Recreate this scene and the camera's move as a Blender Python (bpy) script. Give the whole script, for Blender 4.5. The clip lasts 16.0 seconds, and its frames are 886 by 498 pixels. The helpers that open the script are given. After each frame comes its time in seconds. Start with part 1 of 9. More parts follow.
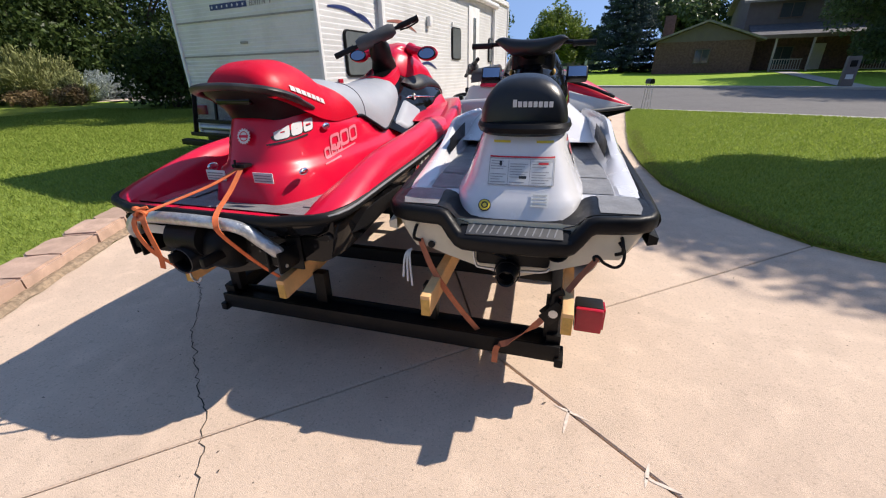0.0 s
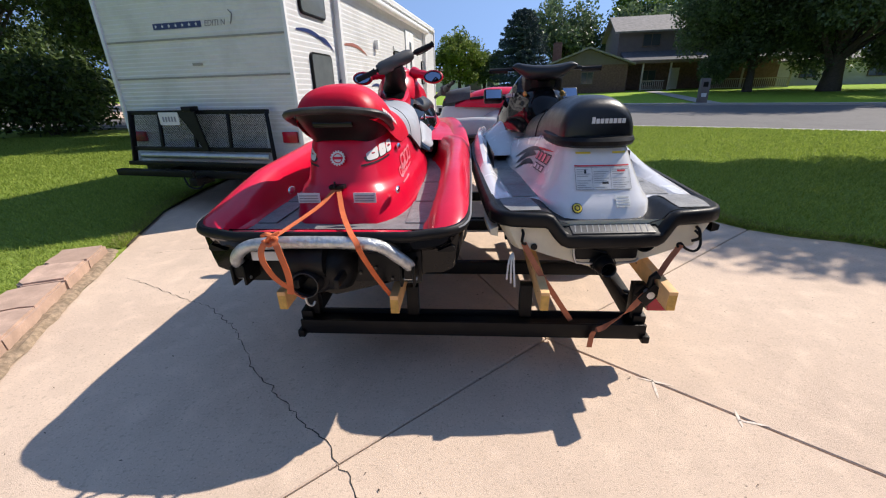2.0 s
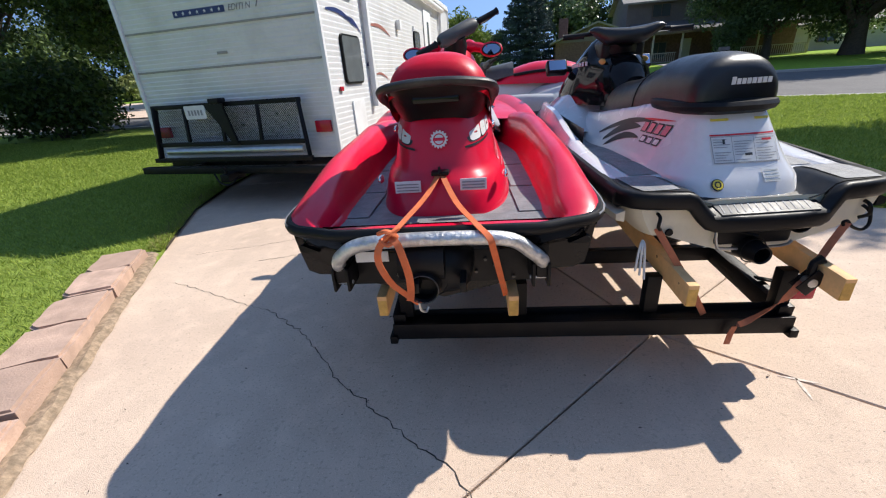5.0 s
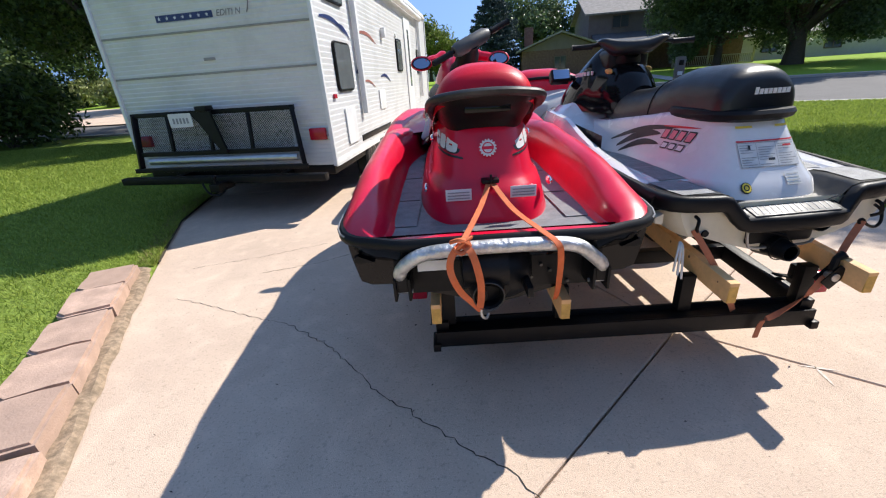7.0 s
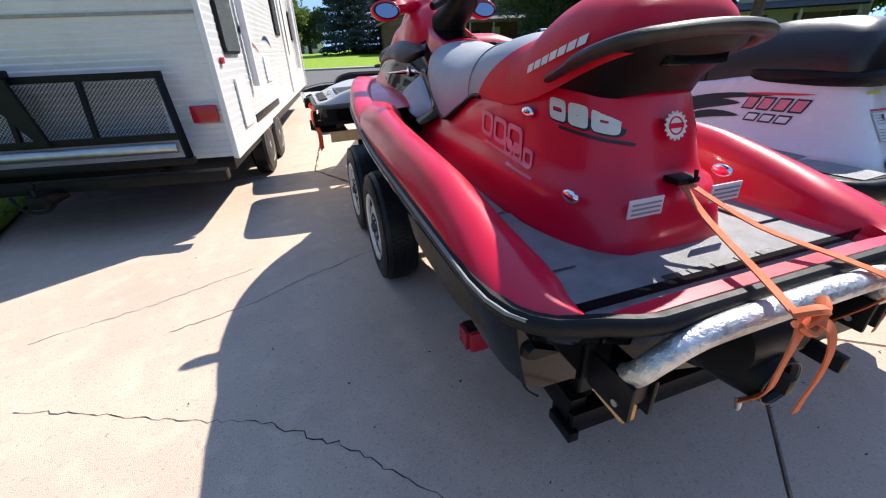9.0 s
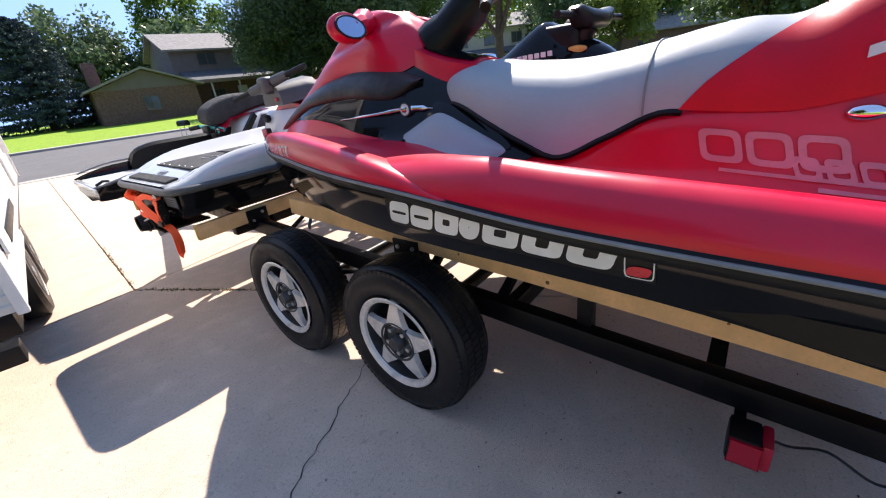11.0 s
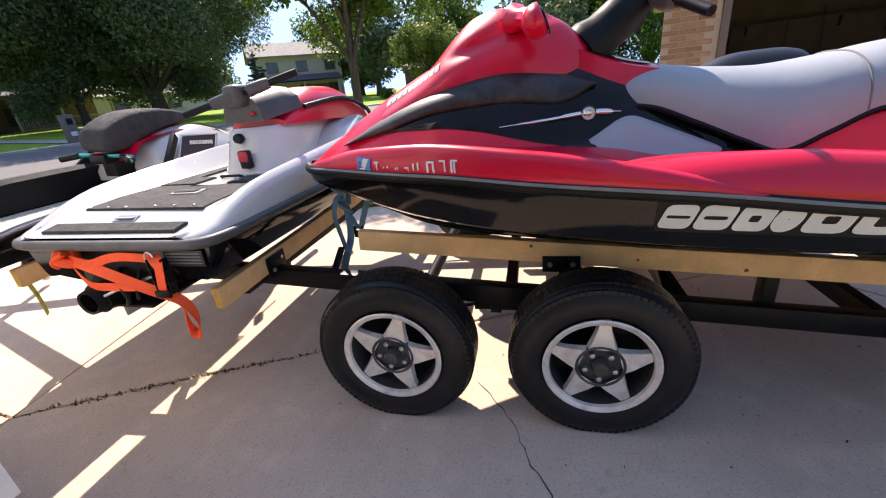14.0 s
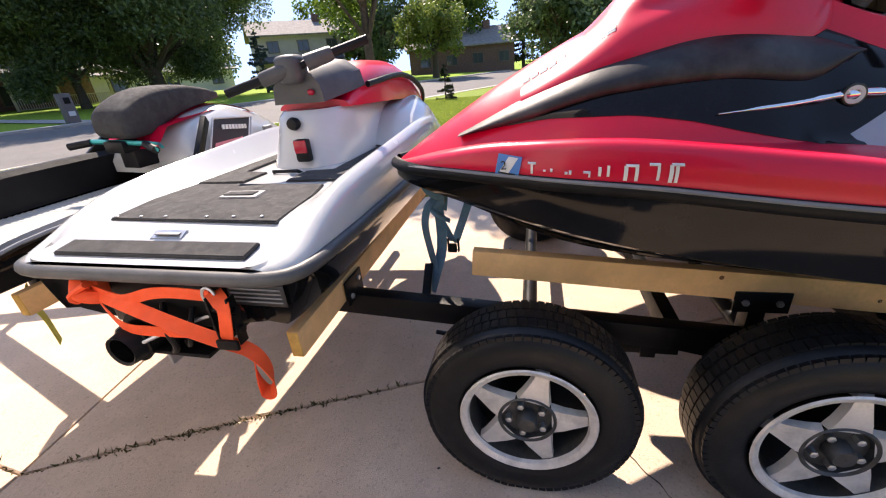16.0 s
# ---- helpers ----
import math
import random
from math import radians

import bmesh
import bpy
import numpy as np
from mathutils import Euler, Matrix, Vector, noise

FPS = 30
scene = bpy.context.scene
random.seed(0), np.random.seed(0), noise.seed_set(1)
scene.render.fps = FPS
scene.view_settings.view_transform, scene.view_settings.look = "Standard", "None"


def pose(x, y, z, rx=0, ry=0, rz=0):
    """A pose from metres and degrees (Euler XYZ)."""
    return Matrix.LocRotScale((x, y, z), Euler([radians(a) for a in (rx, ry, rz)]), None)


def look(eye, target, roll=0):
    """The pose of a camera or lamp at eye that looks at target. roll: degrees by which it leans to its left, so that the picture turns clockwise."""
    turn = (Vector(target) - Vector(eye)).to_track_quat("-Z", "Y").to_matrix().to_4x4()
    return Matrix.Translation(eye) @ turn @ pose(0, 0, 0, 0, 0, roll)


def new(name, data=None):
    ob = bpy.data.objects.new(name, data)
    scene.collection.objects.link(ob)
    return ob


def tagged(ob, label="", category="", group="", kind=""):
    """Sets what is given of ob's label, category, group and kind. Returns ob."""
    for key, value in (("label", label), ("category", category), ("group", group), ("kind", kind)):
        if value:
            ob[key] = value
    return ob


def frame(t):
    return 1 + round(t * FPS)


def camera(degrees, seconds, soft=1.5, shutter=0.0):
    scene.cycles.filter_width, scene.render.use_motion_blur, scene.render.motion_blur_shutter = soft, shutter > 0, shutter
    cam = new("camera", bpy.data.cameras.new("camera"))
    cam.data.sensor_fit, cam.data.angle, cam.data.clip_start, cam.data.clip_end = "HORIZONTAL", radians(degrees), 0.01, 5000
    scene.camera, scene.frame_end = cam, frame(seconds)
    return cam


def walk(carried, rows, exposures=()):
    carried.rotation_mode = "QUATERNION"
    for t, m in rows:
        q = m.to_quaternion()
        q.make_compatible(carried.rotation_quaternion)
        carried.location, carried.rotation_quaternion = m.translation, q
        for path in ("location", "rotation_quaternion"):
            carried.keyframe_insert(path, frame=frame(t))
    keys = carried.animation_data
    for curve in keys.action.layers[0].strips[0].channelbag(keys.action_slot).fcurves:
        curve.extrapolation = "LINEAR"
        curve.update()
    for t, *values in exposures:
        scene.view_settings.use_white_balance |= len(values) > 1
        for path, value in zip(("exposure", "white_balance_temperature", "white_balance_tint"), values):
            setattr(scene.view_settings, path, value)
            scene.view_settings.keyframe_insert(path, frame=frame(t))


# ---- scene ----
cam = camera(96.4, 16.0, soft=1.15)


PATH = [
    (0, (0.749, -1.467, 1.381), (0.217, 0.279, 0.563), -1.0),
    (0.5, (0.549, -1.596, 1.406), (0.055, 0.17, 0.605), -2.1),
    (1, (0.274, -1.615, 1.372), (-0.243, 0.154, 0.596), -3.2),
    (1.5, (0.056, -1.621, 1.374), (-0.339, 0.186, 0.615), -2.9),
    (2, (-0.047, -1.761, 1.405), (-0.181, 0.091, 0.662), -1.3),
    (2.5, (-0.109, -1.863, 1.418), (-0.068, 0.005, 0.704), 0.3),
    (3, (-0.149, -1.86, 1.423), (-0.086, 0.012, 0.721), 0.5),
    (3.5, (-0.164, -1.855, 1.411), (-0.15, 0.01, 0.688), -0.2),
    (4, (-0.194, -1.838, 1.409), (-0.28, 0.013, 0.657), -1.6),
    (4.5, (-0.35, -1.693, 1.362), (-0.569, 0.134, 0.577), -4.1),
    (5, (-0.52, -1.555, 1.357), (-0.691, 0.269, 0.555), -4.2),
    (5.2, (-0.599, -1.569, 1.36), (-0.685, 0.263, 0.561), -3.4),
    (7.5, (-0.943, -1.572, 1.391), (-0.939, 0.267, 0.605), -4.0),
    (8, (-1.13, -1.275, 1.326), (-1.035, 0.545, 0.504), -3.8),
    (8.2, (-1.214, -1.162, 1.331), (-1.04, 0.638, 0.477), -3.4),
    (10.3, (-1.982, 0.046, 1.297), (-0.772, 1.394, 0.448), -4.4),
    (10.5, (-2.035, 0.153, 1.306), (-0.749, 1.443, 0.48), -5.2),
    (11, (-2.092, 0.551, 1.3), (-0.681, 1.731, 0.515), -7.1),
    (11.5, (-2.23, 0.881, 1.304), (-0.728, 1.961, 0.545), -7.1),
    (12, (-2.351, 1.122, 1.328), (-0.761, 2.071, 0.573), -7.5),
    (12.5, (-2.316, 1.421, 1.301), (-0.645, 2.221, 0.549), -7.2),
    (13, (-2.337, 1.62, 1.319), (-0.596, 2.256, 0.567), -6.4),
    (13.5, (-2.441, 1.764, 1.34), (-0.654, 2.236, 0.577), -5.5),
    (14, (-2.467, 1.851, 1.349), (-0.672, 2.296, 0.587), -5.8),
    (14.5, (-2.394, 1.942, 1.336), (-0.612, 2.437, 0.574), -6.0),
    (15, (-2.212, 2.114, 1.313), (-0.449, 2.636, 0.526), -5.6),
    (15.5, (-2.121, 2.251, 1.32), (-0.366, 2.754, 0.504), -5.3),
    (16, (-2.118, 2.418, 1.352), (-0.354, 2.861, 0.521), -5.3),
]
walk(cam, [(t, look(eye, target, roll)) for t, eye, target, roll in PATH], [(0, 1.20, 6950, 12), (5.2, 1.34, 6600, 9), (7.3, 1.42, 6550, 9), (8.2, 1.50, 6550, 10), (10.3, 1.80, 6700, 12), (11, 1.88, 6800, 14), (13, 1.95, 7250, 17), (16, 2.0, 7550, 18)])

# ---- daylight ----
SUN = Vector((0.82, 0.495, 1.0)).normalized()
sky = bpy.data.worlds.new("sky")
scene.world = sky
sky.use_nodes = True
_n = sky.node_tree.nodes
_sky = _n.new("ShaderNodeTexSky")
_sky.sky_type = "NISHITA"
_sky.sun_disc = False
_sky.sun_elevation = math.asin(SUN.z)
_sky.sun_rotation = math.atan2(SUN.x, SUN.y)
_sky.altitude = 1200
_sky.air_density = 1.0
_sky.dust_density = 0.05
_sky.ozone_density = 1.8
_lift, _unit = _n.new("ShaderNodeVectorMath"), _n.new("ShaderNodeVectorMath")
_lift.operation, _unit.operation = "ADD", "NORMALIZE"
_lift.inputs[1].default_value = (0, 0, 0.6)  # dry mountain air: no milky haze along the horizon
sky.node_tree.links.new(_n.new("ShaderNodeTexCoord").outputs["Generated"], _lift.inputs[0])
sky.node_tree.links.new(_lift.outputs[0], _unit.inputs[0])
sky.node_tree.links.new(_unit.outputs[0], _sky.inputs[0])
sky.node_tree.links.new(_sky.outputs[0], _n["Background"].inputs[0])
_n["Background"].inputs[1].default_value = 0.113
_sun = bpy.data.lights.new("sun", "SUN")
_sun.energy, _sun.angle, _sun.color = 2.6, radians(0.55), (1.0, 0.95, 0.88)
sun_lamp = new("sun", _sun)
sun_lamp.matrix_world = look(SUN * 60, (0, 0, 0))

# ---- small tools ----


def curve_at(table, t):
    """Smooth value of a small table of (key, value) at t."""
    ks = [k for k, _ in table]
    vs = [v for _, v in table]
    if t <= ks[0]:
        return vs[0]
    if t >= ks[-1]:
        return vs[-1]
    i = next(j for j in range(len(ks) - 1) if t <= ks[j + 1])
    h = ks[i + 1] - ks[i]
    u = (t - ks[i]) / h

    def slope(j):
        if j == 0:
            return (vs[1] - vs[0]) / (ks[1] - ks[0])
        if j == len(ks) - 1:
            return (vs[j] - vs[j - 1]) / (ks[j] - ks[j - 1])
        a = (vs[j] - vs[j - 1]) / (ks[j] - ks[j - 1])
        b = (vs[j + 1] - vs[j]) / (ks[j + 1] - ks[j])
        return 0.0 if a * b <= 0 else 2 * a * b / (a + b)

    m0, m1 = slope(i) * h, slope(i + 1) * h
    return ((2 * u ** 3 - 3 * u ** 2 + 1) * vs[i] + (u ** 3 - 2 * u ** 2 + u) * m0
            + (-2 * u ** 3 + 3 * u ** 2) * vs[i + 1] + (u ** 3 - u ** 2) * m1)


def steps(a, b, n):
    return [a + (b - a) * i / (n - 1) for i in range(n)]


def grid_bm(rows, closed=False, cap0=False, cap1=False, keep=None):
    """A skin through rows of points; closed joins each row's ends."""
    bm = bmesh.new()
    vs = [[bm.verts.new(p) for p in r] for r in rows]
    n = len(rows[0])
    for a, b in zip(vs, vs[1:]):
        for j in range(n if closed else n - 1):
            q = (a[j], a[(j + 1) % n], b[(j + 1) % n], b[j])
            if keep and not keep(sum((v.co for v in q), Vector()) / 4):
                continue
            if len({tuple(round(c, 6) for c in v.co) for v in q}) < 3:
                continue
            bm.faces.new(q)
    if cap0:
        bm.faces.new(vs[0][::-1])
    if cap1:
        bm.faces.new(vs[-1])
    bmesh.ops.remove_doubles(bm, verts=bm.verts, dist=1e-5)
    bmesh.ops.delete(bm, geom=[v for v in bm.verts if not v.link_faces], context="VERTS")
    bmesh.ops.recalc_face_normals(bm, faces=bm.faces)
    return bm


def box_bm(x0, x1, y0, y1, z0, z1, bevel=0.004, seg=2):
    bm = bmesh.new()
    bmesh.ops.create_cube(bm, size=1)
    for v in bm.verts:
        v.co = Vector((x0 if v.co.x < 0 else x1, y0 if v.co.y < 0 else y1, z0 if v.co.z < 0 else z1))
    if bevel:
        bmesh.ops.bevel(bm, geom=bm.edges[:], offset=bevel, segments=seg, affect="EDGES", profile=0.6)
    return bm


def beam_bm(p, q, w, h, bevel=0.003, up=(0, 0, 1)):
    """A bar of width w and height h from p to q."""
    p, q = Vector(p), Vector(q)
    d = (q - p).normalized()
    s = d.cross(Vector(up)).normalized()
    u = s.cross(d)
    bm = box_bm(-w / 2, w / 2, 0, (q - p).length, -h / 2, h / 2, bevel)
    bm.transform(Matrix.Translation(p) @ Matrix((s, d, u)).transposed().to_4x4())
    return bm


def tube_bm(pts, r, n=10, cap=True, flat=1.0, smooth_steps=0):
    """A round bar along pts; r is one radius or one for each point."""
    pts = [Vector(p) for p in pts]
    if smooth_steps:
        fine = []
        for i in range(len(pts) - 1):
            p0, p1, p2, p3 = pts[max(i - 1, 0)], pts[i], pts[i + 1], pts[min(i + 2, len(pts) - 1)]
            for k in range(smooth_steps):
                u = k / smooth_steps
                fine.append(0.5 * (2 * p1 + (p2 - p0) * u + (2 * p0 - 5 * p1 + 4 * p2 - p3) * u * u
                                   + (3 * p1 - p0 - 3 * p2 + p3) * u ** 3))
        pts = fine + [pts[-1]]
    rs = r if isinstance(r, (list, tuple)) else [r] * len(pts)
    if len(rs) != len(pts):
        rs = [rs[min(int(i / (len(pts) - 1) * (len(rs) - 1) + 0.5), len(rs) - 1)] for i in range(len(pts))]
    rows = []
    side = None
    for i, p in enumerate(pts):
        d = (pts[min(i + 1, len(pts) - 1)] - pts[max(i - 1, 0)]).normalized()
        if side is None:
            side = d.cross(Vector((0, 0, 1)))
            if side.length < 0.05:
                side = d.cross(Vector((0, 1, 0)))
        side = (side - d * side.dot(d)).normalized()
        up = side.cross(d)
        rows.append([p + (side * math.cos(a) + up * math.sin(a) * flat) * rs[i]
                     for a in (2 * math.pi * k / n for k in range(n))])
    return grid_bm(rows, closed=True, cap0=cap, cap1=cap)


def ribbon_bm(pts, w, side, t=0.003, fine=5):
    """A flat strap of width w and thickness t along pts, its width lying along side."""
    pts = [Vector(p) for p in pts]
    out = []
    for i in range(len(pts) - 1):
        p0, p1, p2, p3 = pts[max(i - 1, 0)], pts[i], pts[i + 1], pts[min(i + 2, len(pts) - 1)]
        for k in range(fine):
            u = k / fine
            out.append(0.5 * (2 * p1 + (p2 - p0) * u + (2 * p0 - 5 * p1 + 4 * p2 - p3) * u * u
                              + (3 * p1 - p0 - 3 * p2 + p3) * u ** 3))
    out.append(pts[-1])
    rows = []
    for i, p in enumerate(out):
        d = (out[min(i + 1, len(out) - 1)] - out[max(i - 1, 0)]).normalized()
        s = Vector(side)
        s = (s - d * s.dot(d)).normalized()
        nrm = s.cross(d)
        rows.append([p + s * w / 2 + nrm * t / 2, p - s * w / 2 + nrm * t / 2,
                     p - s * w / 2 - nrm * t / 2, p + s * w / 2 - nrm * t / 2])
    return grid_bm(rows, closed=True, cap0=True, cap1=True)


def lathe_bm(profile, n=32, axis="x", cap=False):
    """Turned shape: profile of (along, radius) round an axis."""
    rows = []
    for a, r in profile:
        ring = []
        for k in range(n):
            c, s = math.cos(2 * math.pi * k / n) * r, math.sin(2 * math.pi * k / n) * r
            ring.append({"x": (a, c, s), "y": (c, a, s), "z": (c, s, a)}[axis])
        rows.append(ring)
    return grid_bm(rows, closed=True, cap0=cap, cap1=cap)


def ball_bm(c, r, n=16):
    bm = bmesh.new()
    bmesh.ops.create_uvsphere(bm, u_segments=n, v_segments=max(6, n // 2), radius=1)
    bm.transform(Matrix.Translation(c) @ Matrix.Diagonal((*r, 1)))
    return bm


def join_bm(*bms):
    out = bmesh.new()
    for b in bms:
        m = bpy.data.meshes.new("tmp")
        b.to_mesh(m)
        out.from_mesh(m)
        bpy.data.meshes.remove(m)
        b.free()
    return out


def outline_bm(pts, z0, z1, bevel=0.0):
    """A flat plate of outline pts between two heights."""
    bm = bmesh.new()
    lo = [bm.verts.new((x, y, z0)) for x, y in pts]
    hi = [bm.verts.new((x, y, z1)) for x, y in pts]
    bm.faces.new(lo[::-1])
    top = bm.faces.new(hi)
    for i in range(len(pts)):
        j = (i + 1) % len(pts)
        bm.faces.new((lo[i], lo[j], hi[j], hi[i]))
    bmesh.ops.recalc_face_normals(bm, faces=bm.faces)
    if bevel:
        bmesh.ops.bevel(bm, geom=top.edges[:], offset=bevel, segments=2, affect="EDGES")
    return bm


def rounded(w, h, r, n=5):
    """Outline of a rounded rectangle about the origin."""
    out = []
    for cx, cy, a0 in ((w / 2 - r, h / 2 - r, 0), (-w / 2 + r, h / 2 - r, 90), (-w / 2 + r, -h / 2 + r, 180), (w / 2 - r, -h / 2 + r, 270)):
        for k in range(n):
            a = radians(a0 + 90 * k / (n - 1))
            out.append((cx + r * math.cos(a), cy + r * math.sin(a)))
    return out


def mesh_from(name, bm, material, smooth=True, angle=38):
    me = bpy.data.meshes.new(name)
    if smooth:
        for f in bm.faces:
            f.smooth = True
        lim = radians(angle)
        for e in bm.edges:
            if len(e.link_faces) == 2 and e.calc_face_angle(0) > lim:
                e.smooth = False
    bm.to_mesh(me)
    bm.free()
    me.materials.append(material)
    return me


def part(name, bm, material, parent=None, label="", smooth=True):
    ob = new(name, mesh_from(name, bm, material, smooth))
    if parent is not None:
        ob.parent = parent
    return tagged(ob, label)


def thing(name, label, category, at=(0, 0, 0), turn=0.0, group="", kind=""):
    ob = new(name)
    ob.empty_display_size = 0.1
    ob.matrix_world = Matrix.Translation(at) @ Matrix.Rotation(radians(turn), 4, "Z")
    return tagged(ob, label, category, group, kind)

# ---- materials ----


def material(name, color, rough=0.5, metal=0.0, var=0.12, scale=6.0, bump=0.0, bscale=120.0, coat=0.0, dirt=None, dirt_amount=0.35, dirt_scale=2.5, sheen=0.0, spec=0.5, rand=0.0, trans=0.0):
    m = bpy.data.materials.new(name)
    m.use_nodes = True
    nt = m.node_tree
    b = nt.nodes["Principled BSDF"]
    L = nt.links.new
    co = nt.nodes.new("ShaderNodeTexCoord").outputs["Object"]

    def noise_at(s, detail=4.0, rough_=0.55):
        n = nt.nodes.new("ShaderNodeTexNoise")
        n.inputs["Scale"].default_value, n.inputs["Detail"].default_value, n.inputs["Roughness"].default_value = s, detail, rough_
        L(co, n.inputs["Vector"])
        return n.outputs["Fac"]

    def mix(a, bb, f, kind="MIX"):
        x = nt.nodes.new("ShaderNodeMix")
        x.data_type, x.blend_type = "RGBA", kind
        for s, v in ((x.inputs[6], a), (x.inputs[7], bb), (x.inputs[0], f)):
            if isinstance(v, (tuple, float, int)):
                s.default_value = (*v, 1) if isinstance(v, tuple) else v
            else:
                L(v, s)
        return x.outputs[2]

    def ramp(v, lo, hi, a=0.0, z=1.0):
        r = nt.nodes.new("ShaderNodeMapRange")
        r.inputs[1].default_value, r.inputs[2].default_value, r.inputs[3].default_value, r.inputs[4].default_value = lo, hi, a, z
        L(v, r.inputs[0])
        return r.outputs[0]

    dark = tuple(c * (1 - var) for c in color)
    light = tuple(min(1.0, c * (1 + var)) for c in color)
    col = mix(dark, light, ramp(noise_at(scale), 0.3, 0.7))
    col = mix(col, tuple(c * (1 - var * 0.8) for c in color), ramp(noise_at(scale * 9, 3), 0.45, 0.75, 0, 0.6))
    if rand:
        oi = nt.nodes.new("ShaderNodeObjectInfo").outputs["Random"]
        col = mix(col, tuple(c * (1 - rand) for c in color), ramp(oi, 0, 1, 0, 0.8))
    if dirt:
        d = ramp(noise_at(dirt_scale, 6, 0.65), 0.48, 0.72, 0, dirt_amount)
        col = mix(col, dirt, d)
    L(col, b.inputs["Base Color"])
    b.inputs["Metallic"].default_value = metal
    rr = ramp(noise_at(scale * 2.3), 0.3, 0.7, max(0.02, rough * 0.85), min(1.0, rough * 1.15))
    L(rr, b.inputs["Roughness"])
    b.inputs["Specular IOR Level"].default_value = spec
    b.inputs["Coat Weight"].default_value = coat
    b.inputs["Coat Roughness"].default_value = 0.06
    b.inputs["Transmission Weight"].default_value = trans
    if bump:
        bp = nt.nodes.new("ShaderNodeBump")
        bp.inputs["Strength"].default_value = 0.6
        bp.inputs["Distance"].default_value = bump
        L(noise_at(bscale, 5), bp.inputs["Height"])
        L(bp.outputs[0], b.inputs["Normal"])
    return m


def leaf_material(name, a, b_, rough=0.55, through_light=0.35, gloss=0.25):
    """Leaves differ from clump to clump and let some light through."""
    m = bpy.data.materials.new(name)
    m.use_nodes = True
    nt = m.node_tree
    p = nt.nodes["Principled BSDF"]
    g = nt.nodes.new("ShaderNodeNewGeometry")
    x = nt.nodes.new("ShaderNodeMix")
    x.data_type = "RGBA"
    x.inputs[6].default_value, x.inputs[7].default_value = (*a, 1), (*b_, 1)
    nt.links.new(g.outputs["Random Per Island"], x.inputs[0])
    nt.links.new(x.outputs[2], p.inputs["Base Color"])
    p.inputs["Roughness"].default_value = rough
    p.inputs["Specular IOR Level"].default_value = gloss
    t = nt.nodes.new("ShaderNodeBsdfTranslucent")
    nt.links.new(x.outputs[2], t.inputs["Color"])
    ms = nt.nodes.new("ShaderNodeMixShader")
    ms.inputs[0].default_value = through_light
    nt.links.new(p.outputs[0], ms.inputs[1])
    nt.links.new(t.outputs[0], ms.inputs[2])
    nt.links.new(ms.outputs[0], nt.nodes["Material Output"].inputs["Surface"])
    return m


def concrete_material(name, color, stain):
    """Broom-finished concrete: broad stains, mottling, sand grains and fine pits."""
    m = bpy.data.materials.new(name)
    m.use_nodes = True
    nt = m.node_tree
    b = nt.nodes["Principled BSDF"]
    L = nt.links.new
    co = nt.nodes.new("ShaderNodeNewGeometry").outputs["Position"]

    def tex(s, detail, lo, hi, a, z, kind="ShaderNodeTexNoise"):
        n = nt.nodes.new(kind)
        n.inputs["Scale"].default_value = s
        if kind == "ShaderNodeTexNoise":
            n.inputs["Detail"].default_value = detail
        L(co, n.inputs["Vector"])
        r = nt.nodes.new("ShaderNodeMapRange")
        for i, v in enumerate((lo, hi, a, z)):
            r.inputs[i + 1].default_value = v
        L(n.outputs["Fac"] if kind == "ShaderNodeTexNoise" else n.outputs["Distance"], r.inputs[0])
        return r.outputs[0]

    def mix(a, bb, f):
        x = nt.nodes.new("ShaderNodeMix")
        x.data_type = "RGBA"
        for s, v in ((x.inputs[6], a), (x.inputs[7], bb), (x.inputs[0], f)):
            if isinstance(v, tuple):
                s.default_value = (*v, 1)
            else:
                L(v, s)
        return x.outputs[2]

    oi = nt.nodes.new("ShaderNodeObjectInfo").outputs["Random"]
    rr = nt.nodes.new("ShaderNodeMapRange")
    rr.inputs[3].default_value, rr.inputs[4].default_value = 0.0, 0.35
    L(oi, rr.inputs[0])
    col = mix(color, tuple(c * 0.82 for c in color), rr.outputs[0])
    col = mix(col, stain, tex(0.9, 8, 0.42, 0.75, 0.0, 0.55))
    col = mix(col, tuple(min(1, c * 1.22) for c in color), tex(7, 8, 0.5, 0.8, 0.0, 0.6))
    col = mix(col, tuple(c * 0.74 for c in color), tex(3.2, 7, 0.52, 0.72, 0.0, 0.5))
    col = mix(col, tuple(c * 0.50 for c in color), tex(80, 3, 0.56, 0.72, 0.0, 0.6))
    col = mix(col, tuple(c * 0.6 for c in color), tex(28, 4, 0.60, 0.72, 0.0, 0.55))
    col = mix(col, tuple(min(1, c * 1.35) for c in color), tex(120, 2, 0.60, 0.74, 0.0, 0.6))
    col = mix(col, (0.05, 0.045, 0.04), tex(9, 0, 0.025, 0.04, 0.8, 0.0, "ShaderNodeTexVoronoi"))
    col = mix(col, (0.10, 0.085, 0.07), tex(26, 0, 0.04, 0.08, 0.4, 0.0, "ShaderNodeTexVoronoi"))
    L(col, b.inputs["Base Color"])
    b.inputs["Roughness"].default_value = 0.85
    b.inputs["Specular IOR Level"].default_value = 0.3
    bp = nt.nodes.new("ShaderNodeBump")
    bp.inputs["Strength"].default_value, bp.inputs["Distance"].default_value = 0.5, 0.004
    L(tex(230, 4, 0.2, 0.8, 0, 1), bp.inputs["Height"])
    L(bp.outputs[0], b.inputs["Normal"])
    return m


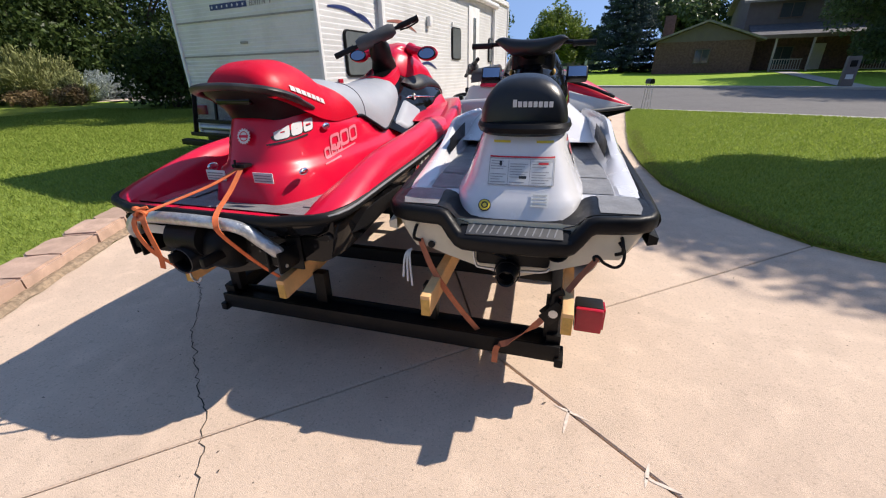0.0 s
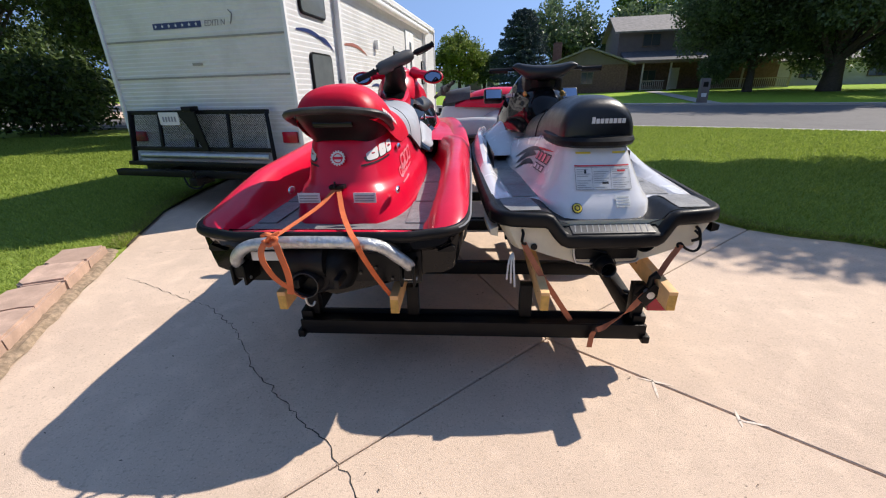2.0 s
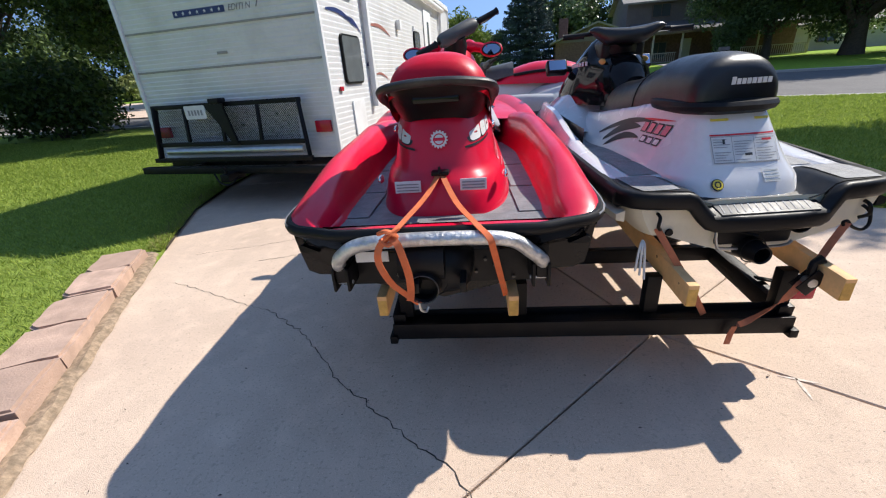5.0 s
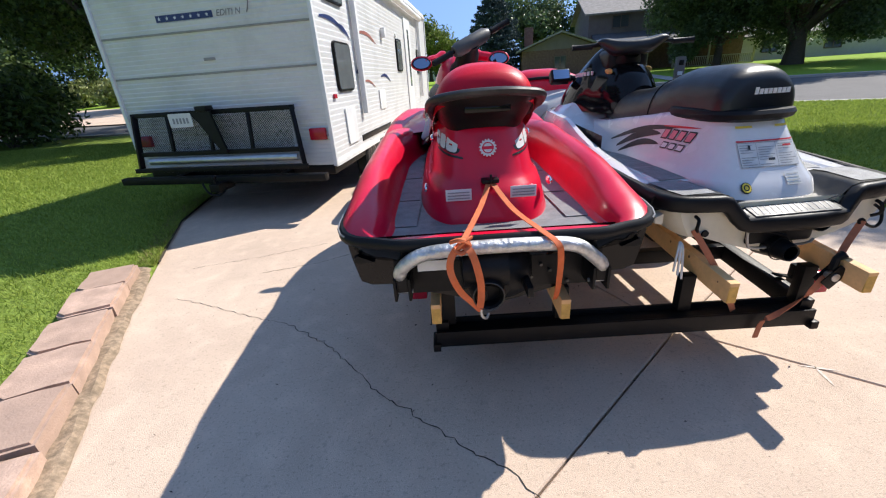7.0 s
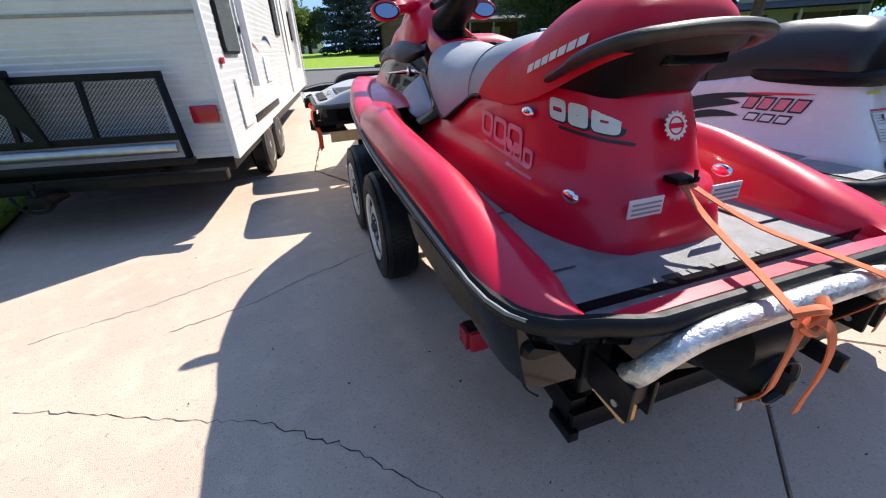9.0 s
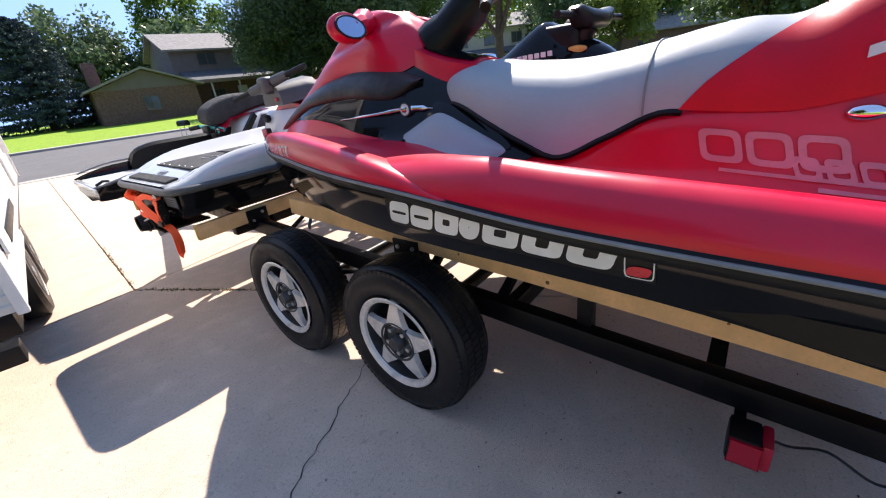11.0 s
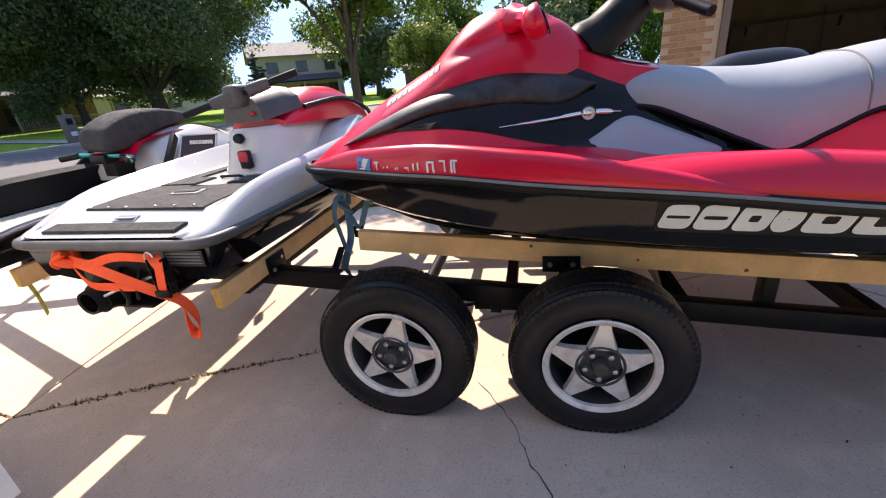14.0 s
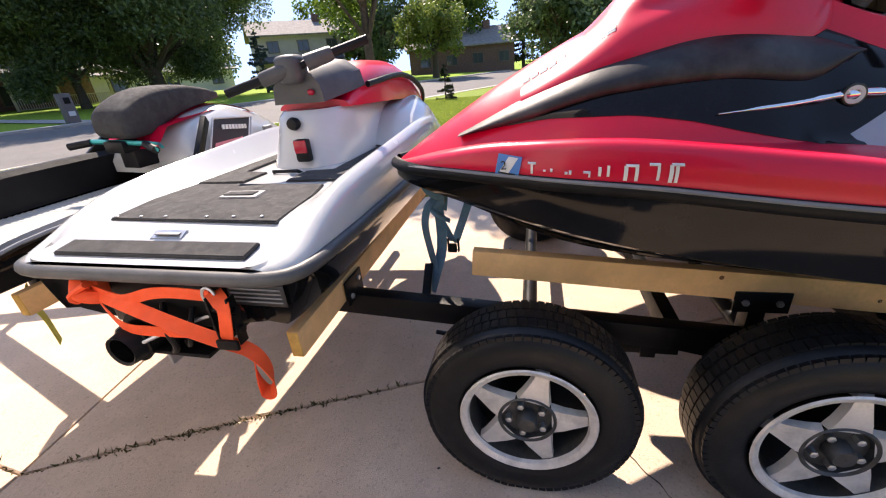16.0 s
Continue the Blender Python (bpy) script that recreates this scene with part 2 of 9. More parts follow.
M_CONC = concrete_material("driveway concrete", (0.64, 0.495, 0.385), (0.47, 0.355, 0.28))
M_ASPH = concrete_material("street asphalt", (0.15, 0.142, 0.138), (0.105, 0.10, 0.10))
M_KERB = concrete_material("kerb concrete", (0.45, 0.42, 0.38), (0.33, 0.30, 0.27))
M_DIRT = material("dry dirt and leaf litter", (0.30, 0.22, 0.15), 0.95, var=0.45, scale=30, bump=0.006, bscale=90, dirt=(0.12, 0.09, 0.06), dirt_amount=0.7, dirt_scale=14)
M_SOIL = material("soil", (0.06, 0.045, 0.03), 0.95, var=0.4, scale=20, bump=0.01, bscale=80)
M_SCUFF = material("pale tyre scuff", (0.66, 0.56, 0.48), 0.9, var=0.2, scale=60)
M_CRACK = material("crack dirt", (0.035, 0.03, 0.025), 0.95, var=0.4, scale=60)
M_LAWN = material("lawn base", (0.245, 0.37, 0.045), 0.9, var=0.3, scale=9.0, bump=0.03, bscale=60, dirt=(0.20, 0.285, 0.05), dirt_amount=0.4, dirt_scale=1.6, spec=0.1)
M_TURF = material("turf thatch", (0.20, 0.27, 0.052), 0.95, var=0.35, scale=14, bump=0.03, bscale=60, dirt=(0.165, 0.205, 0.052), dirt_amount=0.4, dirt_scale=1.2, spec=0.1)
M_BLADE = leaf_material("grass blade", (0.17, 0.255, 0.036), (0.40, 0.47, 0.10), 0.6, 0.45, 0.2)
M_DRY = leaf_material("dry grass blade", (0.30, 0.25, 0.10), (0.18, 0.22, 0.06), 0.7, 0.3)
M_WEED = leaf_material("withered weed", (0.055, 0.045, 0.022), (0.13, 0.12, 0.05), 0.7, 0.15)
M_PAVER = material("tumbled paver", (0.54, 0.37, 0.285), 0.9, var=0.25, scale=9, bump=0.006, bscale=90, dirt=(0.30, 0.22, 0.18), rand=0.35)
M_RED = material("red gelcoat", (0.65, 0.002, 0.034), 0.34, var=0.06, scale=4, coat=0.3, dirt=(0.50, 0.03, 0.055), dirt_amount=0.16, dirt_scale=5, spec=0.4)
M_REDSEAT = material("red vinyl", (0.60, 0.002, 0.022), 0.42, var=0.08, scale=8, bump=0.0006, bscale=500, spec=0.28)
M_BLACKG = material("black gelcoat", (0.006, 0.006, 0.007), 0.08, var=0.3, scale=5, coat=0.0, spec=0.25, dirt=(0.020, 0.019, 0.019), dirt_amount=0.18, dirt_scale=4)
M_BLACKP = material("black plastic", (0.007, 0.007, 0.008), 0.42, var=0.3, scale=12, bump=0.0008, bscale=300, spec=0.2, dirt=(0.022, 0.020, 0.019), dirt_amount=0.3)
M_FADED = material("faded black plastic", (0.020, 0.020, 0.022), 0.45, var=0.3, scale=7, bump=0.001, bscale=300, spec=0.35, dirt=(0.12, 0.12, 0.115), dirt_amount=0.45, dirt_scale=6)
M_RUBBER = material("black rubber", (0.008, 0.008, 0.009), 0.5, var=0.25, scale=10, bump=0.001, bscale=200, spec=0.22, dirt=(0.024, 0.022, 0.02))
M_TYRE = material("tyre rubber", (0.009, 0.009, 0.010), 0.46, var=0.25, scale=14, bump=0.001, bscale=160, spec=0.3, dirt=(0.034, 0.031, 0.028), dirt_amount=0.35, dirt_scale=9)
M_MAT = material("grey traction mat", (0.20, 0.202, 0.21), 0.48, var=0.25, scale=14, bump=0.004, bscale=420, dirt=(0.27, 0.265, 0.26), dirt_amount=0.45, dirt_scale=6)
M_MATB = material("charcoal deck mat", (0.040, 0.040, 0.042), 0.85, var=0.25, scale=14, bump=0.004, bscale=420, spec=0.3, dirt=(0.075, 0.070, 0.066), dirt_amount=0.45, dirt_scale=6)
M_SEAT = material("silver grey vinyl", (0.34, 0.36, 0.395), 0.5, var=0.06, scale=6, bump=0.0008, bscale=420, dirt=(0.40, 0.38, 0.37), dirt_amount=0.35)
M_GREYP = material("grey plastic", (0.20, 0.20, 0.21), 0.55, var=0.15, scale=10, bump=0.0008, bscale=300, dirt=(0.30, 0.29, 0.28))
M_CHAR = material("charcoal plastic", (0.066, 0.065, 0.066), 0.5, var=0.15, scale=10, bump=0.0008, bscale=300, dirt=(0.12, 0.12, 0.115))
M_RIB = material("pale grey tray mat", (0.42, 0.43, 0.42), 0.7, var=0.12, scale=10, dirt=(0.30, 0.29, 0.27))
M_WHITEG = material("white gelcoat", (0.53, 0.53, 0.52), 0.24, var=0.04, scale=4, coat=0.6, dirt=(0.52, 0.49, 0.46), dirt_amount=0.28, dirt_scale=4)
M_PEARL = material("pearl white gelcoat", (0.70, 0.69, 0.70), 0.25, var=0.05, scale=4, coat=0.6, dirt=(0.52, 0.49, 0.48), dirt_amount=0.3, dirt_scale=4)
M_CREAM = material("cream hull", (0.70, 0.64, 0.50), 0.4, var=0.08, scale=5, dirt=(0.42, 0.36, 0.27), dirt_amount=0.45)
M_BLACKSEAT = material("black vinyl", (0.009, 0.009, 0.010), 0.36, var=0.2, scale=8, bump=0.0008, bscale=420, dirt=(0.03, 0.03, 0.03), dirt_amount=0.3)
M_STEEL = material("black painted steel", (0.005, 0.005, 0.006), 0.4, var=0.35, scale=10, bump=0.0012, bscale=120, spec=0.18, dirt=(0.028, 0.019, 0.013), dirt_amount=0.22, dirt_scale=9)
M_ALU = material("cast alloy", (0.74, 0.70, 0.65), 0.42, 0.35, var=0.15, scale=16, dirt=(0.25, 0.24, 0.22), dirt_amount=0.5, dirt_scale=12)
M_CHROME = material("chrome", (0.85, 0.85, 0.86), 0.08, 1.0, var=0.03)
M_GALV = material("galvanised tube", (0.52, 0.53, 0.54), 0.42, 0.9, var=0.12, scale=12)
M_WOOD = material("treated timber", (0.82, 0.48, 0.21), 0.7, var=0.16, scale=9, bump=0.0015, bscale=160, dirt=(0.62, 0.36, 0.16), dirt_amount=0.45, dirt_scale=8)
M_WOODEND = material("sawn timber end", (0.62, 0.36, 0.09), 0.75, var=0.2, scale=30, bump=0.001, bscale=200)
M_KNOT = material("timber knot", (0.16, 0.07, 0.025), 0.75, var=0.3, scale=40)
M_ORANGE = material("orange webbing", (0.66, 0.145, 0.045), 0.75, var=0.15, scale=20, bump=0.0015, bscale=600, dirt=(0.46, 0.17, 0.09), dirt_amount=0.5, dirt_scale=8)
M_NEON = material("bright orange webbing", (0.95, 0.095, 0.02), 0.7, var=0.1, scale=20, bump=0.0015, bscale=600)
M_RUST = material("faded rust webbing", (0.46, 0.15, 0.075), 0.8, var=0.2, scale=20, bump=0.0015, bscale=600)
M_BLUEWEB = material("blue webbing", (0.10, 0.20, 0.28), 0.8, var=0.2, scale=20, bump=0.0015, bscale=600, dirt=(0.2, 0.25, 0.28))
M_LIME = material("yellow webbing", (0.55, 0.58, 0.10), 0.8, var=0.15, scale=20, bump=0.0015, bscale=600)
M_REDLENS = material("red lens", (0.42, 0.010, 0.03), 0.2, var=0.1, scale=20, coat=0.0)
M_FOIL = material("foil pipe wrap", (0.62, 0.62, 0.62), 0.42, 0.75, var=0.25, scale=14, bump=0.012, bscale=55, dirt=(0.22, 0.21, 0.20), dirt_amount=0.5, dirt_scale=22)
M_LABEL = material("white label", (0.66, 0.66, 0.66), 0.5, var=0.06, scale=20)
M_INK = material("label print", (0.25, 0.25, 0.27), 0.6, var=0.1, scale=20)
M_INKR = material("red print", (0.62, 0.03, 0.04), 0.5, var=0.1, scale=20)
M_DECAL = material("silver white decal", (0.70, 0.70, 0.69), 0.35, var=0.1, scale=8, dirt=(0.45, 0.44, 0.42))
M_INKB = material("black decal", (0.02, 0.02, 0.022), 0.35, var=0.15, scale=8)
M_PINK = material("faded pink decal", (0.66, 0.20, 0.24), 0.35, var=0.15, scale=8)
M_YELLOW = material("yellow decal", (0.75, 0.56, 0.05), 0.45, var=0.1)
M_BLUE = material("blue decal", (0.05, 0.20, 0.52), 0.45, var=0.1)
M_NAVY = material("navy decal", (0.02, 0.035, 0.13), 0.4, var=0.1)
M_TEAL = material("teal anodised metal", (0.02, 0.33, 0.33), 0.35, 0.5, var=0.1)
M_RVWHITE = material("white corrugated siding", (0.66, 0.66, 0.65), 0.38, var=0.05, scale=3, dirt=(0.38, 0.37, 0.35), dirt_amount=0.35, dirt_scale=2)
M_RVTRIM = material("white trim", (0.76, 0.76, 0.75), 0.42, var=0.05, scale=6, dirt=(0.45, 0.43, 0.40), dirt_amount=0.3)
M_SEAM = material("seam sealant", (0.30, 0.29, 0.27), 0.6, var=0.2, scale=20)
M_GLASSDARK = material("tinted window glass", (0.13, 0.145, 0.15), 0.06, var=0.1, spec=1.0)
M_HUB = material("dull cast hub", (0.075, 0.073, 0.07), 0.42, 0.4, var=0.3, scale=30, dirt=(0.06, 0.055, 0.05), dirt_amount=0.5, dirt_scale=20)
M_MAROON = material("faded maroon stripe", (0.32, 0.12, 0.09), 0.5, var=0.1, scale=8)
M_MIRROR = material("blue-tinted mirror glass", (0.30, 0.36, 0.47), 0.03, 1.0, var=0.02)
M_HROOF = material("asphalt shingles", (0.24, 0.22, 0.205), 0.9, var=0.25, scale=3, bump=0.01, bscale=40)
M_HROOFD = material("dark asphalt shingles", (0.10, 0.10, 0.11), 0.9, var=0.25, scale=3, bump=0.01, bscale=40)
M_HWALL = material("taupe siding", (0.165, 0.138, 0.13), 0.8, var=0.08, scale=2)
M_HBEIGE = material("beige siding", (0.48, 0.43, 0.41), 0.8, var=0.08, scale=2)
M_HBRICK = material("dark brown brick", (0.165, 0.092, 0.075), 0.85, var=0.35, scale=6, bump=0.01, bscale=30)
M_HTRIM = material("brown fascia", (0.15, 0.11, 0.09), 0.7, var=0.15, scale=4)
M_HWHITE = material("white house trim", (0.68, 0.66, 0.62), 0.6, var=0.06, scale=4)
M_HWIN = material("house window glass", (0.06, 0.07, 0.08), 0.06, var=0.1, spec=0.8)
M_BRICK = material("tan brick", (0.42, 0.24, 0.12), 0.85, var=0.2, scale=18, bump=0.003, bscale=120, rand=0.65)
M_MORTAR = material("mortar", (0.42, 0.33, 0.24), 0.95, var=0.12, scale=40, bump=0.002, bscale=200)
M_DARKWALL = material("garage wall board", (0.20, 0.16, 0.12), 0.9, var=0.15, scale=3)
M_BARK = material("bark", (0.085, 0.065, 0.05), 0.95, var=0.35, scale=14, bump=0.02, bscale=24)
M_LEAF = leaf_material("maple leaf", (0.035, 0.085, 0.014), (0.16, 0.24, 0.04), 0.5, 0.45)
M_LEAFD = leaf_material("shade tree leaf", (0.045, 0.085, 0.038), (0.15, 0.21, 0.095), 0.42, 0.42, 0.5)
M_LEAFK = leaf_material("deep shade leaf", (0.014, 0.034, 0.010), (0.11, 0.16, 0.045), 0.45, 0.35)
M_LEAFY = leaf_material("yellow green leaf", (0.09, 0.15, 0.03), (0.22, 0.26, 0.06))
M_SPRUCE = leaf_material("blue spruce needle", (0.030, 0.055, 0.055), (0.075, 0.11, 0.11), 0.6, 0.1)
M_CONIF = leaf_material("dark conifer needle", (0.010, 0.022, 0.010), (0.03, 0.05, 0.022), 0.6, 0.1)
M_JUNIPER = leaf_material("juniper needle", (0.14, 0.165, 0.06), (0.36, 0.375, 0.16), 0.6, 0.15)
M_SILVER = leaf_material("silvery shrub leaf", (0.24, 0.29, 0.29), (0.50, 0.55, 0.54), 0.6, 0.15)
M_RUSSET = leaf_material("russet shrub leaf", (0.13, 0.085, 0.045), (0.26, 0.19, 0.095), 0.6, 0.15)

# ---- ground, driveway, street ----
KERB = [(-60, 22), (-20, 18.2), (-5, 16.8), (-0.9, 16.2), (3, 15.2), (7.4, 13.6), (13, 10.7), (22.5, 6.2), (45, -5)]
STREET_W = 11.0


def kerb_y(x):
    return curve_at(KERB, x)


def past_kerb(x, y):
    """Rough distance beyond the near kerb."""
    s = (kerb_y(x + 0.5) - kerb_y(x - 0.5))
    return (y - kerb_y(x)) / math.sqrt(1 + s * s)


def land(x, y):
    """Height of the land: level at the house, rising gently across the street."""
    d = past_kerb(x, y)
    if d <= 0:
        return 0.0
    return 0.033 * min(d, 34) + 0.004 * max(0.0, min(d, 300) - 34)


def grass_sheet():
    far = [12 * 1.45 ** k for k in range(1, 15)]
    ax = sorted({-v for v in far} | set(np.arange(-12, 46, 1.5)) | {v + 34 for v in far})
    ay = sorted({-v for v in far} | set(np.arange(-12, 60, 1.5)) | {v + 48 for v in far})
    return grid_bm([[(x, y, land(x, y) - 0.10) for x in ax] for y in ay])


tagged(part("ground", grass_sheet(), M_LAWN), "green grassy land reaching to the horizon", "ground", kind="structure")


def offset_kerb(d, x):
    s = (kerb_y(x + 0.5) - kerb_y(x - 0.5))
    n = math.sqrt(1 + s * s)
    return x - s / n * d, kerb_y(x) + d / n


xs = steps(-60, 45, 106)
rows = []
for d in (0.25, 2, 4, 6, 8, STREET_W - 0.25):
    rows.append([(*offset_kerb(d, x), 0.033 * d - 0.03 + 0.02 * math.sin(math.pi * d / STREET_W)) for x in xs])
tagged(part("road", grid_bm(rows), M_ASPH), "grey asphalt street with worn surface", "road", kind="structure")


def kerb_strip(name, d0, d1, z):
    prof = [(d0, z - 0.12), (d0, z), (d1, z), (d1, z - 0.12)]
    bm = grid_bm([[(*offset_kerb(d, x), h + 0.033 * max(0, d)) for x in xs] for d, h in prof])
    tagged(part(name, bm, M_KERB), "low concrete kerb and gutter along the street", "kerb", kind="structure")


kerb_strip("kerb_near", -0.15, 0.28, 0.012)
kerb_strip("kerb_far", STREET_W - 0.28, STREET_W + 0.2, 0.07)
# far lawn just above the land, across the street
tagged(part("lawn_far", grid_bm([[(p[0], p[1], land(*p) + 0.02) for p in (offset_kerb(d, x) for x in steps(-60, 45, 80))]
                                 for d in (STREET_W + 0.2, STREET_W + 2, STREET_W + 6, STREET_W + 12, STREET_W + 22, STREET_W + 30)]), M_LAWN),
       "mown green lawn rising to the houses", "lawn", kind="structure")

# edges of the driveway
DRIVE_R = [(4.35, 1.30), (4.02, 1.55), (3.48, 1.96), (3.1, 2.12), (2.83, 2.32), (2.6, 2.68), (2.3, 3.3), (2.02, 4.1), (1.94, 5.2), (1.95, 6.7), (2.15, 9.0), (2.4, 11.3), (2.7, 14.2), (3.3, 15.05)]
DRIVE_L = [(-2.1, -3.2), (-2.45, -0.9), (-2.72, 0.0), (-3.0, 0.6), (-3.27, 1.2), (-3.62, 2.0), (-4.05, 3.0), (-4.3, 4.2), (-4.45, 6.0), (-4.5, 9.0), (-4.6, 13.0), (-5.1, 16.75)]


def fine(poly, n=6):
    out = []
    for a, b in zip(poly, poly[1:]):
        out += [(a[0] + (b[0] - a[0]) * k / n, a[1] + (b[1] - a[1]) * k / n) for k in range(n)]
    return out + [poly[-1]]


def lawn(name, edge, outward, label):
    """Turf from a driveway's edge outward, swelling slightly above it."""
    rows = []
    e = fine(edge, 8)
    for d, z in ((0, -0.05), (0.0, 0.012), (0.05, 0.028), (0.4, 0.035), (1.2, 0.03), (2.5, 0.03), (4.5, 0.02), (8, 0.01), (16, 0.0), (40, -0.02)):
        row = []
        for x, y in e:
            xx, yy = x + outward * d, y
            lim = kerb_y(xx) - 0.16
            row.append((xx, min(yy, lim), z))
        rows.append(row)
    tagged(part(name, grid_bm(rows), M_TURF), label, "lawn", kind="structure")


lawn("lawn_east", DRIVE_R, 1, "bright green mown front lawn beside the driveway")
lawn("lawn_west", DRIVE_L, -1, "bright green mown side lawn beside the driveway")

driveway = thing("driveway", "pale pinkish concrete driveway with cracks and dark joints", "driveway", kind="structure")
J0, J1 = (0.42, 0.30), (-1.44, 4.44)
NEAR_L, NEAR_R, FAR_R = (-2.3, -2.2), (4.6, -2.95), (2.83, 2.32)
LINE4 = [J0, (-0.06, 1.38), (-0.73, 2.92), (-1.08, 3.72), J1]
LEFT_END, RIGHT_END = (-4.32, 4.3), (2.0, 4.98)
left_low = [p for p in DRIVE_L if -2.2 < p[1] < 4.2]
left_high = [p for p in DRIVE_L if p[1] > 4.3]
right_mid = [p for p in DRIVE_R if 2.35 < p[1] < 4.9]
right_high = [p for p in DRIVE_R if p[1] > 5.0]
SPLIT = (-0.2, 16.0)
panels = [
    [NEAR_L, J0] + LINE4[1:] + [LEFT_END] + left_low[::-1],
    [(-6, -9), (9, -9), (9, -6.5), NEAR_R, J0, NEAR_L, (-6, -4)],
    [J0, NEAR_R, (9, -6.5), (9, 1.2)] + DRIVE_R[0:4] + [FAR_R],
    [J0, FAR_R] + right_mid + [RIGHT_END, J1] + LINE4[1:-1][::-1],
    [J1, RIGHT_END] + right_high + [(3.3, 15.1), SPLIT],
    [J1, SPLIT, (-5.1, 16.75)] + left_high[:-1][::-1] + [LEFT_END],
]


def slab_bm(poly, gap=0.006):
    pts = [Vector((x, y)) for x, y in poly]
    area = sum(a.x * b.y - b.x * a.y for a, b in zip(pts, pts[1:] + pts[:1]))
    if area < 0:
        pts = pts[::-1]
    ins = []
    for i, p in enumerate(pts):
        a, b = (p - pts[i - 1]).normalized(), (pts[(i + 1) % len(pts)] - p).normalized()
        n = Vector((-(a + b).y, (a + b).x))
        n = n.normalized() if n.length > 1e-4 else Vector((-a.y, a.x))
        ins.append(p + n * gap)
    bm = bmesh.new()
    lo = [bm.verts.new((p.x, p.y, -0.09)) for p in ins]
    hi = [bm.verts.new((p.x, p.y, -0.006)) for p in ins]
    tp = [bm.verts.new((p.x + (q.x - p.x), p.y + (q.y - p.y), 0.0)) for p, q in zip(ins, [
        ins[i] + (Vector((-((pts[(i + 1) % len(pts)] - pts[i - 1])).y, ((pts[(i + 1) % len(pts)] - pts[i - 1])).x)).normalized() * 0.006) for i in range(len(ins))])]
    n = len(ins)
    for i in range(n):
        j = (i + 1) % n
        bm.faces.new((lo[i], lo[j], hi[j], hi[i]))
        bm.faces.new((hi[i], hi[j], tp[j], tp[i]))
    bm.faces.new(tp)
    return bm


for poly in panels:
    part("slab", slab_bm(poly), M_CONC, driveway, smooth=False)


def crack(points, w=0.007, wild=0.02, depth_label="thin winding crack"):
    rnd = random.Random(len(points) * 7 + int(points[0][0] * 100))
    line = []
    for a, b in zip(points, points[1:]):
        n = max(2, int(math.dist(a, b) / 0.03))
        for k in range(n):
            u = k / n
            line.append((a[0] + (b[0] - a[0]) * u + rnd.uniform(-wild, wild) * 0.5, a[1] + (b[1] - a[1]) * u + rnd.uniform(-wild, wild) * 0.5))
    line.append(points[-1])
    bm = bmesh.new()
    prev = None
    for i, p in enumerate(line):
        q = line[min(i + 1, len(line) - 1)] if i < len(line) - 1 else p
        r = line[i - 1] if i else p
        d = Vector((q[0] - r[0], q[1] - r[1])).normalized()
        n = Vector((-d.y, d.x)) * w * rnd.uniform(0.25, 0.75)
        pair = (bm.verts.new((p[0] + n.x, p[1] + n.y, 0.0022)), bm.verts.new((p[0] - n.x, p[1] - n.y, 0.0022)))
        if prev:
            bm.faces.new((prev[0], prev[1], pair[1], pair[0]))
        prev = pair
    part("crack", bm, M_CRACK, driveway, smooth=False)


crack([(-2.9, 1.05), (-2.77, 1.0), (-2.13, 0.70), (-1.9, 0.60)], 0.003)
crack([(-1.9, 0.60), (-1.62, 0.39), (-1.42, 0.18), (-1.24, -0.05), (-0.95, -0.29), (-0.77, -0.44), (-0.64, -0.53), (-0.54, -0.66), (-0.41, -0.80), (-0.2, -1.2)], 0.0042, 0.03)
crack([(-0.95, 2.12), (-1.05, 2.03), (-1.21, 1.93), (-1.39, 1.86), (-1.49, 1.80), (-1.63, 1.75), (-2.0, 1.53), (-2.4, 1.42)], 0.004)
crack([(-3.1, 1.6), (-2.6, 1.75), (-2.0, 2.0)], 0.003)

for x, y, a, L in ((0.90, -0.07, -20, 0.16), (0.88, -0.12, 80, 0.14), (1.17, -0.30, 75, 0.11), (1.22, -0.33, -15, 0.12), (1.45, -0.69, 15, 0.20)):
    d = Vector((math.cos(radians(a)), math.sin(radians(a)), 0))
    n = Vector((-d.y, d.x, 0))
    part("scuff", grid_bm([[Vector((x, y, 0.0022)) + d * L * (u - 0.5) + n * 0.007 * s_ * math.sin(math.pi * (0.1 + 0.8 * u)) for s_ in (-1, 1)] for u in steps(0, 1, 7)]), M_SCUFF, driveway, smooth=False)

tagged(part("dirt_strip", grid_bm([[(-3.51 + (1.62 - y) * 0.4885 + dx + 0.02 * noise.noise(Vector((y * 5, dx * 9, 0))), y, 0.036 - 0.03 * (i == 3) + 0.012 * noise.noise(Vector((y * 14, dx * 30, 2)))) for i, dx in enumerate((-0.1, -0.03, 0.015, 0.05))] for y in steps(-0.9, 1.62, 70)]), M_DIRT), "strip of dry dirt between pavers and concrete", "dirt", kind="structure")

_edge = [p for p in fine(DRIVE_L, 10) if 1.7 < p[1] < 9]
tagged(part("soil_edge", grid_bm([[(x + dx + 0.012 * noise.noise(Vector((y * 6, dx * 20, 4))), y, 0.016 + 0.006 * noise.noise(Vector((y * 18, dx * 40, 1)))) for dx in (-0.035, 0.0, 0.03)] for x, y in _edge]), M_SOIL), "dark soil line along the driveway edge", "soil", kind="structure")
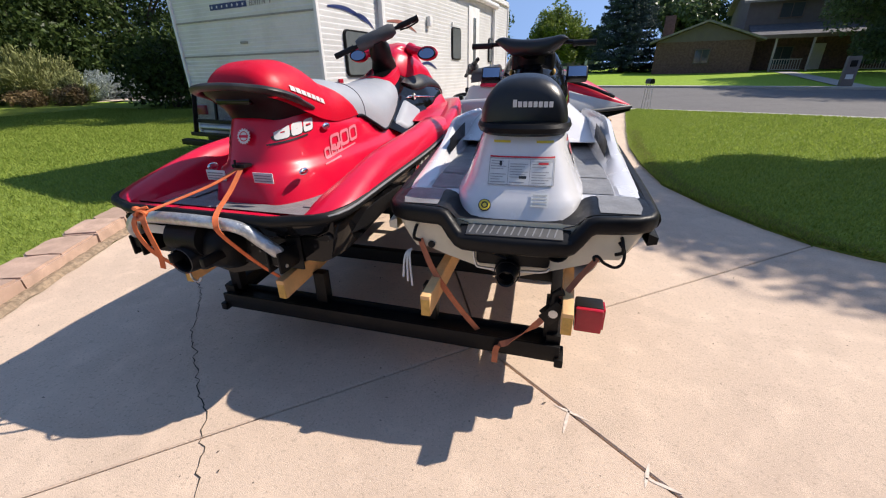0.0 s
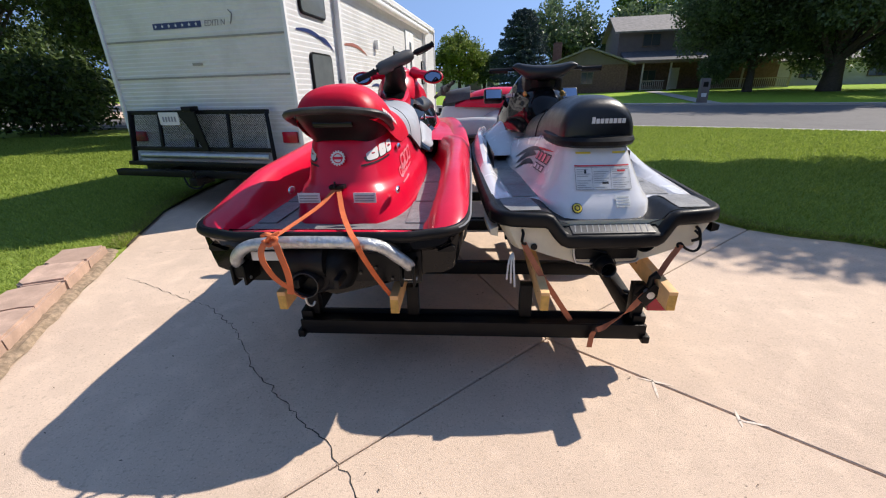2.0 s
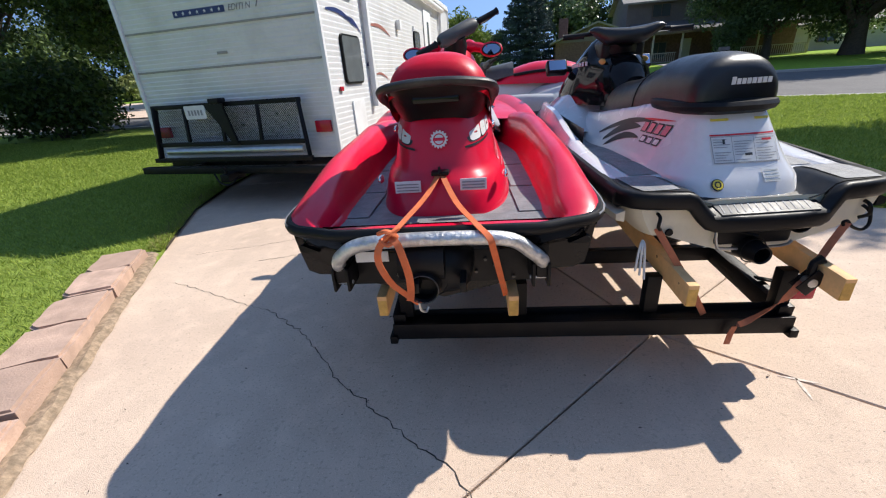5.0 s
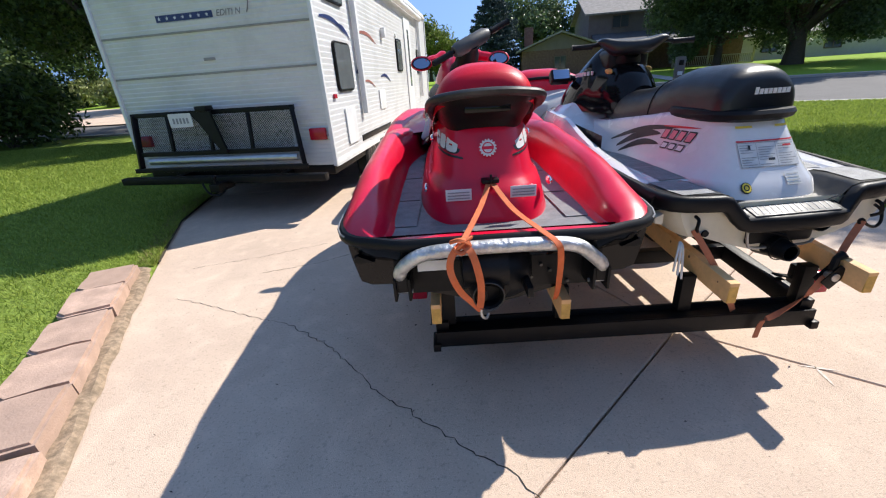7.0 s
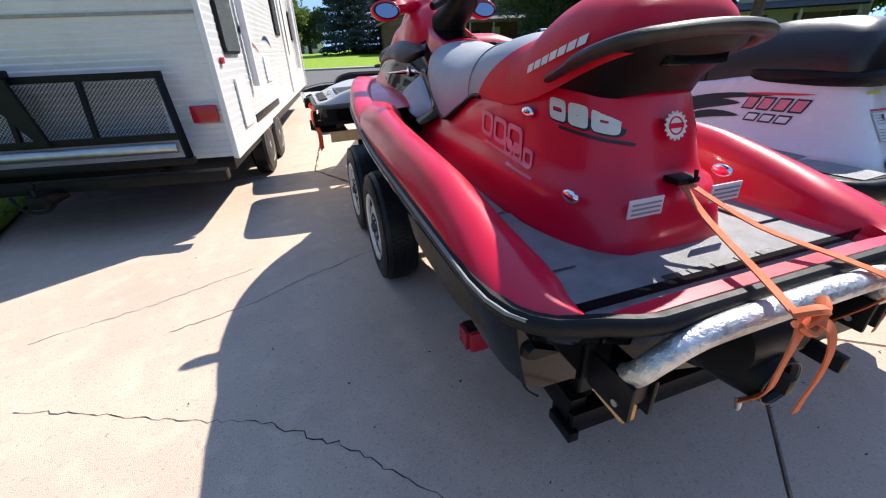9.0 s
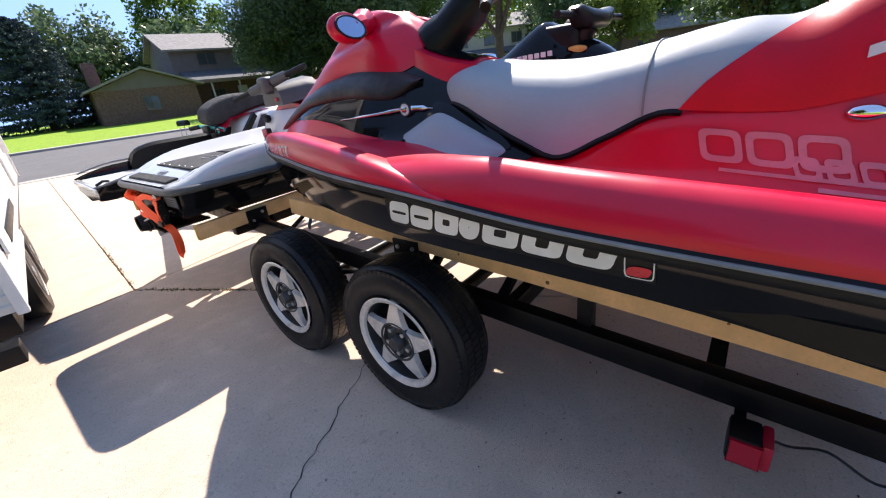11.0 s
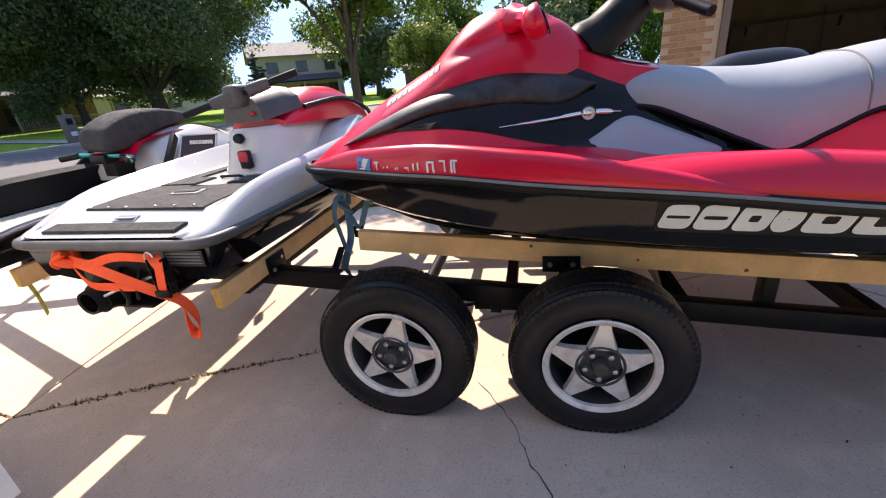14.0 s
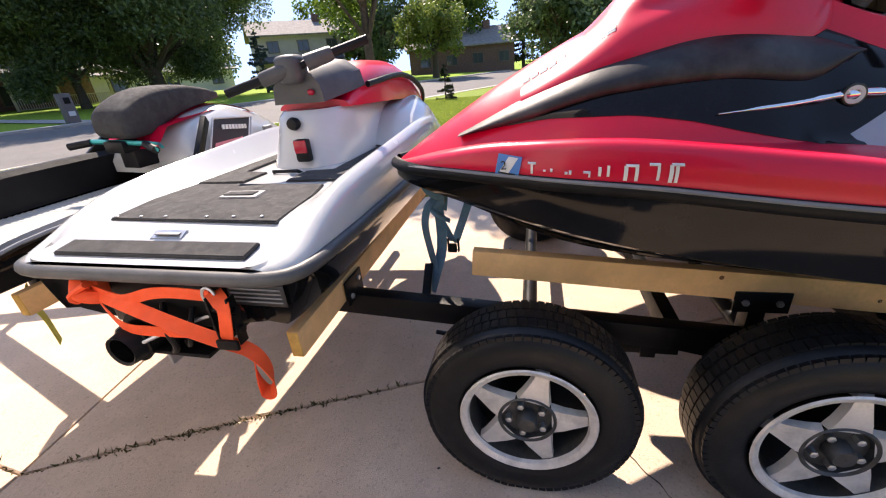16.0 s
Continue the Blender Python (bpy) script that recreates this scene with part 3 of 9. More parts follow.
# edging of tumbled pavers
edging = thing("paver_edging", "row of tumbled reddish concrete edging pavers beside the lawn", "edging", kind="structure")
for i in range(6):
    rnd = random.Random(40 + i)
    a, b = Vector((-3.51, 1.55)), Vector((-2.45, -0.62))
    d = (b - a).normalized()
    c = a + d * (0.21 + 0.43 * i)
    out = Vector((d.y, -d.x))
    c = c + out * 0.17
    L, W = 0.205, 0.17
    poly = [(-L, -W), (L * 0.7, -W), (L, -W + 0.06), (L, W), (-L, W)]
    bm = outline_bm([(x + rnd.uniform(-0.012, 0.012), y + rnd.uniform(-0.012, 0.012)) for x, y in poly], -0.08, 0.125 + rnd.uniform(-0.01, 0.01), 0.016)
    bmesh.ops.subdivide_edges(bm, edges=bm.edges[:], cuts=2, use_grid_fill=True)
    for v in bm.verts:
        v.co += Vector([noise.noise(v.co * 9 + Vector((i * 3.1, k * 5.0, 0))) * 0.010 for k in range(3)])
    bm.transform(Matrix.Translation((c.x, c.y, 0)) @ Matrix.Rotation(math.atan2(d.y, d.x), 4, "Z"))
    part("paver", bm, M_PAVER, edging)


# turf blades along the edges and on the near lawns
def blades(name, spots, mat, label, hmin=0.03, hmax=0.065, seed=3):
    rnd = np.random.RandomState(seed)
    n = len(spots)
    ang = rnd.uniform(0, 2 * np.pi, n)
    h = rnd.uniform(hmin, hmax, n)
    base = np.array(spots)
    w = rnd.uniform(0.0022, 0.0045, n) * (1 + 0.22 * np.hypot(base[:, 0] + 1.0, base[:, 1]))
    lean = rnd.uniform(0.3, 1.5, n) * h
    la = rnd.uniform(0, 2 * np.pi, n)
    sx, sy = np.cos(ang) * w, np.sin(ang) * w
    v = np.zeros((n, 3, 3))
    v[:, 0] = base + np.stack([sx, sy, 0 * sx], 1)
    v[:, 1] = base - np.stack([sx, sy, 0 * sx], 1)
    v[:, 2] = base + np.stack([np.cos(la) * lean, np.sin(la) * lean, h], 1)
    me = bpy.data.meshes.new(name)
    me.from_pydata(v.reshape(-1, 3).tolist(), [], np.arange(n * 3).reshape(-1, 3).tolist())
    me.materials.append(mat)
    return tagged(new(name, me), label, "grass", kind="stuff")


def lawn_spots(edge, outward, dmax, count, seed, ymax=99.0, power=1.8):
    """Places of grass blades from a driveway's edge outward, thinning with distance."""
    rnd = np.random.RandomState(seed)
    e = [p for p in edge if p[1] <= ymax]
    ax, ay = np.array([p[0] for p in e]), np.array([p[1] for p in e])
    y = rnd.uniform(ay.min(), ay.max(), count)
    x = np.interp(y, ay, ax) + outward * dmax * rnd.random_sample(count) ** power
    return [(px, py, 0.02) for px, py in zip(x, y) if past_kerb(px, py) < -0.3]


def clear_of_pavers(spots):
    return [p for p in spots if not (-0.95 < p[1] < 1.66 and p[0] > -3.51 + (1.55 - p[1]) * 0.4885 - 0.3)]


blades("grass", clear_of_pavers(lawn_spots(DRIVE_L, -1, 16.0, 270000, 11, 14.0, 1.7)), M_BLADE, "short green turf blades of the side lawn", seed=4)
blades("grass", lawn_spots(DRIVE_R, 1, 15.0, 230000, 12), M_BLADE, "short green turf blades of the front lawn", seed=5)
blades("grass", lawn_spots(DRIVE_R, 1, 0.22, 4200, 13, 9.0, 1.0) + clear_of_pavers(lawn_spots(DRIVE_L, -1, 0.15, 3000, 14, 4.5, 1.0)), M_DRY, "dry straw-coloured grass along the driveway edge", 0.03, 0.07, seed=6)
rnd_w = random.Random(21)
weeds = []
for a, b, k in ((LINE4[2], J1, 900), ((-0.9, 3.3), (-1.3, 4.15), 700), (J1, (-1.2, 6.5), 500)):
    for _ in range(k):
        u = rnd_w.random()
        clump = 0.5 + 0.5 * noise.noise(Vector((u * 9, k, 0)))
        if rnd_w.random() < 1.1 * clump ** 2.4:
            weeds.append((a[0] + (b[0] - a[0]) * u + rnd_w.gauss(0, 0.009), a[1] + (b[1] - a[1]) * u + rnd_w.gauss(0, 0.009), -0.004))
blades("weeds", weeds, M_WEED, "small dry weeds growing in the driveway joint", 0.008, 0.024, seed=8)

# pale concrete of the next drive, beyond the side lawn
apron = [[Vector((-17.0 - 14 * u, 22.2 + 2.4 * u)).lerp(Vector((-27.0 - 19 * u, 40 + 4 * u)), v) for u in steps(0, 1, 7)] for v in steps(0, 1, 9)]
tagged(part("neighbour_driveway", grid_bm([[(q.x, q.y, land(q.x, q.y) + 0.06) for q in r] for r in apron]), M_CONC, smooth=False), "pale concrete driveway beyond the side lawn", "driveway", kind="structure")

# fallen leaves, twigs and grit on the concrete
rnd_l = random.Random(33)
litter = []
for _ in range(170):
    x, y = rnd_l.uniform(-3.0, 3.6), rnd_l.uniform(-2.4, 5.5)
    if rnd_l.random() < 0.55:
        x, y = rnd_l.gauss(-0.6, 0.9), rnd_l.gauss(0.3, 0.9)
    litter.append((x, y, 0.004))
me = bpy.data.meshes.new("leaf_litter")
vs, fs = [], []
for x, y, z in litter:
    a, L, w = rnd_l.uniform(0, 6.28), rnd_l.uniform(0.003, 0.010), rnd_l.uniform(0.25, 0.6)
    c, sn = math.cos(a) * L, math.sin(a) * L
    i = len(vs)
    vs += [(x - c, y - sn, z), (x - sn * w, y + c * w, z + 0.004), (x + c, y + sn, z + rnd_l.uniform(0, 0.008)), (x + sn * w, y - c * w, z + 0.002)]
    fs.append((i, i + 1, i + 2, i + 3))
me.from_pydata(vs, [], fs)
me.materials.append(M_CRACK)
tagged(new("leaf_litter", me), "small dark dry leaves scattered on the concrete", "leaves", kind="stuff")

# ---- trees and shrubs ----


def leaf_mesh(name, centres, sizes, mat, seed, aspect=0.55, droop=0.0, along=None):
    rnd = np.random.RandomState(seed)
    n = len(centres)
    c = np.array(centres)
    d = rnd.normal(size=(n, 3))
    d[:, 2] -= droop
    if along is not None:
        d = d * 0.38 + np.array(along)
    d /= np.linalg.norm(d, axis=1)[:, None]
    e = np.cross(d, rnd.normal(size=(n, 3)))
    e /= np.linalg.norm(e, axis=1)[:, None]
    s = np.array(sizes)[:, None]
    v = np.stack([c - d * s, c + e * s * aspect, c + d * s, c - e * s * aspect], 1)
    me = bpy.data.meshes.new(name)
    me.from_pydata(v.reshape(-1, 3).tolist(), [], np.arange(n * 4).reshape(-1, 4).tolist())
    me.materials.append(mat)
    return new(name, me)


def broad_tree(label, at, trunk_h, trunk_r, crown_r, crown_z0, crown_z1, mat, leaves, leaf, seed, lean=(0, 0), limbs=7, name="tree"):
    rnd = random.Random(seed)
    z0 = land(*at) - 0.05
    t = thing(name, label, "tree", (at[0], at[1], z0))
    top = Vector((lean[0] * 2, lean[1] * 2, crown_z0 + (crown_z1 - crown_z0) * 0.55))
    pts, rs = [], []
    for k in range(9):
        u = k / 8
        pts.append((lean[0] * u * u * 2 + rnd.uniform(-0.04, 0.04), lean[1] * u * u * 2 + rnd.uniform(-0.04, 0.04), top.z * u))
        rs.append(trunk_r * (1.2 if k == 0 else (1 - 0.75 * u)))
    bits = [tube_bm(pts, rs, 12)]
    tips = []
    for i in range(limbs):
        a = 2 * math.pi * (i + rnd.random() * 0.6) / limbs
        u0 = trunk_h / top.z + rnd.uniform(0, 0.35) * (1 - trunk_h / top.z)
        base = Vector(pts[min(8, int(u0 * 8))])
        r = crown_r * rnd.uniform(0.55, 0.85)
        tip = Vector((base.x + math.cos(a) * r, base.y + math.sin(a) * r, base.z + rnd.uniform(0.3, 0.85) * (crown_z1 - base.z)))
        mid = (base + tip) / 2 + Vector((0, 0, rnd.uniform(0.0, 0.5)))
        bits.append(tube_bm([base, mid, tip], [trunk_r * 0.42, trunk_r * 0.26, trunk_r * 0.08], 7, smooth_steps=4))
        tips.append(tip)
        for _ in range(2):
            q = mid + Vector((rnd.uniform(-1, 1), rnd.uniform(-1, 1), rnd.uniform(0.1, 0.8))) * crown_r * 0.4
            bits.append(tube_bm([mid, (mid + q) / 2 + Vector((0, 0, 0.1)), q], [trunk_r * 0.2, trunk_r * 0.12, trunk_r * 0.05], 5))
            tips.append(q)
    part("trunk", join_bm(*bits), M_BARK, t)
    zc, zr = (crown_z0 + crown_z1) / 2, (crown_z1 - crown_z0) / 2
    blobs = []
    for i in range(34):
        while True:
            p = Vector((rnd.uniform(-1, 1), rnd.uniform(-1, 1), rnd.uniform(-1, 1)))
            if 0.25 < p.length < 0.95:
                break
        wide = 1.0 - 0.35 * max(0, p.z)
        blobs.append((Vector((p.x * crown_r * wide + top.x, p.y * crown_r * wide + top.y, zc + p.z * zr)), crown_r * rnd.uniform(0.2, 0.36)))
    blobs += [(q, crown_r * 0.24) for q in tips]
    if leaves < 50000:
        leaves, leaf = leaves * 2, leaf * 0.7
    nr = np.random.RandomState(seed)
    pick = nr.randint(0, len(blobs), leaves)
    bc, br = np.array([tuple(c) for c, _ in blobs]), np.array([r for _, r in blobs])
    d = nr.normal(size=(leaves, 3)) * (1, 1, 0.8)
    d *= (br[pick] * nr.random_sample(leaves) ** 0.45 / np.linalg.norm(d, axis=1))[:, None]
    cs = bc[pick] + d
    cs = cs[cs[:, 2] > crown_z0 - 0.4 + 0.5 * nr.random_sample(leaves)]
    ss = leaf * nr.uniform(0.6, 1.3, len(cs))
    crown = leaf_mesh("crown", cs, ss, mat, seed + 1)
    crown.parent = t
    return t


def spruce(label, at, height, radius, mat, seed, twigs=5000, leaf=0.2, z_start=0.3, shape=0.75):
    rnd = random.Random(seed)
    z0 = land(*at) - 0.05
    t = thing("conifer_tree", label, "tree", (at[0], at[1], z0))
    part("trunk", tube_bm([(0, 0, 0), (0, 0, height * 0.5), (0, 0, height * 0.97)], [radius * 0.08, radius * 0.05, 0.03], 9), M_BARK, t)
    nr = np.random.RandomState(seed)
    boughs = max(60, twigs // 45)
    u = nr.random_sample(boughs) ** 0.85
    reach = (radius * (1 - u) ** shape + 0.06) * nr.uniform(0.8, 1.08, boughs)
    turn = nr.uniform(0, 2 * np.pi, boughs)
    z = z_start + (height - z_start) * u
    pick = nr.randint(0, boughs, twigs * 3)
    f = nr.random_sample(twigs * 3) ** 0.55
    side = nr.normal(0, 0.11, twigs * 3) * reach[pick] * (1.15 - f)
    r = reach[pick] * f
    ca, sa = np.cos(turn[pick]), np.sin(turn[pick])
    cs = np.stack([ca * r - sa * side, sa * r + ca * side, z[pick] - 0.20 * r + 0.14 * r * f + nr.normal(0, 0.035, twigs * 3) * reach[pick] ** 0.5], 1)
    ss = leaf * 0.55 * nr.uniform(0.6, 1.3, twigs * 3) * (0.6 + 0.4 * (1 - u[pick]))
    c = leaf_mesh("crown", cs, ss, mat, seed, 0.4, 0.6)
    c.parent = t
    return t


def shrub(label, at, r, h, mat, seed, n=2500, leaf=0.09, name="shrub"):
    rnd = random.Random(seed)
    t = thing(name, label, "shrub", (at[0], at[1], land(*at) - 0.03))
    bits, cs, ss = [], [], []
    for i in range(9):
        a = rnd.uniform(0, 6.28)
        q = (math.cos(a) * r * rnd.uniform(0.3, 0.7), math.sin(a) * r * rnd.uniform(0.3, 0.7), h * rnd.uniform(0.5, 0.95))
        bits.append(tube_bm([(q[0] * 0.1, q[1] * 0.1, 0), (q[0] * 0.5, q[1] * 0.5, q[2] * 0.6), q], [0.03, 0.02, 0.008], 5))
        for _ in range(n // 9):
            d = Vector((rnd.gauss(0, 1), rnd.gauss(0, 1), rnd.gauss(0, 1))).normalized() * rnd.random() ** 0.5
            p = Vector((q[0] + d.x * r * 0.5, q[1] + d.y * r * 0.5, q[2] * 0.62 + d.z * h * 0.42))
            if p.z > 0.02:
                cs.append(p)
                ss.append(leaf * rnd.uniform(0.6, 1.4))
    part("stems", join_bm(*bits), M_BARK, t)
    c = leaf_mesh("foliage", cs, ss, mat, seed, 0.45)
    c.parent = t
    return t


def plume_shrub(label, at, r, h, mat, seed, plumes=34, n=6500, leaf=0.085, rise=1.0):
    """A conifer shrub of feathery sprays that arch out from the middle."""
    nr = np.random.RandomState(seed)
    t = thing("shrub", label, "shrub", (at[0], at[1], land(*at) - 0.03))
    turn = nr.uniform(0, 2 * np.pi, plumes)
    out = nr.uniform(0.25, 1.0, plumes)
    top = h * (1 - 0.55 * out * rise) * nr.uniform(0.75, 1.05, plumes)
    tip = np.stack([np.cos(turn) * out * r, np.sin(turn) * out * r, top], 1)
    part("stems", join_bm(*[tube_bm([(0, 0, 0), tuple(q * (0.45, 0.45, 0.6)), tuple(q * 0.97)], [0.03, 0.02, 0.008], 5) for q in tip[:14]]), M_BARK, t)
    pick = nr.randint(0, plumes, n)
    u = nr.uniform(0.12, 1.0, n)
    q = tip[pick]
    c = np.stack([q[:, 0] * u ** 1.3, q[:, 1] * u ** 1.3, q[:, 2] * u ** 0.85], 1)
    spread = (0.16 * r * np.sin(np.pi * np.clip(u, 0.1, 0.97)) ** 0.7 + 0.01)[:, None]
    c += nr.normal(size=(n, 3)) * spread * (1, 1, 0.7)
    ok = c[:, 2] > 0.03
    d = q / np.linalg.norm(q, axis=1)[:, None]
    f = leaf_mesh("foliage", c[ok], leaf * nr.uniform(0.6, 1.5, ok.sum()), mat, seed, 0.2, 0.0, d[ok])
    f.parent = t
    return t


# the lawn tree whose shade dapples the driveway
broad_tree("leafy green front-yard shade tree with a slim leaning trunk", (8.46, 6.5), 1.9, 0.15, 2.75, 2.2, 8.6, M_LEAF, 44000, 0.085, 5, lean=(0.25, 0.1), name="shade_tree")
broad_tree("large spreading shade tree on the far lawn", (25.5, 30.5), 2.0, 0.62, 8.8, 1.6, 14.0, M_LEAFD, 210000, 0.12, 6, limbs=9, name="shade_tree")
broad_tree("large spreading shade tree on the far lawn", (21.6, 33.2), 1.6, 0.3, 5.6, 0.7, 12.5, M_LEAFD, 88000, 0.12, 50, name="shade_tree")
spruce("dense blue-grey spruce beside the brick house", (5.6, 47), 8.3, 3.9, M_SPRUCE, 7, 20000, 0.26, shape=0.40)
broad_tree("distant yellow-green leafy tree", (-1.6, 62), 2, 0.3, 4.2, 1.2, 8.0, M_LEAFY, 5000, 0.3, 8)
broad_tree("distant rounded green tree", (2.2, 66), 1.5, 0.3, 3.2, 0.8, 5.8, M_LEAFD, 4500, 0.3, 9)
broad_tree("large dark green tree behind the house", (13.0, 66), 3, 0.5, 6.4, 3.0, 12.5, M_LEAFD, 7000, 0.36, 10)
broad_tree("tall green tree behind the two-storey house", (28.0, 70), 3, 0.5, 6.5, 4.0, 17.5, M_LEAF, 7000, 0.38, 11)
broad_tree("dark green tree far down the street", (-12, 58), 2, 0.4, 5.5, 1.0, 10, M_LEAFD, 5000, 0.34, 12)
broad_tree("dark leafy tree beside the tan house", (47, 20.0), 2, 0.4, 4.6, 1.4, 12, M_LEAFD, 6000, 0.28, 13)
broad_tree("pale green leafy tree down the street", (40, 12), 2, 0.35, 3.4, 1.0, 8.5, M_LEAFY, 5000, 0.24, 14)
broad_tree("green tree behind the far houses", (58, 14), 2, 0.4, 6.0, 2.0, 13, M_LEAF, 6000, 0.36, 15)
broad_tree("green tree behind the far houses", (62, 33), 2, 0.4, 6.0, 2.0, 13, M_LEAF, 6000, 0.36, 16)
spruce("blue-grey spruce beside the tan house", (29.5, 24.0), 4.6, 1.6, M_SPRUCE, 17, 3000, 0.2)
spruce("small dark green spruce at the street corner", (16.5, 6.3), 1.5, 0.45, M_CONIF, 18, 2200, 0.07, 0.1)
spruce("tall green conifer behind the far houses", (60, 4), 13, 3.2, M_CONIF, 19, 4500, 0.34)
broad_tree("green tree beyond the brick garage", (22.5, -4.2), 1.5, 0.3, 3.2, 0.7, 6.0, M_LEAF, 14000, 0.12, 91)
broad_tree("yellow-green tree beyond the brick garage", (21.5, -7.8), 1.5, 0.3, 3.2, 0.7, 5.5, M_LEAFD, 12000, 0.12, 92)
broad_tree("green tree beyond the brick garage", (26, -1.0), 2, 0.35, 4.0, 1.2, 8.5, M_LEAF, 6000, 0.22, 20)
broad_tree("dark green tree beyond the brick garage", (21, 1.2), 1.5, 0.3, 2.6, 0.9, 5.2, M_LEAFD, 5000, 0.18, 21)
broad_tree("dark green tree beyond the far houses", (36, 56), 2, 0.4, 7.0, 1.0, 11, M_LEAFD, 8000, 0.4, 81)
broad_tree("dark green tree beyond the far houses", (46, 47), 2, 0.4, 7.0, 1.0, 10, M_LEAFD, 8000, 0.4, 82)
broad_tree("dark green tree beyond the far houses", (24, 62), 2, 0.4, 7.0, 1.0, 11, M_LEAFD, 8000, 0.4, 83)
broad_tree("dark green tree beyond the far houses", (56, 26), 2, 0.4, 6.0, 1.0, 9, M_LEAFD, 7000, 0.36, 84)
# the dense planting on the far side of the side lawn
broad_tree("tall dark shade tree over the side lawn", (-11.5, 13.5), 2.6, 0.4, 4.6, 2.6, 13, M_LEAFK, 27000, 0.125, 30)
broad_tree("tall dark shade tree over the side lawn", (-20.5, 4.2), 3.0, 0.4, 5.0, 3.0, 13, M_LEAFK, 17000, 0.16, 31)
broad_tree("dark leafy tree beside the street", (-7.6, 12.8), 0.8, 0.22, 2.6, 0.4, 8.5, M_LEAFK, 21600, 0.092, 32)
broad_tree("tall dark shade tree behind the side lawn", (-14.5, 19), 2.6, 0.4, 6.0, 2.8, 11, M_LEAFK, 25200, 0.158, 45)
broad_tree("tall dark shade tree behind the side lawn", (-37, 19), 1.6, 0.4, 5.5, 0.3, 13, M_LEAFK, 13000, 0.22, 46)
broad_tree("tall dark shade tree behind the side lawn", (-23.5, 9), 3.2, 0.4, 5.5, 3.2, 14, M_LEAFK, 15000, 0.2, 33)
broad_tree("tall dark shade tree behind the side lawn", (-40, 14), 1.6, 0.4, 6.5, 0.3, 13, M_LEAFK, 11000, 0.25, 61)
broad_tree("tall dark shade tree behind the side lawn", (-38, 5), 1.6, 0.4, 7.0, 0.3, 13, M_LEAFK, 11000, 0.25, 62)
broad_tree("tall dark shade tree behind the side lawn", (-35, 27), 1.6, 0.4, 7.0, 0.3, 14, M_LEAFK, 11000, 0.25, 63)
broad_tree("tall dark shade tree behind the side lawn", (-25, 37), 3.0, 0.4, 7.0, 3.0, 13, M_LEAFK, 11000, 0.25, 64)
plume_shrub("feathery yellow-green juniper shrub in the far bed", (-28.6, 15.3), 2.3, 3.5, M_JUNIPER, 34, 40, 9000, 0.13)
plume_shrub("feathery yellow-green juniper shrub in the far bed", (-31.0, 14.2), 2.4, 3.1, M_JUNIPER, 35, 40, 9000, 0.13)
plume_shrub("slim pointed grey-green juniper in the far bed", (-28.6, 17.0), 0.8, 3.2, M_JUNIPER, 40, 14, 3000, 0.12, 0.4)
plume_shrub("low yellow-green juniper shrub in the far bed", (-26.7, 16.0), 1.3, 1.9, M_JUNIPER, 48, 26, 5000, 0.11)
shrub("low russet-leaved garden shrub", (-25.4, 15.0), 0.9, 1.15, M_RUSSET, 36, 2600, 0.08)
shrub("low russet-leaved garden shrub", (-27.0, 14.0), 1.1, 0.9, M_RUSSET, 47, 2600, 0.08)
plume_shrub("silvery blue conifer with low spreading boughs", (-29.6, 19.0), 2.3, 2.0, M_SILVER, 37, 40, 8000, 0.11, 0.75)
plume_shrub("silvery blue conifer with low spreading boughs", (-29.8, 21.4), 2.0, 1.9, M_SILVER, 38, 36, 7000, 0.11, 0.75)
tagged(part("garden_path", grid_bm([[(-26.3, 16.9, 0.02), (-27.0, 17.3, 0.02)], [(-26.9, 19.5, 0.02), (-28.0, 19.7, 0.02)], [(-27.6, 21.8, 0.02), (-28.9, 21.9, 0.02)]]), M_CONC), "pale path at the edge of the far bed", "path", kind="structure")
shrub("pale juniper shrub beyond the side lawn", (-36, 47), 3.0, 3.2, M_JUNIPER, 81, 3500, 0.22)
shrub("pale juniper shrub beyond the side lawn", (-44, 50), 3.4, 3.6, M_JUNIPER, 82, 3500, 0.22)
shrub("pale juniper shrub beyond the side lawn", (-48, 43), 3.2, 3.4, M_JUNIPER, 83, 3500, 0.22)
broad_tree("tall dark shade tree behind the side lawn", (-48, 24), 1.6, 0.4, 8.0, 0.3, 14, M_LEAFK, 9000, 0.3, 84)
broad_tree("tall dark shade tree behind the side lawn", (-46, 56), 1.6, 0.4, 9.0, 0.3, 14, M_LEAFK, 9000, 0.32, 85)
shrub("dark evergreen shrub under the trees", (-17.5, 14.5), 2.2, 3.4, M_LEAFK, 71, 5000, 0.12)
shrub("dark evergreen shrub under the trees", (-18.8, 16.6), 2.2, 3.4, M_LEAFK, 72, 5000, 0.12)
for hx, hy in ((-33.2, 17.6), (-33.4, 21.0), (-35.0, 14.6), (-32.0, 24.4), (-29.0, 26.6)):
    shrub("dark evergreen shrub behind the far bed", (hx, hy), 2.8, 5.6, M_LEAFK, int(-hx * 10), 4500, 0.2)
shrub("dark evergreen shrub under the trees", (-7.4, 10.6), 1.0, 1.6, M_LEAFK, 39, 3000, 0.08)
shrub("rounded green foundation shrub", (41, 17.0), 1.0, 1.3, M_LEAFY, 43, 900, 0.14)

# ---- houses across the street ----


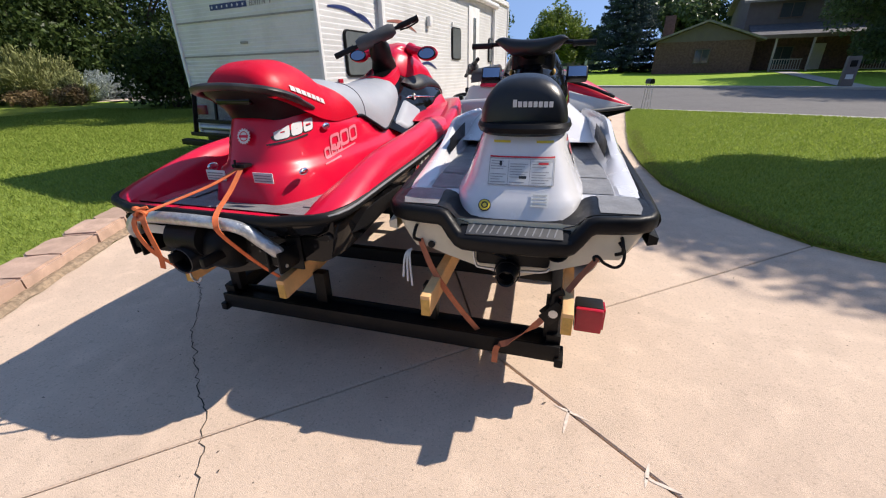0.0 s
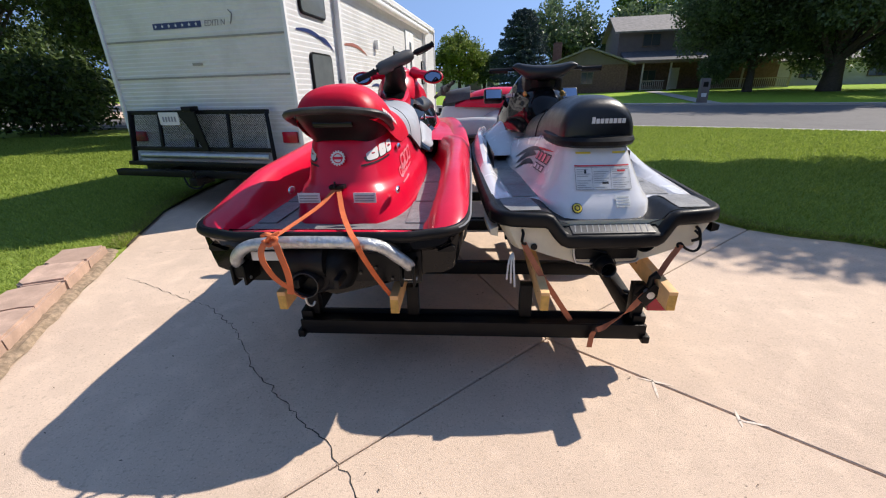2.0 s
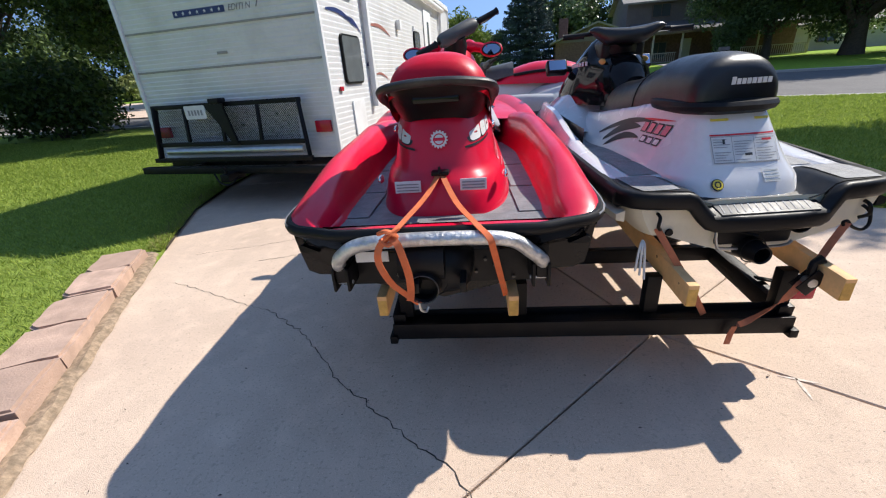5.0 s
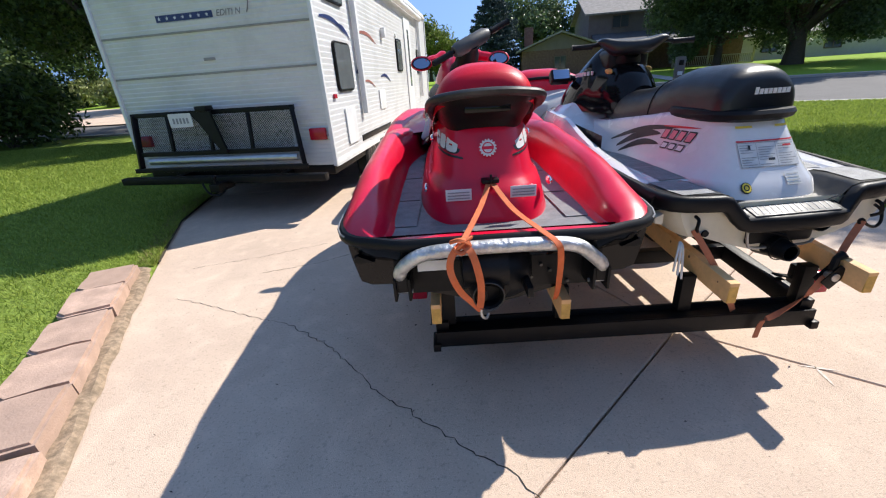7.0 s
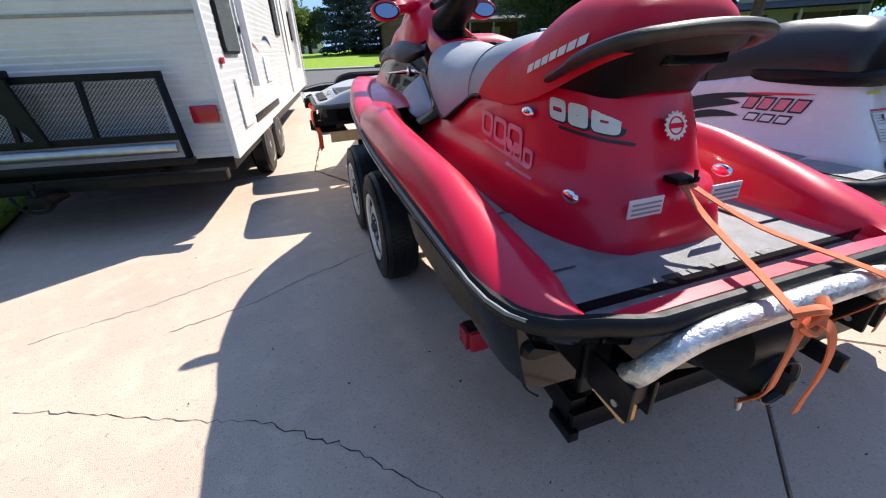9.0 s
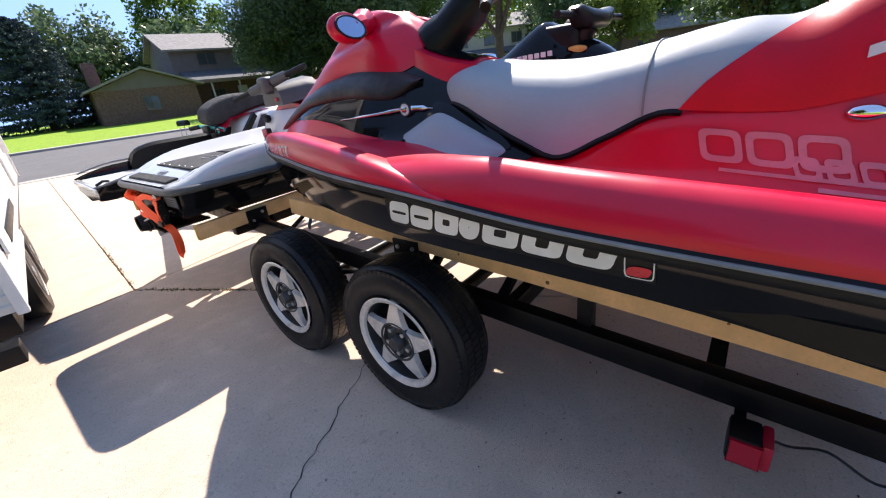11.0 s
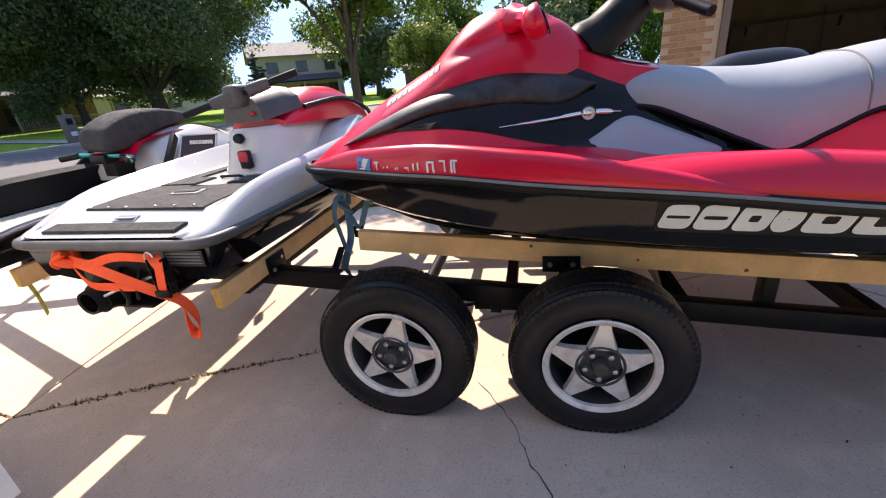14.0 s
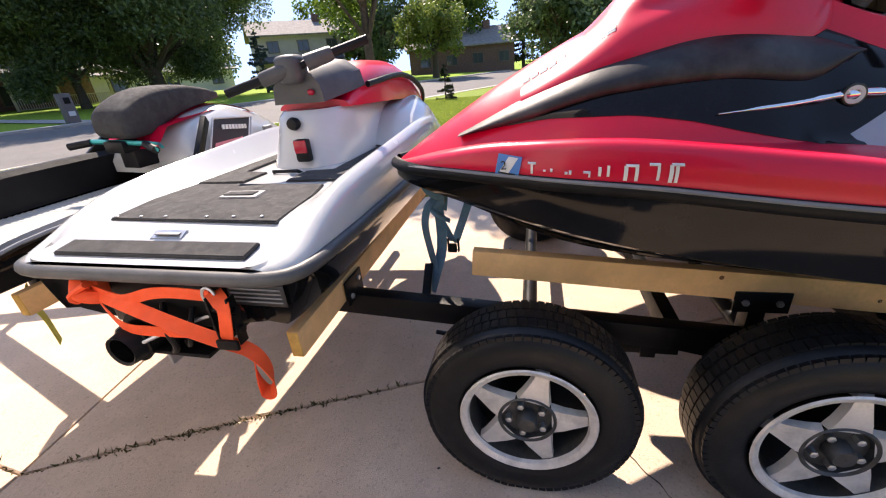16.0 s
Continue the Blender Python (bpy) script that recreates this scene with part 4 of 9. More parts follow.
def gable_roof(x0, x1, y0, y1, z, rise, over=0.5, along="x", thick=0.16):
    """Two sloping roof planes with thickness; the ridge runs along x or y."""
    bits = []
    x0, x1, y0, y1 = x0 - over, x1 + over, y0 - over, y1 + over
    for s in (0, 1):
        if along == "x":
            ym = (y0 + y1) / 2
            ye = y0 if s == 0 else y1
            q = [(x0, ye, z), (x1, ye, z), (x1, ym, z + rise), (x0, ym, z + rise)]
        else:
            xm = (x0 + x1) / 2
            xe = x0 if s == 0 else x1
            q = [(xe, y0, z), (xe, y1, z), (xm, y1, z + rise), (xm, y0, z + rise)]
        bm = bmesh.new()
        lo = [bm.verts.new(p) for p in q]
        hi = [bm.verts.new((p[0], p[1], p[2] + thick)) for p in q]
        bm.faces.new(lo[::-1])
        bm.faces.new(hi)
        for i in range(4):
            bm.faces.new((lo[i], lo[(i + 1) % 4], hi[(i + 1) % 4], hi[i]))
        bmesh.ops.recalc_face_normals(bm, faces=bm.faces)
        bits.append(bm)
    return join_bm(*bits)


def walls_bm(x0, x1, y0, y1, z0, z1, gable=0.0, along="x"):
    bm = box_bm(x0, x1, y0, y1, z0, z1, 0)
    if gable:
        if along == "y":
            xm = (x0 + x1) / 2
            for y in (y0, y1):
                v = [bm.verts.new(p) for p in ((x0, y, z1), (x1, y, z1), (xm, y, z1 + gable))]
                bm.faces.new(v)
        else:
            ym = (y0 + y1) / 2
            for x in (x0, x1):
                v = [bm.verts.new(p) for p in ((x, y0, z1), (x, y1, z1), (x, ym, z1 + gable))]
                bm.faces.new(v)
    return bm


def window_on(house, x, y, z, w, h, trim=M_HTRIM, double=True):
    f = part("window", join_bm(box_bm(x - w / 2 - 0.08, x + w / 2 + 0.08, y - 0.09, y - 0.02, z - h / 2 - 0.08, z - h / 2, 0.005),
                               box_bm(x - w / 2 - 0.08, x + w / 2 + 0.08, y - 0.09, y - 0.02, z + h / 2, z + h / 2 + 0.08, 0.005),
                               box_bm(x - w / 2 - 0.08, x - w / 2, y - 0.09, y - 0.02, z - h / 2, z + h / 2, 0.005),
                               box_bm(x + w / 2, x + w / 2 + 0.08, y - 0.09, y - 0.02, z - h / 2, z + h / 2, 0.005),
                               *([box_bm(x - 0.025, x + 0.025, y - 0.085, y - 0.02, z - h / 2, z + h / 2, 0.004)] if double else [])), trim, house)
    part("pane", box_bm(x - w / 2, x + w / 2, y - 0.05, y - 0.03, z - h / 2, z + h / 2, 0), M_HWIN, f)


def house_across():
    h = thing("house", "brown brick and taupe two-storey house with a railed porch", "house", (7.6, 41.2, 0.85), -9)
    part("wall", walls_bm(0, 7.2, 0, 9, -0.5, 2.55, 1.32, "y"), M_HBRICK, h, "dark brown brick gabled wing")
    part("gable_siding", grid_bm([[(0.0, -0.03, 2.5), (3.6, -0.03, 3.86)], [(7.2, -0.03, 2.5), (3.6, -0.03, 3.86)]]), M_HWALL, h)
    part("roof", gable_roof(0, 7.2, 0, 9, 2.4, 1.5, 0.55, "y"), M_HROOF, h)
    part("chimney", box_bm(0.4, 1.3, 5.0, 5.9, 2.4, 5.0, 0.02), M_HBRICK, h, "red brick chimney")
    part("wall", walls_bm(6.6, 21, 3.2, 12, -0.5, 5.5, 1.6, "x"), M_HWALL, h, "taupe sided two-storey block")
    part("roof", gable_roof(6.6, 21, 3.2, 12, 5.35, 1.9, 0.5, "x"), M_HROOF, h)
    part("porch_roof", grid_bm([[(6.9, 0.2, 2.75), (21.4, 0.2, 2.75)], [(6.9, 3.3, 3.75), (21.4, 3.3, 3.75)], [(6.9, 3.3, 3.6), (21.4, 3.3, 3.6)], [(6.9, 0.2, 2.6), (21.4, 0.2, 2.6)]], closed=False), M_HROOFD, h)
    part("porch_fascia", box_bm(6.9, 21.4, 0.15, 0.25, 2.5, 2.78, 0.01), M_HTRIM, h)
    part("porch_wall", box_bm(7.2, 21, 3.05, 3.2, -0.5, 2.7, 0), M_HBRICK, h)
    part("porch_floor", box_bm(7.2, 21.2, 0.3, 3.2, -0.5, 0.1, 0.02), M_KERB, h)
    for x in (8.6, 11.0, 14.0, 17.0, 20.8):
        part("post", box_bm(x - 0.07, x + 0.07, 0.35, 0.49, 0.1, 2.6, 0.01), M_HBEIGE, h)
    for a, b in ((8.7, 10.6), (14.1, 20.7)):
        r = part("railing", join_bm(box_bm(a, b, 0.38, 0.45, 0.95, 1.02, 0.005), box_bm(a, b, 0.38, 0.45, 0.2, 0.26, 0.005)), M_HBEIGE, h)
        n = int((b - a) / 0.16)
        for i in range(n):
            x = a + (b - a) * (i + 0.5) / n
            part("baluster", box_bm(x - 0.02, x + 0.02, 0.395, 0.435, 0.26, 0.95, 0), M_HBEIGE, r, smooth=False)
    part("door", box_bm(11.6, 12.5, 3.0, 3.06, 0.1, 2.15, 0.01), M_HWHITE, h, "white front door")
    window_on(h, 3.6, 0, 1.35, 1.0, 1.0)
    window_on(h, 9.6, 3.2, 4.7, 1.5, 1.0)
    window_on(h, 13.2, 3.2, 4.7, 1.5, 1.0)
    window_on(h, 17.5, 3.2, 4.7, 1.5, 1.0)
    window_on(h, 9.7, 3.05, 1.3, 1.3, 1.3)
    window_on(h, 15.5, 3.05, 1.3, 2.0, 1.4)
    return h


house_across()


def plain_house(label, at, turn, w, d, hgt, rise, wall, roof, storeys=2, wins=3, garage=True):
    h = thing("house", label, "house", (at[0], at[1], land(*at) - 0.1), turn)
    part("wall", walls_bm(0, w, 0, d, -0.8, hgt, rise * 0.9, "x"), wall, h)
    part("roof", gable_roof(0, w, 0, d, hgt - 0.12, rise, 0.5, "x"), roof, h)
    if storeys == 2:
        part("porch_roof", grid_bm([[(-0.3, -2.2, 2.5), (w * 0.95, -2.2, 2.5)], [(-0.3, 0.02, 3.2), (w * 0.95, 0.02, 3.2)], [(-0.3, 0.02, 3.05), (w * 0.95, 0.02, 3.05)], [(-0.3, -2.2, 2.35), (w * 0.95, -2.2, 2.35)]]), M_HROOFD, h)
        for x in (0.1, w * 0.5, w * 0.9):
            part("post", box_bm(x - 0.12, x + 0.12, -2.0, -1.76, -0.5, 2.4, 0.02), wall, h)
    for s in range(storeys):
        for i in range(wins):
            window_on(h, w * (i + 0.6) / wins, 0, 1.4 + s * 2.75, 1.2, 1.1)
    if garage:
        part("garage_door", box_bm(w * 0.55, w * 0.55 + 2.6, -0.06, 0.0, -0.3, 2.0, 0.01), M_HTRIM, h)
    part("chimney", box_bm(w * 0.75, w * 0.75 + 0.9, d * 0.4, d * 0.4 + 0.8, hgt, hgt + rise + 0.6, 0.02), M_HBRICK, h)
    return h


plain_house("tan two-storey house with a brown roof and porch", (44.2, 34.5), -52, 10.5, 8, 5.4, 1.9, M_HBEIGE, M_HROOF)
plain_house("low dark brown house with white windows", (50.0, 17.5), -75, 13, 9, 2.9, 2.2, M_HBRICK, M_HROOF, 1, 4, False)
plain_house("low white outbuilding behind the big tree", (29.5, 43.0), -20, 15, 6, 2.3, 1.0, M_HWHITE, M_HROOF, 1, 3, False)
plain_house("low white house down the street", (-8, 88), 0, 14, 9, 2.8, 2.0, M_HWHITE, M_HROOF, 1, 3)


def mailbox(at):
    m = thing("mailbox", "dark metal mailbox on a thin pale metal stand by the street", "mailbox", (at[0], at[1], -0.02), 10)
    prof = [(0.08 * math.cos(a), 0.09 + 0.08 * math.sin(a)) for a in steps(0, math.pi, 9)]
    ring = [(0.08, 0)] + prof + [(-0.08, 0)]
    part("box", grid_bm([[(x, y, 0.88 + z) for x, z in ring] for y in (-0.24, 0.24)], closed=True, cap0=True, cap1=True), M_STEEL, m)
    for x in (-0.07, 0.07):
        for y in (-0.12, 0.12):
            part("leg", tube_bm([(x * 1.5, y * 1.2, 0), (x, y, 0.88)], 0.011, 6), M_GALV, m)
    for z in (0.3, 0.6):
        part("rung", tube_bm([(-0.1, -0.13, z), (0.1, -0.13, z)], 0.008, 6), M_GALV, m)
    part("flag", box_bm(0.085, 0.092, -0.05, 0.1, 0.93, 0.98, 0.001), M_REDLENS, m)


mailbox((3.5, 15.55))


def stone_mailbox(at):
    m = thing("mailbox_pillar", "taupe stone mailbox pillar at the far kerb", "mailbox", (at[0], at[1], land(*at) - 0.05), -15)
    part("pillar", box_bm(-0.23, 0.23, -0.23, 0.23, 0, 1.4, 0.03), M_HWALL, m)
    part("box_door", box_bm(-0.12, 0.12, -0.255, -0.232, 0.95, 1.22, 0.006), M_STEEL, m)
    part("plaque", box_bm(-0.13, 0.13, -0.25, -0.232, 0.42, 0.62, 0.004), M_LABEL, m, "pale plaque with unreadable marks")


stone_mailbox((13.25, 23.5))

# a walk from the far street up to the porch
tagged(part("path", grid_bm([[(x + dx, y, land(x, y) + 0.05) for dx in (-0.6, 0.6)] for x, y in ((13.6, 23.0), (14.6, 28), (15.6, 33), (16.8, 39.5))]), M_KERB), "pale concrete path to the far porch", "path", kind="structure")

# ---- the brick garage front beside the driveway ----
WX = 4.35
garage = thing("garage_wall", "tan brick garage front with an open doorway", "wall", (WX, 0.0, 0.0), -17, kind="structure")
part("core", join_bm(box_bm(0.02, 0.34, -0.62, 0.06, 0, 2.55, 0), box_bm(0.02, 0.34, -8.6, -5.6, 0, 2.55, 0)), M_MORTAR, garage, smooth=False)
part("lintel", box_bm(0.0, 0.3, -5.6, -0.62, 2.25, 2.556, 0.01), M_HTRIM, garage)
part("jamb", box_bm(-0.03, 0.3, -0.72, -0.625, 0, 2.25, 0.008), M_HTRIM, garage, "dark brown door jamb")
part("jamb", box_bm(-0.03, 0.3, -5.6, -5.5, 0, 2.25, 0.008), M_HTRIM, garage)
part("fascia", box_bm(-0.28, -0.2, -9, 0.5, 2.42, 2.6, 0.01), M_HTRIM, garage)
part("soffit", box_bm(-0.2, 0.4, -9, 0.5, 2.56, 2.6, 0), M_HBEIGE, garage)
part("roof", grid_bm([[(-0.30, -9.2, 2.62), (-0.30, 0.7, 2.62)], [(4.0, -9.2, 4.4), (4.0, 0.7, 4.4)], [(8.65, -9.2, 2.78), (8.65, 0.7, 2.78)]]), M_HROOF, garage)
part("side_wall", box_bm(0.34, 8.0, -0.1, 0.06, 0, 2.75, 0), M_HBEIGE, garage)
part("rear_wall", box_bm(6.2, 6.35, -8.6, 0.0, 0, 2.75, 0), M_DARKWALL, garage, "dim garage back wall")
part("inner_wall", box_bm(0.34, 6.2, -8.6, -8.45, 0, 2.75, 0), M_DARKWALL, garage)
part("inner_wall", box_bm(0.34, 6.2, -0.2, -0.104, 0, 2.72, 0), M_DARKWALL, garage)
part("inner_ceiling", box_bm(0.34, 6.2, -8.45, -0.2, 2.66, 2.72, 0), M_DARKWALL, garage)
brick_me = mesh_from("brick", box_bm(-0.012, 0.05, -0.098, 0.098, -0.0285, 0.0285, 0.004, 1), M_BRICK, False)
for r in range(33):
    for c in range(4):
        y = 0.06 - 0.098 - c * 0.207 - (0.1 if r % 2 else 0.0)
        w = 1.0
        if y < -0.53:
            continue
        b = new("brick", brick_me)
        b.parent = garage
        b.location = (0.02, y, 0.04 + r * 0.076)


def hung_tool(y, z, n, seed):
    rnd = random.Random(seed)
    t = thing("garage_tool", "dark long-handled tool hung on the garage wall", "tool", (WX + 6.14 * 0.956 + y * 0.292, y * 0.956 - 6.14 * 0.292, z), -17, group="tools on the garage wall")
    part("handle", tube_bm([(0, 0, -0.5), (0.0, rnd.uniform(-0.1, 0.1), 0.5)], 0.018, 6), M_HTRIM, t)
    part("head", box_bm(-0.03, 0.03, -0.13, 0.13, -0.6, -0.48, 0.01), M_STEEL, t)


for i, (y, z) in enumerate(((-1.2, 1.6), (-2.3, 1.5), (-3.0, 1.7), (-5.2, 1.5))):
    hung_tool(y, z, i, 60 + i)
ring = thing("garage_hose", "dark coiled hose hung on the garage wall", "hose", (WX + 4.55, -5.8, 1.65), -17)
part("coil", tube_bm([(0, 0.22 * math.cos(a), 0.22 * math.sin(a)) for a in steps(0, 2 * math.pi, 20)], 0.03, 7, cap=False), M_RUBBER, ring)
shelf = thing("garage_shelf", "dim wooden shelf along the garage wall", "shelf", (WX + 4.68, -4.78, 1.95), -17)
part("board", box_bm(-0.2, 0.28, -2.0, 2.0, 0, 0.03, 0.003), M_DARKWALL, shelf)
for y in (-1.7, 0, 1.7):
    part("bracket", box_bm(0.2, 0.28, y - 0.02, y + 0.02, -0.2, 0, 0.003), M_STEEL, shelf)

# ---- travel trailer ----
RV_AT, RV_TURN = (-2.08, 3.08, 0.0), -10.7
RV_W, RV_L, RV_B, RV_T = 2.60, 8.2, 0.56, 3.02


def ribbed(z0, z1, pitch=0.048, depth=0.006):
    """Heights and offsets of a ribbed metal wall."""
    out = []
    n = int((z1 - z0) / pitch)
    for i in range(n):
        z = z0 + (z1 - z0) * i / n
        p = (z1 - z0) / n
        out += [(z, 0.0), (z + p * 0.62, depth), (z + p * 0.78, depth * 0.9), (z + p * 0.9, 0.0)]
    return out + [(z1, 0.0)]


def travel_trailer():
    t = thing("travel_trailer", "white corrugated-sided travel trailer with a folded rear rack", "trailer", RV_AT, RV_TURN)
    prof = ribbed(RV_B, RV_T)
    part("rear_wall", grid_bm([[(x, -d, z) for x in (0, -RV_W)] for z, d in prof]), M_RVWHITE, t, smooth=False)
    part("side_wall", grid_bm([[(d, y, z) for y in (0, RV_L)] for z, d in ribbed(RV_B, RV_T, 0.06, 0.003)]), M_RVWHITE, t, smooth=False)
    part("side_wall", grid_bm([[(-RV_W - d, y, z) for y in (0, RV_L)] for z, d in ribbed(RV_B, RV_T, 0.06, 0.003)]), M_RVWHITE, t, smooth=False)
    part("front_wall", box_bm(-RV_W, 0, RV_L, RV_L + 0.02, RV_B, RV_T, 0.01), M_RVWHITE, t)
    part("roof", box_bm(-RV_W - 0.02, 0.03, -0.02, RV_L + 0.04, RV_T, RV_T + 0.07, 0.03), M_RVTRIM, t)
    part("underbody", box_bm(-RV_W + 0.03, -0.03, 0.03, RV_L, RV_B - 0.12, RV_B - 0.004, 0.01), M_STEEL, t)
    for x, y in ((0.012, -0.012), (-RV_W - 0.012, -0.012), (0.012, RV_L + 0.03)):
        part("corner_trim", box_bm(x - 0.022, x + 0.022, y - 0.022, y + 0.022, RV_B - 0.01, RV_T + 0.02, 0.006), M_RVTRIM, t)
    part("base_trim", box_bm(-0.01, 0.02, 0.03, 2.02, RV_B - 0.03, RV_B + 0.03, 0.004), M_RVTRIM, t)
    for z in (1.62, 2.04):
        part("seam_strip", box_bm(-RV_W + 0.02, -0.02, -0.014, -0.004, z - 0.011, z + 0.011, 0.003), M_SEAM, t)

    def window(y0, y1, z0, z1):
        w = part("window", outline_bm([(p[0] + (y0 + y1) / 2, p[1] + (z0 + z1) / 2) for p in rounded(y1 - y0 + 0.045, z1 - z0 + 0.045, 0.07)], 0, 0.03, 0.006), M_BLACKP, t)
        w.data.transform(Matrix(((0, 0, 1, 0.002), (1, 0, 0, 0), (0, 1, 0, 0), (0, 0, 0, 1))))
        g = part("pane", outline_bm([(p[0] + (y0 + y1) / 2, p[1] + (z0 + z1) / 2) for p in rounded(y1 - y0, z1 - z0, 0.05)], 0.028, 0.034), M_GLASSDARK, w)
        g.data.transform(Matrix(((0, 0, 1, 0.002), (1, 0, 0, 0), (0, 1, 0, 0), (0, 0, 0, 1))))

    window(0.47, 1.02, 1.36, 1.86)
    window(0.36, 0.98, 2.30, 2.62)
    window(4.06, 4.5, 1.62, 2.16)
    window(6.5, 6.95, 1.6, 2.1)
    part("door", box_bm(0.004, 0.03, 5.0, 5.7, 0.66, 2.66, 0.01), M_RVTRIM, t, "white entrance door")
    part("door_window", box_bm(0.03, 0.037, 5.28, 5.45, 1.3, 2.45, 0.003), M_GLASSDARK, t)
    ht = part("hatch", outline_bm([(p[0] + 0.76, p[1] + 0.92) for p in rounded(0.40, 0.44, 0.03)], 0.008, 0.022, 0.004), M_RVTRIM, t, "white access hatch")
    ht.data.transform(Matrix(((0, 0, 1, 0), (1, 0, 0, 0), (0, 1, 0, 0), (0, 0, 0, 1))))
    part("vent", box_bm(0.008, 0.02, 2.35, 2.75, 1.0, 1.3, 0.004), M_RVTRIM, t)
    part("awning_roll", tube_bm([(0.09, 1.25, 2.83), (0.09, 6.9, 2.83)], 0.06, 10), M_RVTRIM, t, "white rolled awning")
    part("awning_arm", box_bm(0.02, 0.09, 1.3, 1.38, 1.02, 2.88, 0.008), M_RVTRIM, t, "white awning arm")
    part("awning_arm", box_bm(0.02, 0.09, 6.75, 6.83, 1.02, 2.88, 0.008), M_RVTRIM, t, "white awning arm")
    part("gutter", box_bm(0.0, 0.05, 0.0, RV_L, RV_T - 0.05, RV_T - 0.01, 0.006), M_RVTRIM, t)
    for y0, z0, y1, z1, h, m in ((0.2, 2.1, 1.05, 1.98, 0.05, M_NAVY), (0.7, 2.06, 1.2, 1.92, 0.045, M_NAVY), (1.55, 2.06, 2.5, 1.98, 0.05, M_MAROON), (1.25, 1.55, 1.6, 1.45, 0.07, M_NAVY), (1.5, 1.42, 2.2, 1.34, 0.03, M_MAROON), (2.6, 1.5, 3.3, 1.42, 0.05, M_NAVY)):
        rows = []
        for k in range(9):
            u = k / 8
            w = h * math.sin(math.pi * (0.08 + 0.88 * u)) ** 0.8
            y, z = y0 + (y1 - y0) * u, z0 + (z1 - z0) * u + 0.06 * math.sin(math.pi * u)
            rows.append([(0.0095, y, z - w / 2), (0.0095, y, z + w / 2)])
        part("side_stripe", grid_bm(rows), m, t, "swept coloured side stripe")
    part("marker_light", box_bm(0.006, 0.03, 0.25, 0.33, 1.265, 1.315, 0.006), M_REDLENS, t)
    part("marker_light", box_bm(0.006, 0.03, 4.05, 4.11, 2.2, 2.26, 0.006), M_RVTRIM, t)
    part("porch_lamp", box_bm(0.006, 0.08, 2.9, 3.0, 2.1, 2.25, 0.01), M_RVTRIM, t)
    # rear
    for u in (0.13, 2.44):
        part("tail_light", box_bm(-u - 0.11, -u + 0.09, -0.05, -0.006, 0.85, 0.98, 0.012), M_REDLENS, t, "red tail light")
    part("stripe_decal", box_bm(-1.80, -1.10, -0.0085, -0.0065, 2.15, 2.215, 0), M_NAVY, t, "navy stripe with pale stars", smooth=False)
    for k in range(7):
        s = []
        for j in range(10):
            r = 0.021 if j % 2 == 0 else 0.009
            a = math.pi / 2 + j * math.pi / 5
            s.append((-1.755 + k * 0.098 + r * math.cos(a), 2.182 + r * math.sin(a)))
        st = part("star", outline_bm(s, 0, 0.002), M_LABEL, t, smooth=False)
        st.data.transform(Matrix(((1, 0, 0, 0), (0, 0, -1, -0.0095), (0, 1, 0, 0), (0, 0, 0, 1))))
    lettering("EDITI N", M_GREYP, t, Matrix.Translation((-1.06, -0.009, 2.155)) @ Matrix.Rotation(radians(90), 4, "X"), 0.085, 0.0012, shear=0.25)
    part("decal_bird", tube_bm([(-0.70, -0.008, 2.16), (-0.68, -0.008, 2.2), (-0.66, -0.008, 2.26), (-0.70, -0.008, 2.30)], 0.006, 5), M_GREYP, t)
    part("latch", box_bm(-1.34, -1.2, -0.02, -0.006, 1.745, 1.775, 0.004), M_SEAM, t)
    part("bumper", box_bm(-RV_W - 0.1, -0.02, -0.32, -0.21, 0.44, 0.52, 0.006), M_STEEL, t, "black steel rear bumper beam")
    for x in (-0.6, -2.0):
        part("bumper_arm", box_bm(x - 0.04, x + 0.04, -0.22, 0.3, 0.44, 0.515, 0.004), M_STEEL, t)
    part("hitch", join_bm(box_bm(-1.36, -1.24, -0.5, -0.2, 0.38, 0.47, 0.006), tube_bm([(-1.3, -0.46, 0.46), (-1.3, -0.46, 0.53)], [0.02, 0.014], 8), ball_bm((-1.3, -0.46, 0.545), (0.027, 0.027, 0.027), 10), tube_bm([(-1.5, -0.42, 0.46), (-1.42, -0.45, 0.36), (-1.3, -0.43, 0.34), (-1.2, -0.4, 0.42)], 0.012, 6, smooth_steps=4)), M_STEEL, t, "hitch receiver with ball and chain")
    rk = part("cargo_rack", join_bm(*[beam_bm((-0.36 + (0 if s else -2.04), -0.12, 1.22), (-0.28 + (0 if s else -2.16), -0.22, 0.60), 0.045, 0.06) for s in (0, 1)],
                                    beam_bm((-0.33, -0.12, 1.22), (-2.43, -0.12, 1.22), 0.045, 0.05), beam_bm((-0.3, -0.18, 0.78), (-2.42, -0.18, 0.78), 0.04, 0.05),
                                    beam_bm((-0.24, -0.24, 0.60), (-2.5, -0.24, 0.60), 0.06, 0.05)), M_STEEL, t, "folded black steel cargo rack")
    for u in (0.9, 1.42, 1.95):
        part("rack_bar", beam_bm((-u, -0.12, 1.21), (-u, -0.18, 0.79), 0.035, 0.035), M_STEEL, rk)
